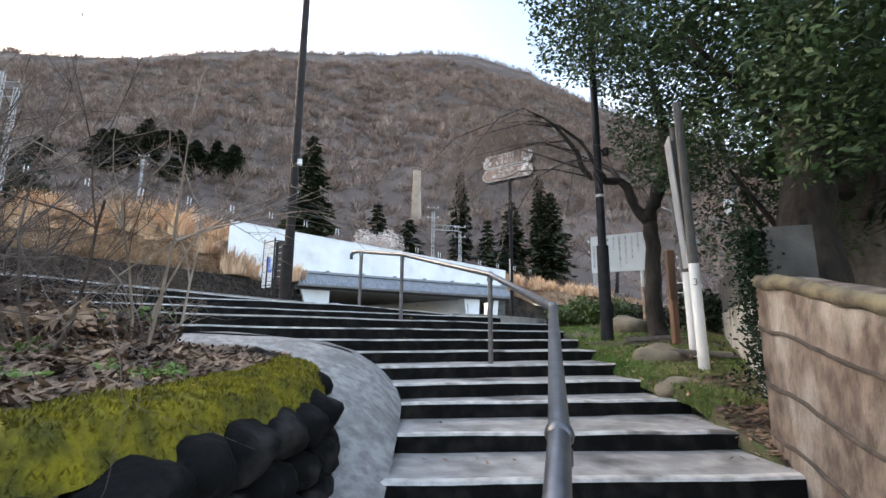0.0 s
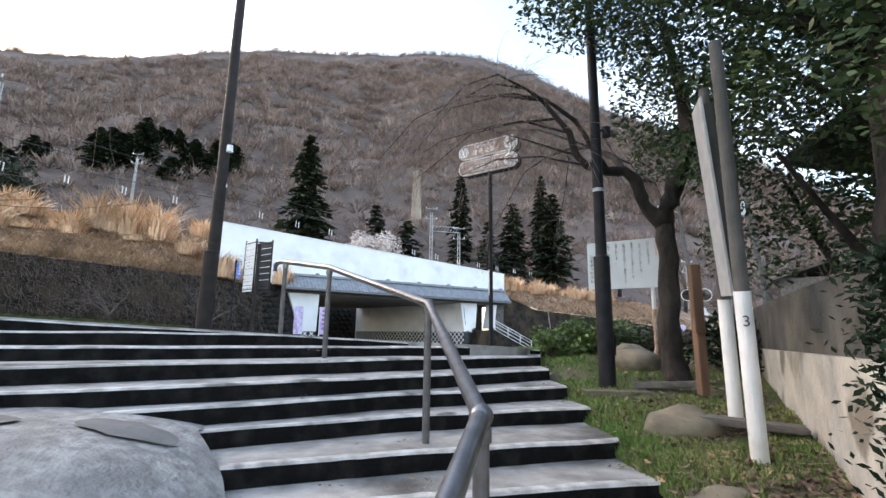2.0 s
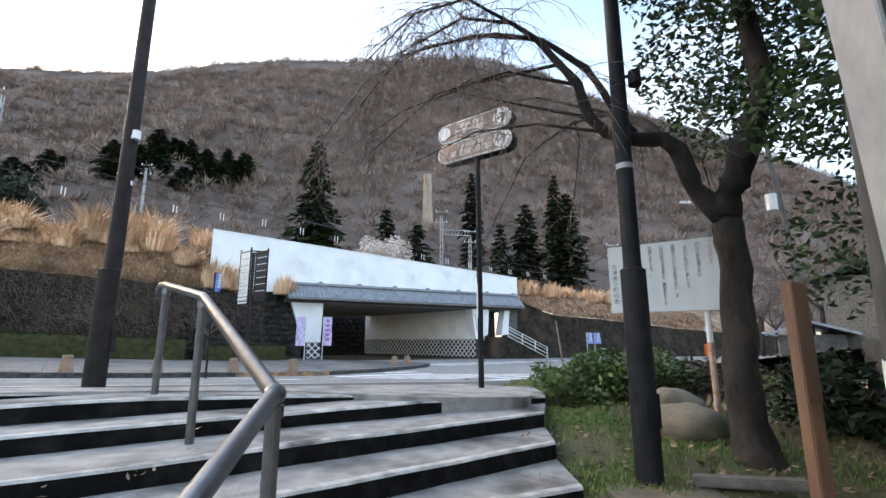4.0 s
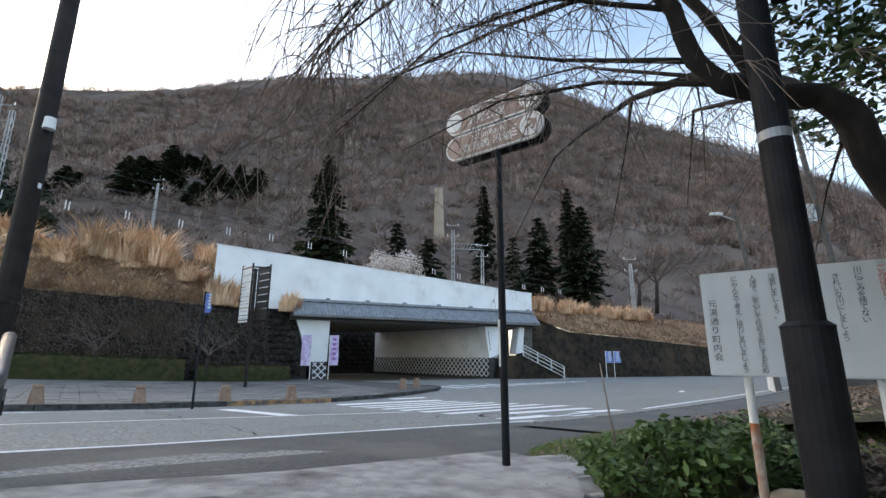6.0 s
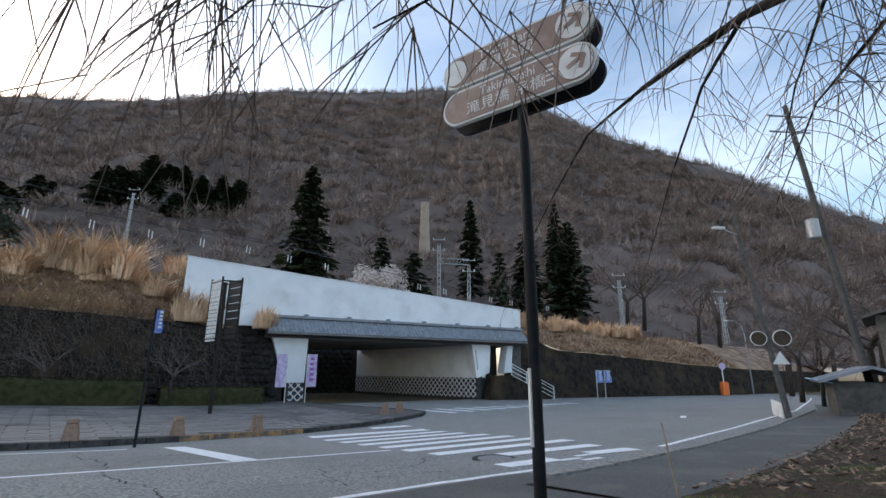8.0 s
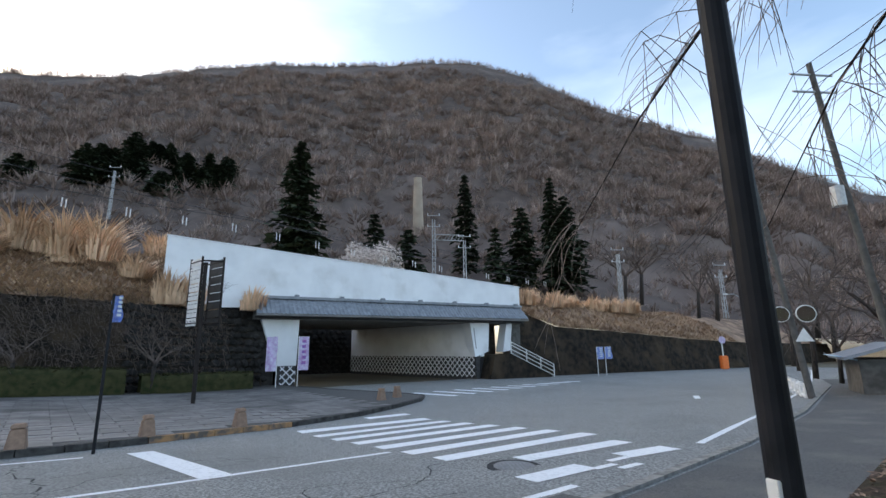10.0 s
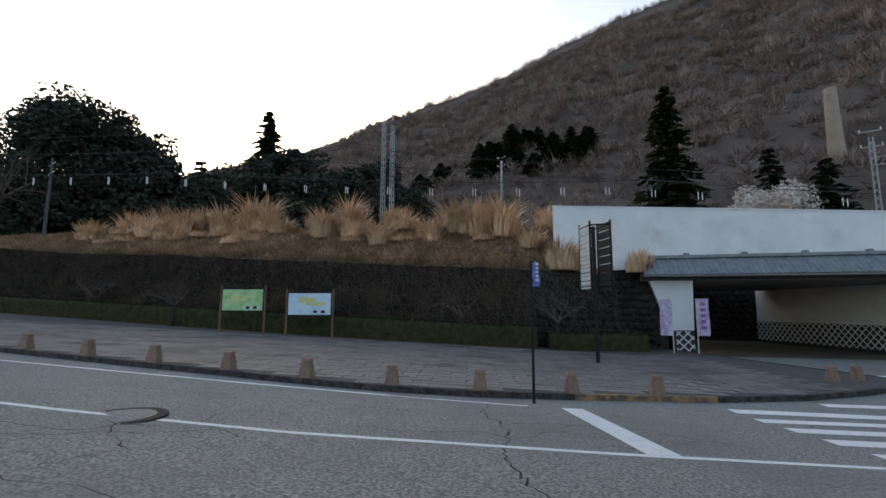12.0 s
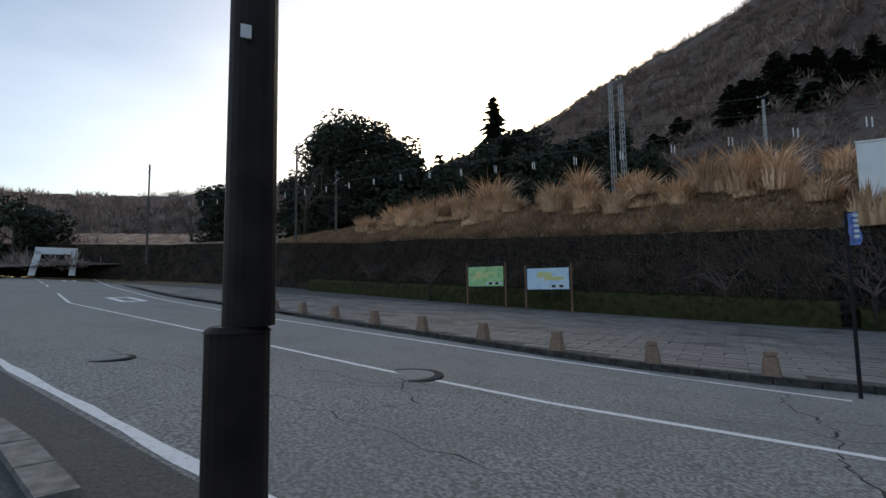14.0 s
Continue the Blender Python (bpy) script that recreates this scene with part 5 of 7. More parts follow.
# ---- far trees ----
def conifer(x, y, base, top, width, seed, mat=CONIFER, label="tall dark green conifer on the slope", name="conifer", open_=0.2):
    rng = random.Random(seed)
    t = thing(name, label, "tree", (x, y, base), "conifers behind the railway")
    cyl(bm := bmesh.new(), (x, y, base - 2), (x, y, top - 0.5), width * 0.045, 0.05, 7)
    part("trunk", bm, BARK, t)
    v, f = [], []
    H = top - base
    tiers = max(12, int(H * 1.1))
    for i in range(tiers):
        q = i / tiers
        zc = base + H * (0.08 + 0.92 * q)
        R = 1.15 * width / 2 * (1 - q) ** 0.72 * (1 if q > 0.12 else 0.75) * rng.uniform(0.75, 1.12) + 0.15
        for b in range(19):
            if rng.random() < open_ * 0.6:
                continue
            a = rng.uniform(0, math.tau)
            rr = R * rng.uniform(0.7, 1.12)
            for m in range(9):
                k = (m + rng.random()) / 9
                p = Vector((x + math.cos(a) * rr * k, y + math.sin(a) * rr * k, zc - rr * 0.22 * k * k + rng.gauss(0, 0.12 * H / tiers)))
                out = Vector((math.cos(a + rng.gauss(0, 0.7)), math.sin(a + rng.gauss(0, 0.7)), rng.uniform(-0.55, 0.1))).normalized()
                sd = out.cross(Vector((rng.gauss(0, 0.4), rng.gauss(0, 0.4), 1))).normalized()
                l = (0.3 + 0.17 * R) * rng.uniform(0.7, 1.3)
                i0 = len(v)
                v.extend((tuple(p - out * l * 0.4), tuple(p + sd * l * 0.4), tuple(p + out * l), tuple(p - sd * l * 0.4)))
                f.append((i0, i0 + 1, i0 + 2, i0 + 3))
    part("crown", raw("crown", v, f, mat), mat, t)
    return t


for args in ((-15.3, 83, 16, 37.8, 10.5, 1), (13.6, 93.6, 16, 36.6, 5.5, 2), (23.8, 91.3, 13, 29.4, 8.5, 3), (31.2, 88.8, 12, 31.0, 9.5, 4), (32.5, 99, 18, 38.5, 6, 5), (-3.5, 92, 16, 28.0, 6.5, 6), (18.5, 90, 13, 25.0, 5.5, 7), (2.5, 78, 12, 21.5, 6, 8), (-77.5, 54.7, 10, 41, 12, 9), (-65, 47.8, 12, 35, 6.0, 10), (-80, 32, 11, 33, 4.5, 11), (-70, 40, 11, 26, 8, 12), (-58, 58, 14, 27, 8, 13), (-71, 50, 12, 29, 9, 14), (-76, 42, 11, 25, 10, 15)):
    conifer(*args)
for i in range(44):
    az = -34 + 14 * frng.random() if i < 38 else -52 + 18 * frng.random()
    x, y, z = mountain_point(az, 0.15 + 0.08 * frng.random())
    conifer(x, y, z - 1, z + frng.uniform(5, 9.5), frng.uniform(6.5, 10), 40 + i, label="dark cedar in a plantation on the mountainside")


def broad_tree(x, y, base, top, width, seed, mat, label, leaf=0.4, lumps=26, count=190):
    rng = random.Random(seed)
    t = thing("tree", label, "tree", (x, y, base))
    v, f, tips = [], [], []
    branch(v, f, (x, y, base - 0.5), (0, 0, 1), (top - base) * 0.55, width * 0.03, rng, 2, tips, kids=4)
    part("trunk", raw("trunk", v, f, BARK, True), BARK, t)
    v, f = [], []
    for i in range(lumps):
        a, q = rng.uniform(0, math.tau), rng.random() ** 0.5
        zc = base + (top - base) * rng.uniform(0.16, 0.93)
        k = math.sqrt(max(0.05, 1 - ((zc - base) / (top - base) - 0.5) ** 2 * 3.2))
        c = (x + math.cos(a) * q * width * 0.42 * k, y + math.sin(a) * q * width * 0.42 * k, zc)
        sz = width * rng.uniform(0.13, 0.21)
        leaf_cloud(v, f, c, (sz, sz, sz * 0.75), count, leaf, rng)
    part("crown", raw("crown", v, f, mat), mat, t)
    return t


broad_tree(-73.6, 26.0, 9, 30.5, 17, 31, FAR_LEAF, "large round dark evergreen tree beyond the embankment", 0.36, 90, 420)
for i, (x, y, top, wide) in enumerate(((-74, 34, 26, 13), (-68, 33, 21, 11), (-70, 41, 20, 11), (-63, 42, 22, 12), (-61, 51, 25, 13), (-54, 50, 20, 12), (-52, 58, 23, 12), (-46, 57, 18, 11), (-82, 20, 20, 12), (-88, 8, 18, 12))):
    broad_tree(x, y, 8, top + 3.5, wide, 60 + i, FAR_LEAF, "dark evergreen tree crowded behind the embankment", 0.4, 42, 200)
broad_tree(-62, 36, 10, 19, 12, 32, FAR_LEAF, "low dark evergreen trees beyond the embankment", 0.5, 26, 160)
broad_tree(-50, 44, 10, 17, 13, 33, FAR_LEAF, "low grey-green trees behind the mast", 0.5, 26, 160)
broad_tree(-3.1, 74.5, 9.5, 17.6, 9.5, 34, BLOSSOM, "pale blossoming tree behind the bridge parapet", 0.2, 34, 260)
broad_tree(-100, -24, 5, 20, 14, 35, FAR_LEAF, "dark conifers beside the far bend", 0.5, 26, 180)


def bare_tree(x, y, z, height, seed, label, spread=0.5, mat=TWIG, depth=4, r=None, kids=3, name="bare_tree"):
    rng = random.Random(seed)
    t = thing(name, label, "tree", (x, y, z))
    v, f = [], []
    path = [(x, y, z - 0.2), (x + 0.03 * height, y, z + height * 0.3)]
    tube(v, f, path, [r or height * 0.022, (r or height * 0.022) * 0.8], 7)
    part("trunk", raw("trunk", v, f, BARK, True), BARK, t)
    v, f = [], []
    for k in range(5):
        a = math.tau * k / 5 + rng.uniform(-0.4, 0.4)
        branch(v, f, path[1], (math.cos(a) * spread, math.sin(a) * spread, 0.8), height * 0.3, (r or height * 0.022) * 0.55, rng, depth - 1, None, 0.0, kids, 5, 0.35, 0.72)
    part("crown", raw("crown", v, f, mat), mat, t)
    return t


for s, n, h, seed in ((-3.0, 20.9, 5.0, 1), (2.6, 20.7, 5.0, 2), (-22, 22.5, 4.5, 3), (-30, 25, 5, 4), (5.5, 23.6, 3.2, 5), (-12, 21.8, 3.6, 6)):
    x, y = xy(s, n)
    bare_tree(x, y, (pave_z(x, y) if n < wall_n(s) else lerp(WALL_TOP, s)), h, seed, "small leafless tree with a fine twiggy crown before the wall", 0.8)
for x, y, z, h, seed in ((-66, 18, 10, 14, 7), (-84, 12, 9, 13, 8), (42, 84, 10, 17, 9), (48, 74, 6, 15, 10), (37, 62, 6.5, 10, 11), (56, 66, 4, 16, 12), (50, 58, 2, 12, 13), (-92, 2, 9, 12, 14), (34, 74, 9, 14, 15), (64, 52, 2, 15, 16)):
    bare_tree(x, y, z, h, seed, "tall leafless tree at the foot of the mountain", 0.6, TWIG, 4)

# ---- dry grass ----


def tuft(name, at, height, width, blades, rng, mat, label, category, group="", lean=0.35, blade_w=0.03, plume=0.0):
    v, f = [], []
    x, y, z = at
    for _ in range(blades):
        a, q = rng.uniform(0, math.tau), rng.random() ** 0.7
        o = Vector((x + math.cos(a) * q * width * 0.4, y + math.sin(a) * q * width * 0.4, z - 0.1))
        h = height * rng.uniform(0.3, 1.05) * (1 - 0.45 * q * q)
        out = Vector((math.cos(a), math.sin(a), 0)) * lean * h * rng.uniform(0.2, 1.1) + Vector((0.1 * h, 0, 0))
        sd = Vector((-math.sin(a + 0.6), math.cos(a + 0.6), 0)) * blade_w * rng.uniform(0.6, 1.4)
        m = o + out * 0.3 + Vector((0, 0, h * 0.62))
        e = o + out + Vector((0, 0, h * rng.uniform(0.85, 1.0)))
        i = len(v)
        v.extend((tuple(o - sd), tuple(o + sd), tuple(m + sd * (1 + plume)), tuple(m - sd * (1 + plume)), tuple(e)))
        f.extend(((i, i + 1, i + 2, i + 3), (i + 3, i + 2, i + 4)))
    return solo(name, raw(name, v, f, mat), mat, label, category, group)


prng = random.Random(8)
for i in range(90):
    s = -38 + 43 * i / 89 + prng.uniform(-0.6, 0.6)
    n = wall_n(s) + prng.uniform(3.2, 8.2)
    if nz(s, 0, 2, 0.45) < -0.22:
        continue
    x, y = xy(s, n)
    soil_z = bank_left((s + 135) / 141.5, ((n - wall_n(s) - 0.85) / 34) ** (2 / 3))[2]
    tuft("pampas_grass", (x, y, soil_z), prng.choice((0.7, 1.2, 1.8, 2.4, 3.2)) * prng.uniform(0.8, 1.2), prng.uniform(1.4, 3.0), 320, prng, PAMPAS, "clump of tall straw-coloured pampas grass", "grass clump", "pampas grass on the embankment", 0.75, 0.022, 1.2)
for s, n, h in ((3.4, 23.4, 2.6), (3.9, 22.8, 2.0), (4.6, 23.3, 2.3), (8.2, 22.5, 1.8)):
    x, y = xy(s, n)
    tuft("pampas_grass", (x, y, lerp(WALL_TOP, s) + 0.2), h, 2.0, 240, prng, PAMPAS, "clump of pampas grass beside the parapet", "grass clump", "pampas grass on the embankment", 0.3, 0.03, 0.6)
for i in range(30):
    u = 23.5 + 25 * i / 29 + prng.uniform(-0.5, 0.5)
    p = br(u, 7 + prng.uniform(-1.2, 1.5), 7.9 - 0.03 * (u - 22))
    tuft("pampas_grass", tuple(p), prng.uniform(1.4, 2.5), 2.2, 210, prng, PAMPAS, "clump of tall straw-coloured pampas grass", "grass clump", "pampas grass beside the bridge", 0.35, 0.035, 0.6)
# low dry grass over both slopes
gv, gf = [], []
for i in range(52000):
    if i % 4:
        u, w = prng.uniform(0.58, 1), prng.random()
        p = Vector(bank_left(u, (w * 0.36)))
    else:
        p = Vector(right_bank(prng.random() * 0.6, prng.random() * 0.5))
    h = prng.uniform(0.25, 0.7)
    a = prng.uniform(0, math.tau)
    e = p + Vector((math.cos(a) * h * 0.8, math.sin(a) * h * 0.8, h * 0.6))
    sd = Vector((-math.sin(a), math.cos(a), 0)) * 0.05
    i0 = len(gv)
    gv.extend((tuple(p - sd), tuple(p + sd), tuple(e)))
    gf.append((i0, i0 + 1, i0 + 2))
solo("dry_grass", raw("dry_grass", gv, gf, DRYGRASS), DRYGRASS, "flattened dry grass covering the embankment slopes", "grass", kind="stuff")
# dry creepers and scrub hanging on the wall
cv, cf = [], []
for i in range(15000):
    u, w = prng.uniform(0.6, 0.985), prng.random() ** 0.6
    p = Vector(left_wall(u, w)) + Vector((0.06, -0.12, 0))
    d = Vector((prng.gauss(0, 0.5), prng.gauss(0, 0.3) - 0.25, prng.gauss(-0.2, 0.6)))
    sd = Vector((0.02, 0, 0.02))
    i0 = len(cv)
    e = p + d * prng.uniform(0.3, 0.9)
    cv.extend((tuple(p - sd), tuple(p + sd), tuple(e)))
    cf.append((i0, i0 + 1, i0 + 2))
solo("creeper", raw("creeper", cv, cf, TWIG), TWIG, "tangle of dry brown creepers over the retaining wall", "creeper", kind="stuff")

# ---- hedges, bollards, far furniture ----


def hedge(s0, s1, height, depth, label, seed):
    rng = random.Random(seed)
    t = thing("hedge", label, "hedge", (*xy(s0, lerp(HEDGE_LINE, s0)), 1.3))
    v, f = [], []
    steps = max(4, int((s1 - s0) / 0.5))
    ring = 10
    for i in range(steps + 1):
        s = s0 + (s1 - s0) * i / steps
        n = lerp(HEDGE_LINE, s) + depth / 2
        for k in range(ring):
            a = math.pi * k / (ring - 1)
            c, q = math.cos(a), math.sin(a)
            x, y = xy(s, n - depth / 2 * math.copysign(abs(c) ** 0.4, c))
            v.append((x, y, pave_z(x, y) + height * q ** 0.35 + 0.06 * nz(s * 2, k, 3)))
    for i in range(steps):
        for k in range(ring - 1):
            a = i * ring + k
            f.append((a, a + ring, a + ring + 1, a + 1))
    part("core", raw("core", v, f, HEDGE, True), HEDGE, t)
    v, f = [], []
    for _ in range(int((s1 - s0) * 120)):
        s = rng.uniform(s0, s1)
        n = lerp(HEDGE_LINE, s) + rng.uniform(-0.05, depth)
        x, y = xy(s, n)
        zt = height * (1.0 if n > lerp(HEDGE_LINE, s) + 0.15 else rng.random())
        leaf_cloud(v, f, (x, y, pave_z(x, y) + zt), (0.06, 0.06, 0.06), 1, 0.11, rng)
    tagged(part("foliage", raw("foliage", v, f, HEDGE), HEDGE, t), kind="stuff")


hedge(-40, 1.5, 1.25, 1.3, "long low clipped hedge in dull winter green", 1)
hedge(2.2, 8.0, 0.95, 1.1, "shorter brownish clipped hedge", 2)


def bollard():
    t = thing("bollard", "squat tapered reddish-brown stone bollard with grooved top", "bollard", (0, 0, 0), "stone bollards along the kerb")
    bm = bmesh.new()
    r = bmesh.ops.create_cube(bm, size=1)
    for v in r["verts"]:
        k = 0.37 if v.co.z < 0 else 0.25
        v.co = Vector((v.co.x * k, v.co.y * k, 0.2 + v.co.z * 0.46))
    bmesh.ops.bevel(bm, geom=bm.edges[:], offset=0.025, segments=2, affect="EDGES")
    part("body", bm, BOLLARD, t)
    bm = bmesh.new()
    r = bmesh.ops.create_cube(bm, size=1)
    for v in r["verts"]:
        k = 0.27 if v.co.z < 0 else 0.22
        v.co = Vector((v.co.x * k, v.co.y * k, 0.485 + v.co.z * 0.085))
    bmesh.ops.bevel(bm, geom=bm.edges[:], offset=0.015, segments=2, affect="EDGES")
    part("cap", bm, BOLLARD, t)
    return t


first = bollard()
spots = [(-27.5, 9.9), (-24.9, 9.3), (-22.4, 8.8), (-19.8, 8.3), (-17.2, 7.75), (-14.5, 7.15), (-11.9, 6.6), (-9.3, 6.1), (-6.8, 5.55), (-4.4, 5.25), (-2.1, 5.3), (0.35, 5.8), (2.8, 6.4), (10.2, 10.2), (11.45, 10.75)]
for k, (s, n) in enumerate(spots):
    x, y = xy(s, n)
    m = pose(x, y, pave_z(x, y) - 0.01, 0, 0, 33 + 6 * math.sin(k * 2.3))
    if k:
        copy_thing(first, m)
    else:
        first.matrix_basis = m


def map_board(a, b, z0, z1, mat, mat2, label):
    a, b = Vector((*a, 0)), Vector((*b, 0))
    d = (b - a).normalized()
    c = (a + b) / 2 + Vector((0, 0, (z0 + z1) / 2))
    M = Matrix.Translation(c) @ Matrix((d, Vector((0, 0, 1)), d.cross(Vector((0, 0, 1))))).transposed().to_4x4()
    W, H = (b - a).length, z1 - z0
    t = thing("map_board", label, "information board", (c.x, c.y, 1.6))
    box(bm := bmesh.new(), (W + 0.16, H + 0.16, 0.08), M, 0.02)
    part("frame", bm, POLE_DARK, t)
    box(bm := bmesh.new(), (W, H, 0.02), M @ Matrix.Translation((0, 0, 0.045)))
    face = part("panel", bm, mat, t, "printed map panel")
    rng = random.Random(int(W * 100))
    for k in range(7):
        blob(bm := bmesh.new(), (0, 0, 0), (W * rng.uniform(0.08, 0.2), H * rng.uniform(0.06, 0.16), 0.004), k, 0.4, 1)
        bm.transform(M @ Matrix.Translation((rng.uniform(-0.3, 0.3) * W, rng.uniform(-0.22, 0.3) * H, 0.057)))
        part("map_area", bm, mat2, face)
    for k in range(5):
        box(bm := bmesh.new(), (W * 0.09, H * 0.12, 0.006), M @ Matrix.Translation((W * (0.05 + 0.09 * k), -H * 0.36, 0.058)))
        part("photo", bm, POLE_DARK if k % 2 else BOARD, face)
    for q in (-1, 1):
        p = c + d * (W / 2 + 0.12) * q
        cyl(bm := bmesh.new(), (p.x, p.y, pave_z(p.x, p.y) - 0.1), (p.x, p.y, z1 + 0.25), 0.06, seg=8)
        part("post", bm, WOOD, t)


map_board((-27.46, 23.49), (-25.46, 24.88), 3.42, 4.65, MAP_GREEN, MAP_YELLOW, "green illustrated map board on posts above the hedge")
map_board((-24.18, 25.77), (-22.12, 27.21), 3.19, 4.43, MAP_BLUE, MAP_YELLOW, "pale blue town map board on posts above the hedge")

# folded double guide sign
guide = thing("guide_sign", "tall double guide sign of stacked white strips and a dark frame", "sign", (-8.1, 30.7, 1.1))
cyl(bm := bmesh.new(), (-7.75, 30.6, 1.0), (-7.75, 30.6, 7.3), 0.09, seg=12)
part("post", bm, POLE_BROWN, guide)
ga, gb, gc, gh = Vector((-8.75, 31.5, 0)), Vector((-7.9, 30.6, 0)), Vector((-7.95, 31.7, 0)), Vector((-7.05, 30.85, 0))
gd, ge = (gb - ga).normalized(), (gh - gc).normalized()
for k in range(8):
    z = 7.35 - 0.385 * k
    M = Matrix.Translation((ga + gb) / 2 + Vector((0, 0, z))) @ Matrix((gd, Vector((0, 0, 1)), gd.cross(Vector((0, 0, 1))))).transposed().to_4x4()
    box(bm := bmesh.new(), (1.22, 0.345, 0.05), M, 0.01)
    strip_ob = part("strip", bm, WHITE, guide, "white destination strip")
    for q in range(3):
        box(bm := bmesh.new(), (0.2, 0.035, 0.004), M @ Matrix.Translation((-0.38 + 0.36 * q, 0.03, 0.028)))
        part("writing", bm, INK, strip_ob)
    M = Matrix.Translation((gc + gh) / 2 + Vector((0, 0, z))) @ Matrix((ge, Vector((0, 0, 1)), ge.cross(Vector((0, 0, 1))))).transposed().to_4x4()
    box(bm := bmesh.new(), (1.22, 0.345, 0.05), M, 0.01)
    part("back_strip", bm, BLACK, guide, "dark back of a strip")
for q in (ga, gb, gc, gh):
    cyl(bm := bmesh.new(), (q.x, q.y, 4.4), (q.x, q.y, 7.6), 0.05, seg=8)
    part("frame_bar", bm, POLE_BROWN, guide, "dark frame bar")
for z in (4.6, 7.4):
    for p, q in ((ga, gb), (gc, gh), (ga, gc), (gb, gh)):
        cyl(bm := bmesh.new(), (p.x, p.y, z), (q.x, q.y, z), 0.04, seg=8)
        part("frame_bar", bm, POLE_BROWN, guide)


def banner(x, y, base, top, w, h, mat, label, az=30, pole=POLE_DARK, r=0.035):
    t = thing("banner", label, "banner", (x, y, base))
    cyl(bm := bmesh.new(), (x, y, base - 0.05), (x, y, top), r, r * 0.8, 10)
    part("pole", bm, pole, t)
    d = Vector((math.cos(radians(az)), math.sin(radians(az)), 0))
    v, f = [], []
    for j in range(13):
        for i in range(6):
            q = d * (w * i / 5) + Vector((-d.y, d.x, 0)) * 0.07 * math.sin(i * 1.3 + j * 0.5)
            v.append((x + q.x, y + q.y, top - 0.03 - h * j / 12))
    for j in range(12):
        for i in range(5):
            a = j * 6 + i
            f.append((a, a + 1, a + 7, a + 6))
    cloth = part("cloth", raw("cloth", v, f, mat, True), mat, t, "printed cloth")
    cyl(bm := bmesh.new(), (x, y, top - 0.03), (x + d.x * w, y + d.y * w, top - 0.03), 0.012, seg=6)
    part("cross_bar", bm, pole, t)
    for j in range(5):
        c = Vector((x, y, top - h * (0.15 + 0.16 * j))) + d * w * 0.5 - Vector((-d.y, d.x, 0)) * 0.09
        box(bm := bmesh.new(), (w * 0.4, 0.012, h * 0.09), Matrix.Translation(c) @ pose(0, 0, 0, 0, 0, az))
        part("print", bm, BOARD if mat is FLAG_BLUE else VIOLET, cloth)
    return t


banner(-5.66, 20.5, 1.25, 4.75, 0.22, 0.62, FLAG_BLUE, "thin dark pole with a small blue banner at the kerb", 60)
for u, w, az in ((1.25, -1.6, 200), (2.6, -1.4, 20)):
    p = br(u, w, 0)
    banner(p.x, p.y, 0.95, 4.2, 0.65, 2.1, FLAG_PINK, "white and violet upright banner by the pier", az, WHITE, 0.03)
for u in (29.5, 30.6):
    p = br(u, -1.8, 0)
    banner(p.x, p.y, 0.6, 3.2, 0.9, 1.1, FLAG_BLUE, "small blue roadside banner before the dark wall", 25, WHITE, 0.03)


# ---- the cherry tree over the steps ----
trng = random.Random(77)
cherry = thing("cherry_tree", "old weeping cherry with a knotted dark trunk and bare drooping twigs", "tree", (3.23, 7.5, 1.65))


def limb(name, pts, radii, parent, mat=BARK, seg=10):
    fine, rad = [], []
    for i in range(len(pts) - 1):
        for k in range(4):
            t = k / 4
            p = Vector(pts[i]).lerp(Vector(pts[i + 1]), t)
            q = 0.35 * radii[i]
            fine.append(p + Vector((nz(p.x, p.y, p.z, 5), nz(p.y, p.z, p.x, 5), 0)) * q)
            rad.append((radii[i] + (radii[i + 1] - radii[i]) * t) * (1 + 0.22 * nz(p.x, p.y, p.z, 7)))
    fine.append(Vector(pts[-1]))
    rad.append(radii[-1])
    v, f = [], []
    tube(v, f, fine, rad, seg)
    return part(name, raw(name, v, f, mat, True), mat, parent)


limb("trunk", [(3.36, 7.64, 1.45), (3.33, 7.66, 1.75), (3.3, 7.68, 2.3), (3.38, 7.7, 3.0), (3.33, 7.68, 3.45)], [0.2, 0.135, 0.112, 0.112, 0.108], cherry, seg=16)
LIMB = [(3.3, 7.68, 3.42), (3.14, 7.7, 3.66), (3.0, 7.7, 3.97), (2.9, 7.7, 4.06), (2.66, 7.7, 4.04), (2.42, 7.7, 4.1), (2.3, 7.7, 4.22), (2.22, 7.7, 4.5), (2.08, 7.7, 4.68), (1.9, 7.72, 4.92), (1.7, 7.75, 5.08)]
limb("limb", LIMB, [0.092, 0.074, 0.066, 0.063, 0.055, 0.049, 0.045, 0.04, 0.034, 0.027, 0.018], cherry, seg=12)
limb("limb", [(3.3, 7.68, 3.42), (3.42, 7.5, 3.9), (3.56, 7.4, 4.35), (3.52, 7.4, 4.8), (3.47, 7.42, 5.3), (3.4, 7.5, 6.0)], [0.12, 0.1, 0.085, 0.075, 0.06, 0.04], cherry, seg=12)
limb("limb", [(2.92, 7.7, 4.05), (2.98, 8.1, 4.4), (2.9, 8.6, 4.75), (2.85, 9.4, 5.05), (2.8, 10.4, 5.25)], [0.05, 0.042, 0.034, 0.026, 0.018], cherry)
limb("limb", [(2.66, 7.7, 4.06), (2.5, 7.75, 4.4), (2.35, 7.8, 4.72), (2.0, 7.85, 5.0), (1.6, 7.9, 5.08)], [0.04, 0.034, 0.028, 0.022, 0.014], cherry)
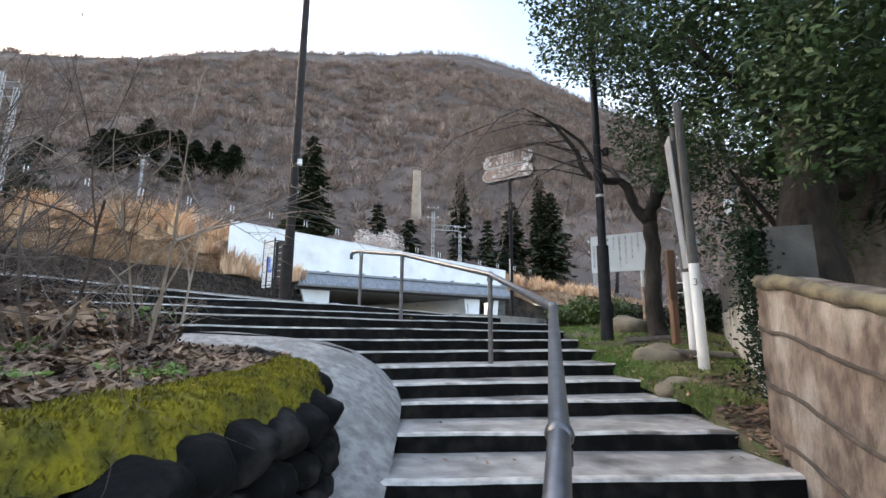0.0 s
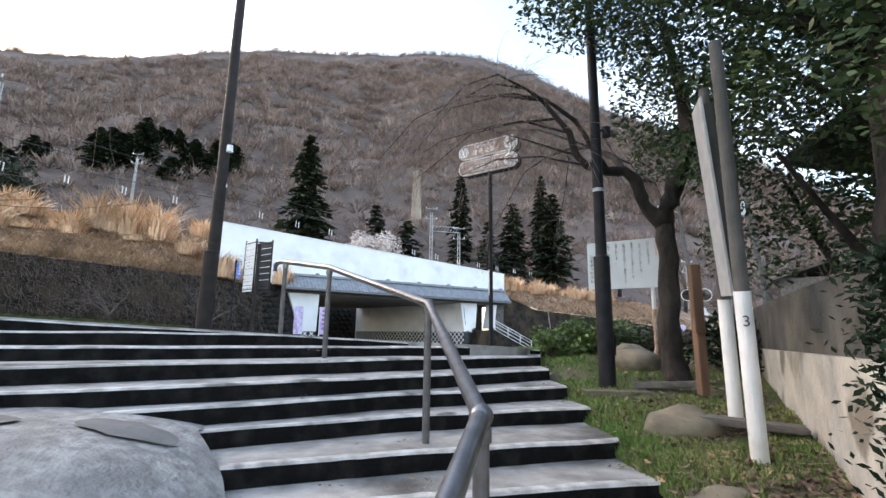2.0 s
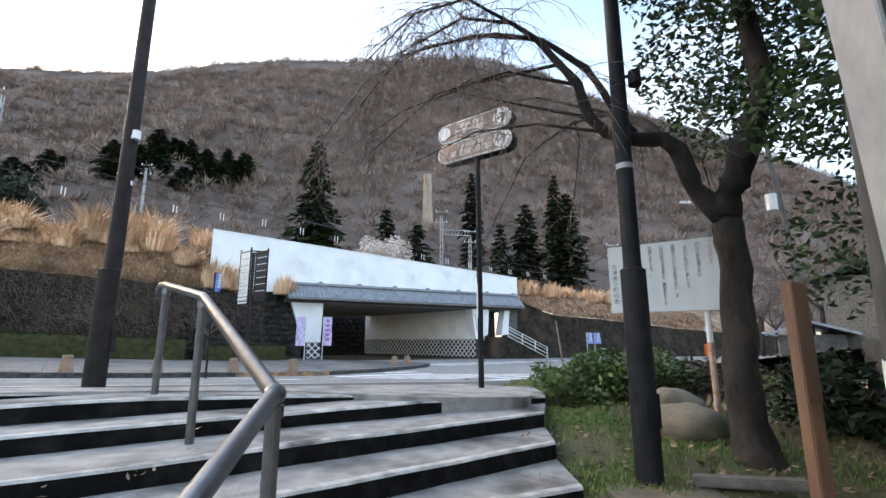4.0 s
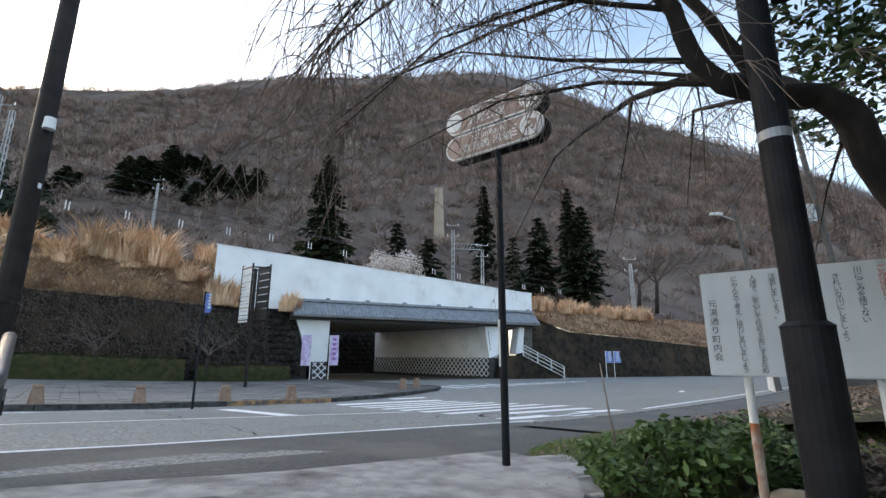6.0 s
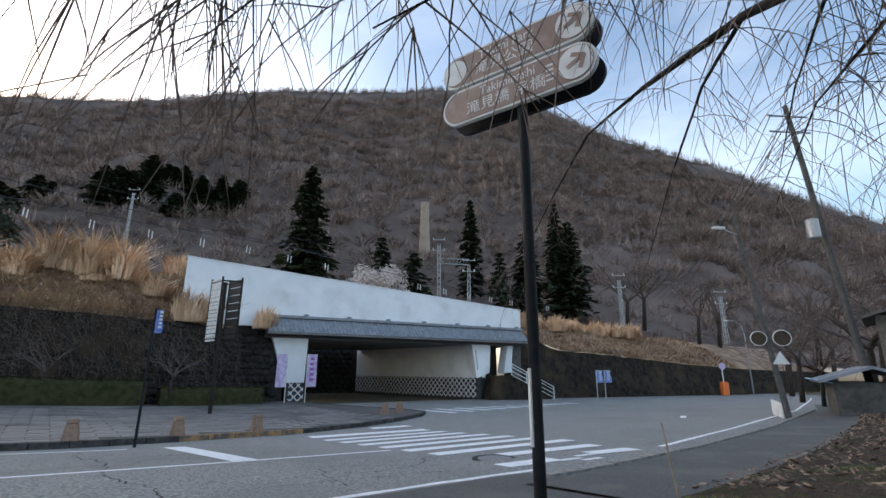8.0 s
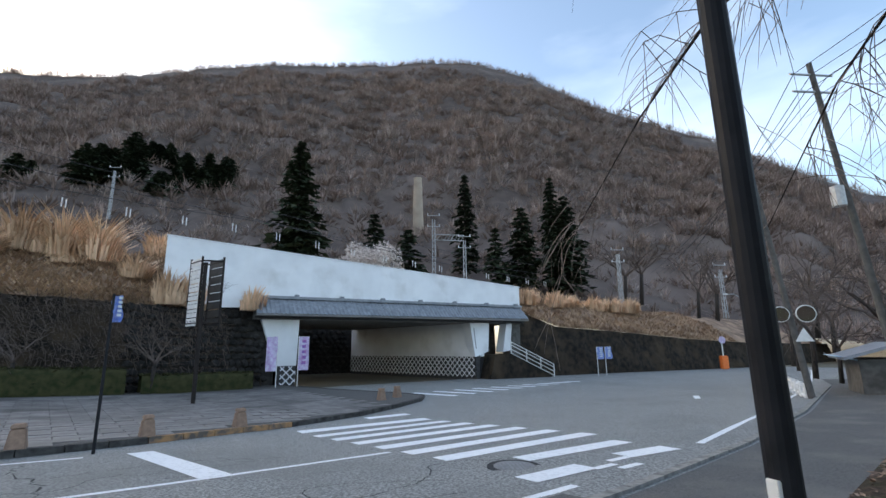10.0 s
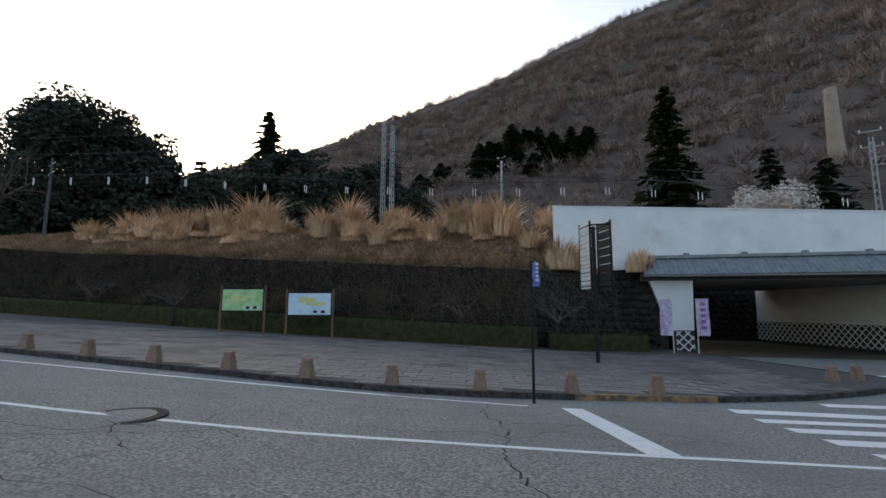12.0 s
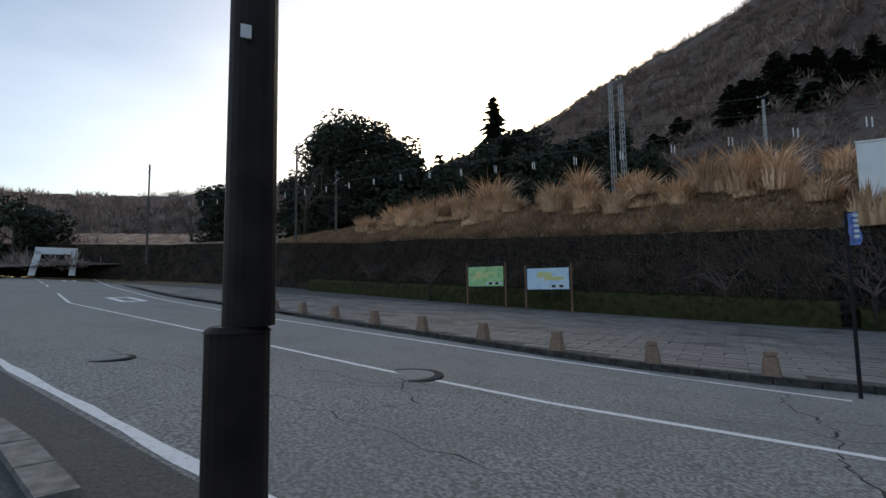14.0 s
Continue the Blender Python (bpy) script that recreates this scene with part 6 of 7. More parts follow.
SUBS = [((2.22, 7.7, 4.5), (1.7, 7.9, 4.72), (1.1, 8.1, 4.6), (0.5, 8.3, 4.1)), ((1.7, 7.75, 5.08), (1.3, 7.8, 5.14), (0.8, 7.95, 4.9), (0.4, 8.1, 4.4)), ((1.6, 7.9, 5.08), (1.0, 8.3, 5.2), (0.4, 8.8, 5.1), (-0.1, 9.2, 4.6)),
        ((2.3, 7.7, 4.22), (1.9, 8.4, 4.7), (1.3, 8.9, 5.1), (0.8, 9.2, 5.1)), ((2.9, 8.6, 4.75), (2.4, 9.4, 5.35), (2.1, 10.0, 5.6), (1.8, 10.4, 5.6)), ((2.85, 9.4, 5.05), (3.3, 10.4, 5.3), (3.6, 11.4, 5.0), (3.7, 12.2, 4.3)),
        ((2.8, 10.4, 5.25), (2.7, 11.2, 5.3), (2.6, 11.9, 5.0), (2.3, 12.5, 4.3)), ((2.66, 7.7, 4.06), (3.0, 8.8, 4.6), (3.6, 9.8, 4.8), (4.1, 10.8, 4.5)), ((1.7, 7.75, 5.08), (1.3, 7.5, 5.08), (0.9, 7.4, 4.85), (0.55, 7.35, 4.4)),
        ((2.08, 7.7, 4.68), (1.5, 8.3, 4.85), (0.8, 8.8, 4.8), (0.1, 9.1, 4.4)), ((2.42, 7.7, 4.1), (2.0, 8.1, 4.35), (1.5, 8.4, 4.4), (0.9, 8.6, 4.15)), ((2.98, 8.1, 4.4), (3.7, 9.0, 4.7), (4.5, 10.0, 4.8), (5.3, 10.9, 4.4)), ((2.9, 8.6, 4.75), (3.6, 9.6, 5.4), (4.3, 10.6, 5.5), (4.9, 11.6, 5.1)), ((3.0, 7.7, 3.97), (3.7, 8.4, 4.2), (4.4, 9.3, 4.2), (5.0, 10.2, 3.8)), ((1.9, 7.72, 4.92), (1.4, 7.8, 4.98), (0.8, 7.85, 4.8), (0.35, 7.9, 4.2))]
tv, tf = [], []
for sub in SUBS:
    limb("bough", list(sub), [0.016, 0.012, 0.007, 0.003], cherry, seg=6)
    for i in range(3):
        a, b = Vector(sub[i]), Vector(sub[i + 1])
        for k in range(18 if sub[0][0] < 2.35 and sub[3][1] < 8.7 else 10):
            p = a.lerp(b, trng.random())
            d = (b - a).normalized()
            side = Vector((trng.gauss(0, 0.8), trng.gauss(0, 0.8), trng.uniform(-0.1, 0.5)))
            q = (d * 0.6 + side).normalized()
            path, rad = [p], [0.004]
            n_seg, L = 6, trng.uniform(0.4, 1.15)
            for m in range(n_seg):
                q = (q + Vector((trng.gauss(0, 0.14), trng.gauss(0, 0.14), -0.24))).normalized()
                path.append(path[-1] + q * L / n_seg)
                rad.append(0.004 * (1 - 0.8 * (m + 1) / n_seg))
            tube(tv, tf, path, rad, 3)
            for m in range(3):
                o = path[trng.randint(1, 4)]
                w = (q + Vector((trng.gauss(0, 0.6), trng.gauss(0, 0.6), trng.gauss(-0.2, 0.4)))).normalized()
                l2 = trng.uniform(0.15, 0.5)
                tube(tv, tf, [o, o + w * l2 * 0.5, o + w * l2 + Vector((0, 0, -0.12 * l2))], [0.0028, 0.0022, 0.001], 3)
twigs = part("twig_spray", raw("twig_spray", tv, tf, SPRAY), SPRAY, cherry, "fine drooping twigs")
tagged(twigs, kind="stuff")

# evergreen crown above, with its own stem behind the wall
camellia = thing("evergreen_tree", "broad evergreen tree with glossy dark leaves over the wall", "tree", (3.9, 5.6, 1.4))
limb("trunk", [(3.5, 5.05, 0.6), (3.45, 5.1, 2.2), (3.6, 5.2, 3.4), (3.85, 5.4, 4.8), (3.9, 5.9, 6.6)], [0.3, 0.25, 0.22, 0.16, 0.07], camellia, seg=12)
for pts in ([(3.6, 5.5, 3.2), (4.0, 6.2, 4.2), (4.4, 7.0, 5.2)], [(3.55, 5.6, 3.6), (2.9, 5.4, 4.3), (2.4, 5.2, 4.8)], [(3.5, 5.9, 4.6), (2.8, 6.4, 5.4), (2.1, 6.7, 6.0)], [(3.65, 5.4, 2.9), (4.3, 5.2, 3.8), (5.0, 5.0, 4.6)], [(3.5, 5.8, 4.4), (3.3, 4.8, 4.9), (3.0, 3.9, 5.2)], [(4.6, 6.6, 1.9), (4.2, 6.5, 2.9), (3.9, 6.6, 3.9)], [(4.8, 6.9, 1.9), (4.6, 7.2, 3.0), (4.9, 7.6, 4.0)]):
    pts = [(pts[0][0] + 0.8, *pts[0][1:]), (pts[1][0] + 0.35, *pts[1][1:]), pts[2]]
    limb("limb", pts, [0.07, 0.045, 0.02], camellia, seg=7)
lv, lf = [], []
for c, size, count in (((2.4, 3.9, 4.0), (0.35, 0.4, 0.4), 350), ((2.9, 4.3, 3.7), (0.6, 0.6, 0.7), 900), ((3.0, 3.4, 4.3), (0.6, 0.6, 0.6), 800), ((2.8, 5.0, 5.6), (0.8, 0.8, 0.5), 900), ((2.0, 6.7, 6.0), (0.7, 0.7, 0.5), 700), ((2.7, 6.9, 5.9), (0.8, 0.8, 0.6), 900), ((1.6, 6.2, 6.4), (0.7, 0.7, 0.5), 600), ((3.3, 7.2, 5.6), (0.8, 0.8, 0.6), 900), ((3.6, 7.9, 5.0), (0.6, 0.6, 0.5), 600), ((3.9, 8.3, 4.6), (0.45, 0.5, 0.35), 350), ((4.3, 7.4, 4.6), (0.7, 0.7, 0.6), 600), ((4.8, 7.0, 3.9), (0.7, 0.7, 0.6), 600),
                       ((2.4, 5.6, 5.4), (0.7, 0.7, 0.45), 650), ((3.0, 5.3, 4.9), (0.6, 0.6, 0.45), 600), ((3.4, 4.8, 4.6), (0.7, 0.7, 0.5), 700), ((2.8, 4.4, 5.2), (0.7, 0.7, 0.5), 650), ((3.2, 3.6, 4.7), (0.7, 0.7, 0.5), 650), ((3.9, 4.6, 3.8), (0.6, 0.6, 0.5), 500), ((4.3, 5.2, 4.4), (0.8, 0.8, 0.6), 700), ((3.7, 6.2, 4.4), (0.6, 0.6, 0.5), 500),
                       ((3.4, 6.6, 5.2), (0.8, 0.8, 0.5), 700), ((5.2, 6.0, 4.6), (0.9, 0.9, 0.8), 700), ((5.4, 7.2, 5.2), (0.9, 0.9, 0.8), 600), ((4.2, 3.9, 4.0), (0.7, 0.7, 0.7), 600), ((3.5, 3.2, 3.6), (0.45, 0.45, 0.4), 350), ((2.5, 7.7, 6.4), (0.8, 0.8, 0.5), 600), ((1.5, 5.5, 6.3), (0.6, 0.6, 0.4), 450), ((4.8, 5.2, 5.2), (1.0, 0.9, 0.7), 1000), ((4.6, 6.2, 5.4), (0.9, 0.9, 0.7), 900), ((5.2, 6.6, 3.6), (0.8, 0.8, 0.8), 800), ((4.4, 7.6, 3.2), (0.5, 0.5, 0.5), 300), ((3.0, 6.0, 4.2), (0.35, 0.35, 0.3), 220), ((3.5, 7.0, 4.0), (0.4, 0.35, 0.35), 260)):
    leaf_cloud(lv, lf, c, tuple(1.2 * q for q in size), int(count * (2.3 if c[1] < 4.7 else 3.0)), 0.041, trng)
crown = part("crown", raw("crown", lv, lf, LEAF), LEAF, camellia, "dense glossy leaves")

cedar = thing("cedar", "dark feathery cedar beside the garden wall", "tree", (3.3, 2.6, 0.2))
limb("trunk", [(3.4, 2.6, -0.2), (3.4, 2.65, 2.5), (3.3, 2.7, 5.5)], [0.2, 0.17, 0.1], cedar)
lv, lf = [], []
for i in range(44):
    a = trng.uniform(0, math.tau)
    z0 = trng.uniform(2.2, 5.5)
    r1 = trng.uniform(0.8, 1.5)
    pts = [Vector((3.4, 2.65, z0)), Vector((3.4 + math.cos(a) * r1 * 0.6, 2.65 + math.sin(a) * r1 * 0.6, z0 + 0.05)), Vector((3.4 + math.cos(a) * r1, 2.65 + math.sin(a) * r1, z0 - 0.25))]
    limb("limb", pts, [0.03, 0.02, 0.006], cedar, seg=5)
    for k in range(420):
        t = trng.random() ** 0.6
        p = pts[0].lerp(pts[1], t * 2) if t < 0.5 else pts[1].lerp(pts[2], t * 2 - 1)
        p = p + Vector((trng.gauss(0, 0.1), trng.gauss(0, 0.1), trng.gauss(-0.06, 0.06)))
        d = Vector((math.cos(a) + trng.gauss(0, 0.6), math.sin(a) + trng.gauss(0, 0.6), -0.4 + trng.gauss(0, 0.3))).normalized()
        s2 = d.cross(Vector((0, 0, 1))).normalized() * 0.019
        i0 = len(lv)
        l = trng.uniform(0.08, 0.2)
        lv.extend((tuple(p - s2), tuple(p + s2), tuple(p + d * l)))
        lf.append((i0, i0 + 1, i0 + 2))
part("crown", raw("crown", lv, lf, LEAF_DARK), LEAF_DARK, cedar, "feathery dark needles")

# ivy where the two walls meet
iv, jf = [], []
for i in range(3000):
    q = trng.random()
    x, y, z = 1.97 + 0.2 * q * trng.random() + trng.gauss(0, 0.04), 4.08 + 0.35 * q * trng.random(), 2.4 - 1.15 * trng.random() ** 1.4
    leaf_cloud(iv, jf, (x - 0.06, y - 0.02, z), (0.05, 0.05, 0.05), 1, 0.022, trng, 0.5)
solo("ivy", raw("ivy", iv, jf, LEAF_DARK), LEAF_DARK, "dark ivy hanging over the joint of the walls", "ivy", kind="stuff")

# shrubs and small plants on the bank


def bush(name, at, size, count, leaf, mat, label, stems=12, seed=1):
    rng = random.Random(seed)
    t = thing(name, label, "shrub", at)
    for k in range(stems):
        a = rng.uniform(0, math.tau)
        e = (at[0] + math.cos(a) * size[0] * 0.7, at[1] + math.sin(a) * size[1] * 0.7, at[2] + size[2] * rng.uniform(0.8, 1.5))
        pipe("stem", [at, Vector(at).lerp(Vector(e), 0.5) + Vector((0, 0, 0.05)), e], [0.012, 0.008, 0.003], TWIG, t, seg=4)
    v, f = [], []
    for k in range(11):
        c = (at[0] + rng.uniform(-0.6, 0.6) * size[0], at[1] + rng.uniform(-0.6, 0.6) * size[1], at[2] + size[2] * rng.uniform(0.45, 1.35))
        leaf_cloud(v, f, c, tuple(0.5 * q for q in size), count // 11, leaf, rng)
    part("foliage", raw("foliage", v, f, mat), mat, t)


bush("shrub", (3.1, 9.6, 1.7), (0.55, 0.5, 0.4), 2600, 0.045, LEAF_YELLOW, "round yellowish green shrub beside the landing", seed=2)
bush("shrub", (2.5, 9.35, 1.72), (0.3, 0.3, 0.3), 1000, 0.04, LEAF_YELLOW, "small green shrub at the edge of the landing", seed=3)
bush("shrub", (3.6, 9.6, 1.75), (0.5, 0.5, 0.36), 2600, 0.034, LEAF_YELLOW, "bushy green shrub under the notice board", seed=4)
wrng = random.Random(9)
for k in range(14):
    tx, ty = wrng.uniform(3.0, 5.6), wrng.uniform(8.6, 11.2)
    tuft("dry_tuft", (tx, ty, bank_z(tx, ty) if ty < 9.6 else 1.72), wrng.uniform(0.2, 0.45), wrng.uniform(0.35, 0.7), 90, wrng, DRYGRASS, "withered straw-coloured grass tuft on the bank", "grass tuft", "dry tufts on the bank", 0.6, 0.006)
bush("shrub", (4.3, 7.9, 1.7), (0.7, 0.6, 0.4), 1500, 0.05, LEAF_DARK, "dark undergrowth behind the tree", seed=5)
bush("shrub", (4.3, 9.4, 1.75), (0.6, 0.6, 0.35), 1300, 0.045, TWIG, "brown withered shrub on the bank", seed=6)
iris = thing("iris_plant", "clump of sword-shaped green leaves by the landing", "plant", (3.24, 10.35, 1.7))
for k in range(24):
    a = trng.uniform(0, math.tau)
    h = trng.uniform(0.35, 0.6)
    o = Vector((3.24 + trng.uniform(-0.12, 0.12), 10.35 + trng.uniform(-0.12, 0.12), 1.62))
    out = Vector((math.cos(a), math.sin(a), 0))
    sd = Vector((-out.y, out.x, 0)) * 0.022
    m, e = o + out * 0.1 + Vector((0, 0, h * 0.65)), o + out * trng.uniform(0.2, 0.4) + Vector((0, 0, h))
    part("blade", raw("blade", [tuple(o - sd), tuple(o + sd), tuple(m + sd), tuple(m - sd), tuple(e)], [(0, 1, 2, 3), (3, 2, 4)], LEAF_YELLOW), LEAF_YELLOW, iris)
pipe_stick = thing("bare_stick", "thin bare stick standing in the bank", "stick", (3.2, 11.0, 1.6))
pipe("stick", [(3.2, 11.0, 1.5), (3.1, 11.05, 2.2), (3.05, 11.1, 2.75)], [0.016, 0.012, 0.006], TWIG_PALE, pipe_stick)

# grass and fallen leaves
gv, gf, hv, hf = [], [], [], []
for i in range(90000):
    x, y, z = bank_fn(trng.random() ** 1.5, trng.uniform(0.08, 0.95))
    if nz(x, y, 0, 1.3) + trng.gauss(0, 0.2) < -0.12:
        continue
    h = trng.uniform(0.015, 0.055)
    a = trng.uniform(0, math.tau)
    s2 = Vector((-math.sin(a), math.cos(a), 0)) * 0.006
    e = Vector((x, y, z)) + Vector((math.cos(a) * h * 0.7, math.sin(a) * h * 0.7, h))
    i0 = len(gv)
    gv.extend(((x - s2.x, y - s2.y, z - 0.01), (x + s2.x, y + s2.y, z - 0.01), tuple(e)))
    gf.append((i0, i0 + 1, i0 + 2))
solo("grass", raw("grass", gv, gf, GRASS), GRASS, "short winter grass on the bank beside the steps", "grass", kind="stuff")


def fallen(x, y, z, size):
    a = trng.uniform(0, math.tau)
    d, s2 = Vector((math.cos(a), math.sin(a), trng.gauss(0, 0.25))) * size, Vector((-math.sin(a), math.cos(a), trng.gauss(0, 0.3))) * size * 0.45
    c = Vector((x, y, z + 0.012))
    i0 = len(hv)
    hv.extend((tuple(c - d), tuple(c + s2 - d * 0.1), tuple(c + d + Vector((0, 0, size * 0.3))), tuple(c - s2 - d * 0.1)))
    hf.append((i0, i0 + 1, i0 + 2, i0 + 3))


for i in range(26000):
    y = trng.uniform(0.8, 4.7)
    x = lerp(WALLX, y) - 0.3 - 3.6 * trng.random() ** 1.2
    fallen(x, y, bed_z(x, y) + 0.02, trng.uniform(0.02, 0.06))
for i in range(5000):
    x, y, z = bank_fn(trng.random(), trng.uniform(0.0, 0.3) if i % 2 else trng.uniform(0.3, 0.98))
    fallen(x, y, z, trng.uniform(0.02, 0.045))
for i in range(2600):
    s = trng.uniform(3, 22)
    k = lerp([(3.4, -5.2), (9, -5.15), (16, -4.55), (30, -2.5)], s)
    x, y = xy(s, k - 2 - 3.5 * trng.random() ** 1.3)
    n = sn(x, y)[1]
    fallen(x, y, road_z(x, y) + 0.12 + 0.14 * (k - 2 - n) + 0.05, trng.uniform(0.03, 0.07))
for k in range(-1, 9):
    for i in range(14):
        q = nose_point(k, trng.choice((0.47, 0.3, 0.97, 0.95)) + trng.uniform(-0.04, 0.02))
        fallen(max(q.x, -0.5) + trng.uniform(-0.02, 0.2), q.y + trng.uniform(0.25, 0.45), step_level(k), trng.uniform(0.012, 0.028))
solo("fallen_leaves", raw("fallen_leaves", hv, hf, LITTER), LITTER, "scattered curled brown fallen leaves", "fallen leaves", kind="stuff")

# withered shrubs in the planting bed


def dead_shrub(at, height, stems, seed, label, mat=TWIG_PALE, spread=0.5, thick=0.011):
    rng = random.Random(seed)
    t = thing("withered_shrub", label, "shrub", at)
    for k in range(stems):
        v, f = [], []
        a = rng.uniform(0, math.tau)
        branch(v, f, (at[0] + rng.uniform(-0.15, 0.15), at[1] + rng.uniform(-0.15, 0.15), at[2] - 0.03), (math.cos(a) * spread, math.sin(a) * spread, 1), height * rng.uniform(0.35, 0.55), thick, rng, 3, None, -0.02, 3, 4, 0.3, 0.7)
        part("stem", raw("stem", v, f, mat), mat, t)


dead_shrub((-2.05, 3.95, 1.5), 2.6, 4, 1, "leafless shrub of thin pale upright stems", TWIG_PALE, 0.45)
dead_shrub((-2.35, 3.6, 1.5), 2.9, 4, 2, "leafless shrub with crossing grey stems", TWIG, 0.5)
dead_shrub((-3.1, 3.4, 1.6), 2.5, 14, 3, "dense brown tangle of withered shrub", TWIG, 0.55)
dead_shrub((-3.5, 3.9, 1.62), 2.6, 14, 4, "dense brown tangle of withered shrub", TWIG_PALE, 0.55)
dead_shrub((-2.7, 3.0, 1.55), 1.7, 12, 5, "low brown tangle of withered shrub", TWIG, 0.7)
dead_shrub((-2.2, 4.4, 1.55), 0.9, 7, 6, "low pale dead stalks leaning over the ramp", TWIG_PALE, 0.8, 0.007)
bush("low_shrub", (-2.6, 3.95, 1.55), (0.55, 0.35, 0.16), 700, 0.035, LITTER, "low russet shrub with dry leaves", 6, 7)
bush("low_shrub", (-2.3, 4.15, 1.58), (0.3, 0.25, 0.14), 260, 0.022, LEAF_YELLOW, "low shrub with a few yellow-green leaves", 6, 8)
bush("low_shrub", (-3.4, 3.6, 1.6), (0.5, 0.4, 0.3), 500, 0.04, LITTER, "low shrub with dry leaves", 6, 9)
dead_shrub((-2.55, 4.2, 1.55), 1.0, 16, 11, "low tangle of leafless brown stems over the litter", TWIG, 0.9, 0.007)
dead_shrub((-3.3, 4.3, 1.6), 2.0, 18, 12, "dense brown tangle of withered shrub", TWIG, 0.7)
dead_shrub((-3.9, 3.5, 1.65), 2.4, 18, 13, "dense brown tangle of withered shrub", TWIG_PALE, 0.6)
bush("low_shrub", (-3.0, 4.1, 1.58), (0.6, 0.35, 0.2), 1500, 0.03, DRYLEAF, "low dark russet shrub with withered leaves", 10, 14)
bush("low_shrub", (-2.35, 4.05, 1.52), (0.5, 0.25, 0.16), 1300, 0.028, DRYLEAF, "low dark russet shrub with withered leaves", 10, 15)
bush("low_shrub", (-3.7, 3.9, 1.65), (0.6, 0.5, 0.7), 1600, 0.035, DRYLEAF, "tall withered shrub with a few dry leaves", 14, 16)
bush("ground_plant", (-1.75, 3.4, 1.42), (0.28, 0.2, 0.05), 260, 0.018, LEAF_YELLOW, "small green ground plants among dead leaves", 3, 10)

# ---- railway masts, wires, chimney ----


def mast(x, y, z0, z1, label, r=0.22, arms=True):
    t = thing("catenary_mast", label, "mast", (x, y, z0))
    for dx in (-0.75, 0.75) if arms else (0,):
        for lx, ly in ((-r, -r), (r, -r), (r, r), (-r, r)):
            cyl(bm := bmesh.new(), (x + dx + lx, y + ly, z0 - 0.5), (x + dx + lx * 0.7, y + ly * 0.7, z1 - (0 if dx < 0 else 1.6)), 0.045, seg=5)
            part("leg", bm, GALV, t)
        n_b = int((z1 - z0) / 0.8)
        bm = bmesh.new()
        for k in range(n_b):
            za = z0 + 0.8 * k
            for s1, s2, s3, s4 in ((-r, -r, r, -r), (r, -r, r, r), (r, r, -r, r), (-r, r, -r, -r)):
                if za + 0.8 < z1 - (0 if dx < 0 else 1.6):
                    cyl(bm, (x + dx + s1, y + s2, za), (x + dx + s3, y + s4, za + 0.8), 0.025, seg=4)
        part("bracing", bm, GALV, t, "zigzag bracing")
    for k in range(2):
        cyl(bm := bmesh.new(), (x - 0.9, y, z1 - 1.0 - 1.6 * k), (x + 0.9, y, z1 - 1.0 - 1.6 * k), 0.05, seg=6)
        arm = part("cross_arm", bm, GALV, t)
        for q in (-0.8, 0.8):
            cyl(bm := bmesh.new(), (x + q, y, z1 - 1.0 - 1.6 * k), (x + q, y, z1 - 0.7 - 1.6 * k), 0.06, seg=6)
            part("insulator", bm, WIRE_LIT, arm, "white insulator")
    return t


mast(-39, 48.2, 10.5, 27.2, "tall pair of grey lattice railway masts on the embankment", 0.2)
mast(5.8, 71.4, 11, 22.4, "grey lattice railway mast behind the bridge", 0.22, False)
mast(10.0, 70.9, 11, 19.3, "grey railway mast behind the bridge", 0.2, False)
mast(29.5, 66, 8.5, 16.5, "grey railway mast with arms beyond the dry grass", 0.2, False)
mast(43.5, 66, 7, 14.5, "grey railway mast with arms beyond the dry grass", 0.2, False)
mast(-44, 83, 24, 33, "small mast with transformer on the hillside", 0.15, False)
gantry = thing("gantry_beam", "grey lattice beam between two railway masts", "gantry", (7.9, 71.2, 18))
for z in (17.9, 18.7):
    pipe("chord", [(5.8, 71.4, z), (10.0, 70.9, z - 0.25)], 0.06, GALV, gantry, seg=5)
bm = bmesh.new()
for k in range(9):
    a, b = k / 9, (k + 1) / 9
    cyl(bm, (5.8 + 4.2 * a, 71.4 - 0.5 * a, 17.9 - 0.25 * a), (5.8 + 4.2 * b, 71.4 - 0.5 * b, 18.7 - 0.25 * b), 0.035, seg=4)
part("bracing", bm, GALV, gantry, "zigzag bracing")


def wire(name, pts, r, label, sag=0.0, drops=0, drop=0.0):
    t = thing(name, label, "cable", pts[0])
    fine = []
    for a, b in zip(pts, pts[1:]):
        for k in range(10):
            q = k / 10
            fine.append(Vector(a).lerp(Vector(b), q) - Vector((0, 0, sag * 4 * q * (1 - q))))
    fine.append(Vector(pts[-1]))
    pipe("cable", fine, r, WIRE, t, seg=4)
    for k in range(drops):
        p = Vector(pts[0]).lerp(Vector(pts[-1]), (k + 0.5) / drops)
        q = (k + 0.5) / drops * (len(pts) - 1) % 1
        p.z -= sag * 4 * q * (1 - q) + 0.1
        for off in (0.0, 0.28):
            cyl(bm := bmesh.new(), (p.x + off, p.y, p.z - off * 0.4), (p.x + off, p.y, p.z - drop - off * 0.4), 0.042, seg=6)
            part("insulator", bm, WIRE_LIT, t, "white hanging insulator")


def rail_pt(s, n, z):
    return (*xy(s, n), z)


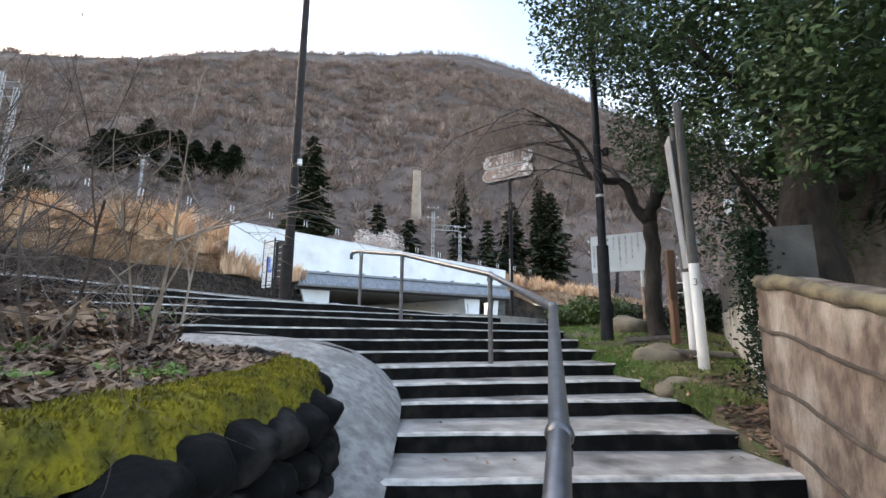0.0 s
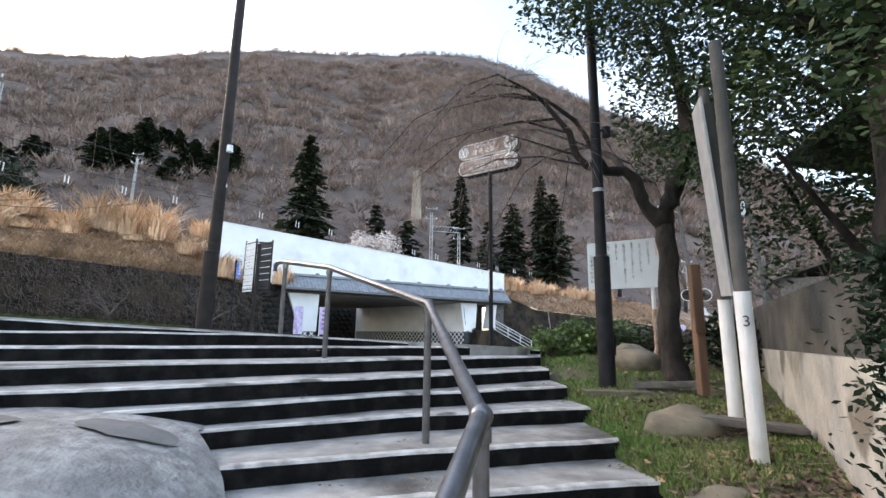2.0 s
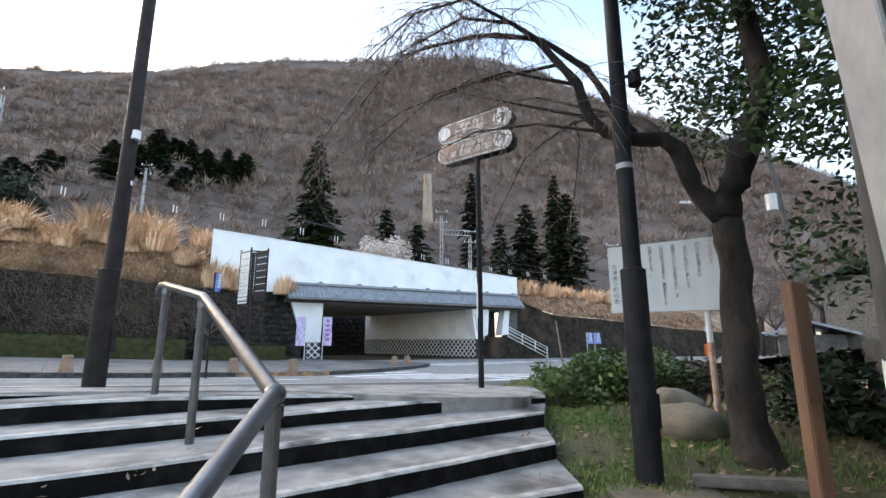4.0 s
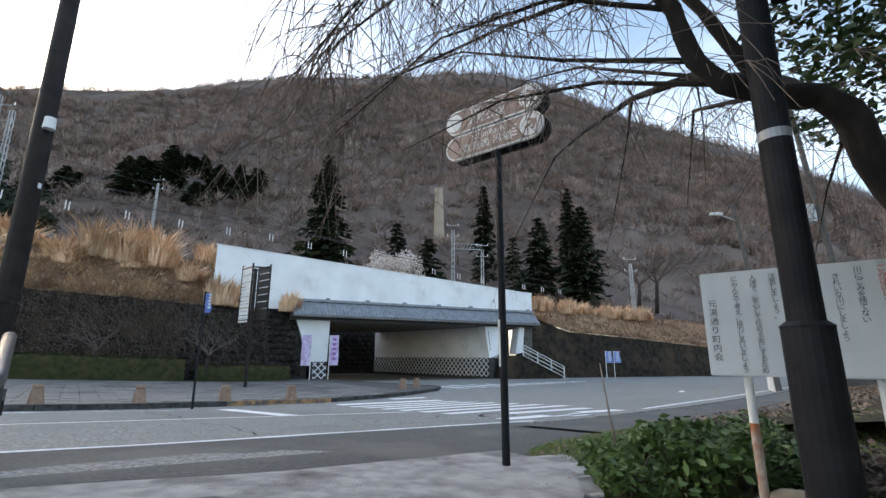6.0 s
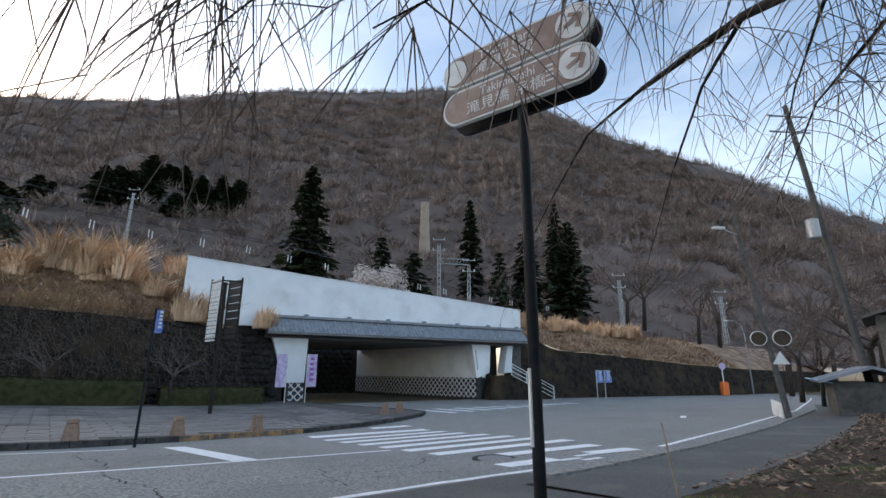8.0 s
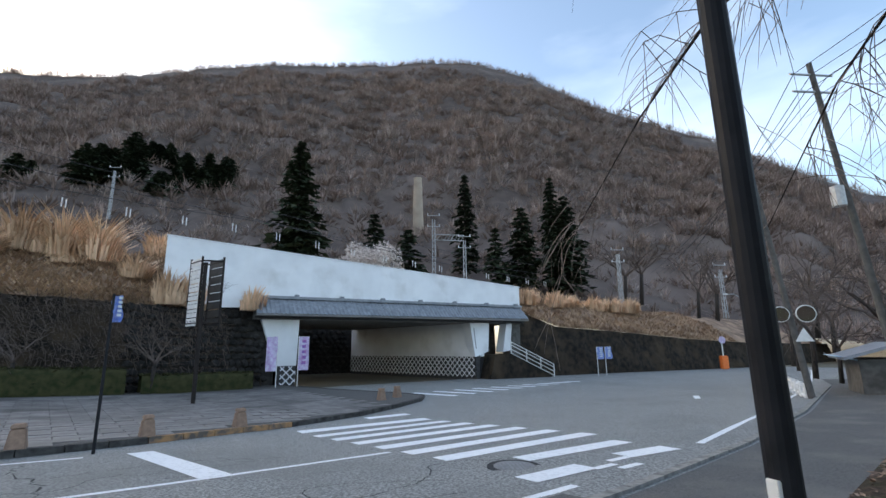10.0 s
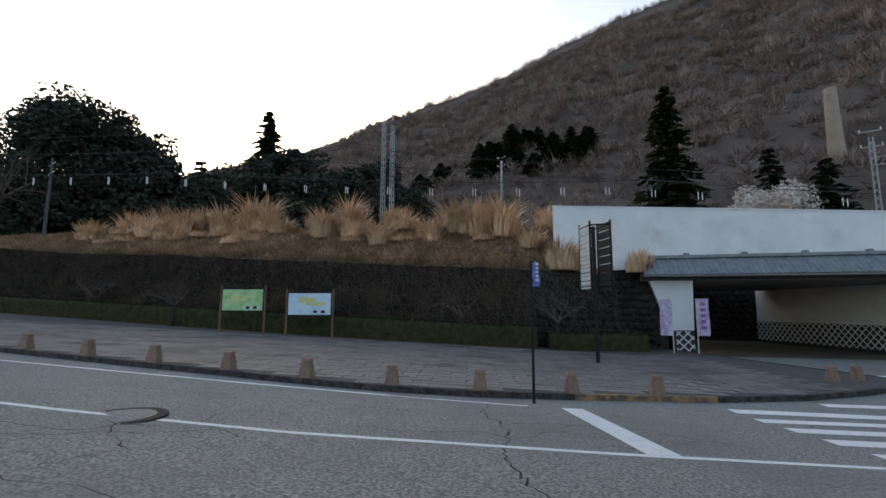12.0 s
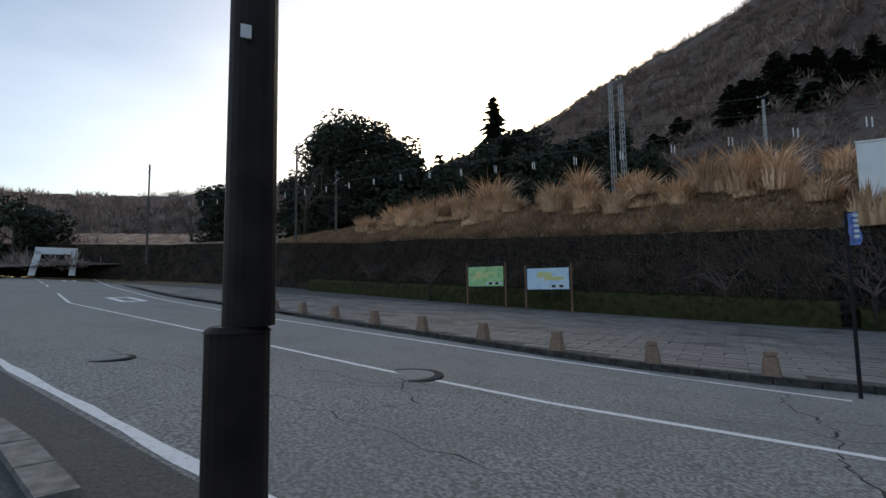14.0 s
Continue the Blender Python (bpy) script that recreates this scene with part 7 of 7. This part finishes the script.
wire("catenary", [rail_pt(-75, 33, 17.4), rail_pt(-27, 31, 15.4), rail_pt(12, 31, 14.2), rail_pt(52, 31, 12.2)], 0.025, "thin railway cable with white hanging insulators", 0.5, 34, 0.65)
wire("catenary", [rail_pt(-75, 35, 19.5), rail_pt(-27, 33, 18.2), rail_pt(14, 36, 15.6), rail_pt(52, 33, 13.5)], 0.025, "thin upper railway cable", 0.4)
wire("catenary", [rail_pt(-75, 36, 21.5), rail_pt(-27, 34, 20.5), rail_pt(14, 37, 17.0), rail_pt(52, 34, 15)], 0.02, "thin upper railway cable", 0.5)

chim = thing("chimney", "tall tapering stained concrete chimney behind the bridge", "chimney", (5.8, 119.5, 18))
cyl(bm := bmesh.new(), (5.8, 119.5, 14), (5.7, 119.5, 44.6), 1.9, 1.0, 20)
part("shaft", bm, CHIMNEY, chim)
cyl(bm := bmesh.new(), (5.7, 119.5, 44.3), (5.7, 119.5, 44.9), 1.08, 1.08, 20)
part("rim", bm, CHIMNEY, chim)

# ---- things down the road to the right ----
mirror = thing("traffic_mirror", "pair of round traffic mirrors on a leaning dark pole", "traffic mirror", (16.7, 26.4, 1.0))
MPA, MPB = Vector((17.2, 26.6, 0.95)), Vector((16.4, 26.9, 10.2))
cyl(bm := bmesh.new(), MPA, MPB, 0.13, 0.09, seg=12)
part("pole", bm, CONCPOLE, mirror)
mface = Vector((-0.45, -0.88, -0.08)).normalized()
mside = Vector((0.88, -0.45, 0)).normalized()
for along, z, r in ((-0.36, 4.55, 0.32), (0.5, 4.55, 0.35)):
    c = MPA.lerp(MPB, (z - 0.95) / 9.25) + mside * along + mface * 0.2
    cyl(bm := bmesh.new(), c, c + mface * 0.05, r, seg=26)
    rim_ob = part("mirror_rim", bm, WHITE, mirror, "pale rim and back")
    cyl(bm := bmesh.new(), c + mface * 0.05, c + mface * 0.06, r * 0.9, seg=26)
    part("mirror_glass", bm, MIRROR, rim_ob)
c = MPA.lerp(MPB, 0.29) + mside * 0.25 + mface * 0.2
tri_m = Matrix.Translation(c) @ mface.to_track_quat("Z", "Y").to_matrix().to_4x4()
bmesh.ops.create_cone(bm := bmesh.new(), cap_ends=True, segments=3, radius1=0.36, radius2=0.36, depth=0.03, matrix=tri_m)
part("triangle_plate", bm, WHITE, mirror, "pale triangular plate")
cyl(bm := bmesh.new(), MPA.lerp(MPB, 0.9), MPA.lerp(MPB, 0.9) + Vector((-1.0, -0.3, 0.2)), 0.035, seg=8)
arm_ob = part("lamp_arm", bm, GALV, mirror)
box(bm := bmesh.new(), (0.62, 0.22, 0.12), Matrix.Translation(MPA.lerp(MPB, 0.9) + Vector((-1.2, -0.35, 0.22))), 0.04)
part("lamp_head", bm, WHITE, arm_ob, "white lamp head")
fence = thing("guard_fence", "row of short white guard posts with rails", "fence", (17.2, 26.9, 0.95))
for k in range(5):
    p = Vector((17.2 + 0.55 * k, 26.9 + 0.8 * k, 0.95))
    cyl(bm := bmesh.new(), p, p + Vector((0, 0, 0.85)), 0.09, seg=10)
    part("post", bm, WHITE, fence)
for z in (0.35, 0.7):
    pipe("rail", [(17.2, 26.9, 0.95 + z), (19.4, 30.1, 0.95 + z)], 0.04, WHITE, fence)


def utility_pole(x, y, z, top, lean, label, box_z):
    t = thing("utility_pole", label, "utility pole", (x, y, z))
    cyl(bm := bmesh.new(), (x, y, z - 0.3), (x + lean, y, top), 0.17, 0.12, 12)
    part("pole", bm, CONCPOLE, t)
    for dz in (0.6, 1.5):
        cyl(bm := bmesh.new(), (x + lean - 1.1, y, top - dz), (x + lean + 1.1, y, top - dz), 0.06, seg=6)
        part("cross_arm", bm, GALV, t)
    if box_z:
        cyl(bm := bmesh.new(), (x + lean * 0.7 - 0.5, y - 0.2, box_z), (x + lean * 0.7 - 0.5, y - 0.2, box_z + 0.9), 0.28, seg=12)
        part("transformer", bm, GALV, t)
    return t


utility_pole(22.0, 27.2, 1.2, 16.5, -1.5, "leaning concrete utility pole with transformer and cables", 9.3)
utility_pole(-100, -25, 9, 18.5, 0.0, "distant utility pole above the far wall", 0)
utility_pole(-87, -3.8, 8, 23.8, 0.2, "distant utility pole beside the far bend", 0)
utility_pole(-57, 20.5, 8.5, 18.0, 0.0, "plain wooden pole behind the embankment", 0)
utility_pole(-60.5, 16.2, 8, 21.5, 0.0, "distant utility pole behind the wall", 0)
for k in range(5):
    wire("power_line", [(20.5 - 0.9 + 0.45 * k, 27.2, 15.9 - 0.9 * (k % 2)), (40 - k, 70, 13)], 0.02, "sagging overhead line from the utility pole", 0.8)
    wire("power_line", [(20.5 - 0.9 + 0.45 * k, 27.2, 15.9 - 0.9 * (k % 2)), (12 + 0.5 * k, -10, 14)], 0.02, "sagging overhead line from the utility pole", 0.8)


def street_lamp(x, y, z, h, reach, label):
    t = thing("street_lamp", label, "street lamp", (x, y, z))
    pipe("pole", [(x, y, z - 0.2), (x, y, z + h * 0.82), (x - reach * 0.15, y, z + h * 0.95), (x - reach * 0.5, y, z + h), (x - reach * 0.85, y, z + h)], [0.09, 0.07, 0.05, 0.045, 0.04], GALV, t)
    box(bm := bmesh.new(), (0.6, 0.22, 0.12), Matrix.Translation((x - reach, y, z + h)), 0.04)
    part("lamp_head", bm, WHITE, t, "white lamp head")


street_lamp(43, 62, 0.6, 8.6, 2.2, "distant curved street lamp before the trees")
cone = thing("roadside_barrier", "orange barrier post with a round sign", "barrier", (38, 60, 0.4))
box(bm := bmesh.new(), (0.9, 0.5, 1.5), Matrix.Translation((38, 60, 1.2)), 0.1)
part("body", bm, ORANGE, cone)
cyl(bm := bmesh.new(), (38, 60, 1.9), (38, 60, 3.9), 0.06, seg=8)
part("pole", bm, WHITE, cone)
cyl(bm := bmesh.new(), (38, 59.9, 3.7), (38, 59.85, 3.7), 0.4, seg=18)
part("disc", bm, FLAG_PINK, cone, "round sign disc")

# low sheds on the right and a house behind the near wall


def house(name, x, y, z, w, d, h, rz, wall, roof, label, eave=0.5):
    t = thing(name, label, "house", (x, y, z))
    M = pose(x, y, z, 0, 0, rz)
    box(bm := bmesh.new(), (w, d, h), M @ Matrix.Translation((0, 0, h / 2)), 0.01)
    part("wall", bm, wall, t)
    bm = bmesh.new()
    for s2 in (-1, 1):
        box(bm, (w + 2 * eave, d / 2 + eave + 0.1, 0.12), M @ Matrix.Translation((0, s2 * (d / 4 + eave / 2), h + 0.32)) @ pose(0, 0, 0, -s2 * 18, 0, 0))
    part("roof", bm, roof, t)
    for k in (-1, 1):
        win = part("window", box(bmesh.new(), (0.9, 0.08, 0.9), M @ Matrix.Translation((k * w * 0.22, -d / 2, h * 0.6)), 0.01), POLE_DARK, t, "dark window")
        part("frame", box(bmesh.new(), (1.0, 0.06, 0.06), M @ Matrix.Translation((k * w * 0.22, -d / 2 - 0.03, h * 0.6 + 0.48)), 0.01), WHITE, win)
    return t


house("shed", 21.6, 27.2, 1.1, 3.4, 2.6, 1.6, 52, GREYWALL, TILE, "low grey shed beside the footway")
house("house", 25.5, 26.6, 1.4, 5.0, 4.5, 4.2, 42, GREYWOOD, GREYWALL, "weathered timber house beyond the bank")
house("hut", 7.2, 5.5, 1.8, 3.2, 3.2, 2.45, 4, GREYWOOD, BLACK, "small dark timber hut with deep black eaves", 0.6)
house("house", 12.0, 2.6, 1.8, 5.5, 6.0, 4.4, 60, LIMEWALL, BLACK, "pale plastered house with dark eaves behind the wall", 0.9)
box(bm := bmesh.new(), (3.6, 0.9, 0.05), pose(20.5, 28.3, 2.72, 14, 0, 52), 0.01)
solo("blue_sheet", bm, MAP_BLUE, "pale blue corrugated sheet along the shed eave", "roof sheet")
for k, (x, y, top) in enumerate(((26, 31, 9.0), (24.5, 24.0, 8.0), (30.0, 34.0, 10.0), (24.0, 33.5, 7.0), (29.0, 40.0, 8.0), (34.0, 46.0, 9.0), (22.5, 30.5, 5.0))):
    bare_tree(x, y, 1.6, top, 60 + k, "leafless roadside tree with a dense twiggy crown", 0.7, TWIG, 4)


def pine(x, y, z, top, seed):
    rng = random.Random(seed)
    t = thing("pine_tree", "dark pine with layered flat branches beside the road", "tree", (x, y, z))
    limb("trunk", [(x, y, z - 0.3), (x + 0.2, y, z + (top - z) * 0.5), (x, y + 0.2, top)], [0.25, 0.18, 0.06], t)
    v, f = [], []
    for k in range(30):
        zc = z + (top - z) * rng.uniform(0.3, 1.0)
        a, r1 = rng.uniform(0, math.tau), (1.15 - (zc - z) / (top - z)) * 2.6 * rng.uniform(0.6, 1.1) + 0.5
        limb("limb", [(x, y, zc), (x + math.cos(a) * r1, y + math.sin(a) * r1, zc + 0.1)], [0.05, 0.015], t, seg=4)
        for m in range(3):
            q = 0.45 + 0.28 * m
            leaf_cloud(v, f, (x + math.cos(a) * r1 * q, y + math.sin(a) * r1 * q, zc + 0.12), (0.55, 0.55, 0.14), 120, 0.16, rng)
    part("crown", raw("crown", v, f, CONIFER), CONIFER, t)


pine(25.5, 22.5, 1.8, 16.5, 3)
portal = thing("portal", "small white flared wall portal far up the road", "wall portal", (-92, -16, 5.6))
for out in ([(-2.4, 0), (-1.6, 0), (-0.9, 3.6), (-1.7, 3.9)], [(2.4, 0), (3.2, 0), (3.4, 3.9), (2.6, 3.9)], [(-1.7, 3.3), (3.4, 3.3), (3.4, 4.3), (-1.7, 4.3)]):
    bm = bmesh.new()
    d, nn = Vector((0.28, -0.96, 0)), Vector((0.96, 0.28, 0))
    lo = [bm.verts.new(Vector((-91, -17.3, 6.0)) - d * u + Vector((0, 0, z))) for u, z in out]
    hi = [bm.verts.new(v.co + nn * 1.2) for v in lo]
    bm.faces.new(lo)
    bm.faces.new(hi[::-1])
    for i in range(4):
        bm.faces.new((lo[i], hi[i], hi[(i + 1) % 4], lo[(i + 1) % 4]))
    bmesh.ops.recalc_face_normals(bm, faces=bm.faces)
    part("wall", bm, PLASTER, portal)

# ---- paving slabs of the far pavement, each with open joints ----
slab_rng = random.Random(4)


def slab_mesh(w, d):
    bm = bmesh.new()
    box(bm, (w, d, 0.05), None, 0.008)
    return mesh(bm, "paving_slab", PAVING)


SLABS = [slab_mesh(0.97, 0.46), slab_mesh(0.95, 0.46), slab_mesh(0.97, 0.44)]
jv, jf = [], []
made = 0
for i in range(-64, 10):
    for j in range(30):
        n = 5.5 + 0.48 * j
        s = i * 0.99 + 0.5 * (j % 2)
        if n < lerp(KERB_LINE[:17], s) + 0.42 or n > lerp(HEDGE_LINE, s) - 0.1 or s > 9:
            continue
        x, y = xy(s, n)
        z = pave_z(x, y) - 0.006 + slab_rng.uniform(-0.004, 0.004)
        if -10 < s < 5.5 and n < 9.4 and made < 300:
            ob = new("paving_slab", SLABS[made % 3])
            ob.parent = far_pavement
            ob.matrix_basis = pose(x, y, z, slab_rng.uniform(-0.3, 0.3), 2.2, 34.8)
            made += 1
        else:
            i0 = len(jv)
            for a, b in ((-0.483, -0.228), (0.483, -0.228), (0.483, 0.228), (-0.483, 0.228)):
                px_, py_ = xy(s + a, n + b)
                jv.append((px_, py_, pave_z(px_, py_) + 0.019 + 0.002 * slab_rng.random()))
                jv.append((px_, py_, pave_z(px_, py_) - 0.02))
            jf.append((i0, i0 + 2, i0 + 4, i0 + 6))
            for k in range(4):
                a, b = i0 + 2 * k, i0 + 2 * ((k + 1) % 4)
                jf.append((a, a + 1, b + 1, b))
rest = part("paving", raw("paving", jv, jf, PAVING), PAVING, far_pavement, "worn grey paving slabs")
tagged(rest, kind="stuff")

# green weeds creeping over the planting bed
wv, wf = [], []
for i in range(38):
    y = trng.uniform(2.0, 3.7)
    x = lerp(WALLX, y) - trng.uniform(0.45, 1.9)
    leaf_cloud(wv, wf, (x, y, bed_z(x, y) + 0.04), (0.11, 0.11, 0.035), 26, 0.024, trng)
solo("weeds", raw("weeds", wv, wf, LEAF_YELLOW), LEAF_YELLOW, "low green weeds among the dead leaves", "weeds", kind="stuff")
for ob in [o for o in bpy.data.objects if o.name.split(".")[0] in ("lettering", "lid_pattern", "small_writing")]:
    tagged(ob, kind="stuff")
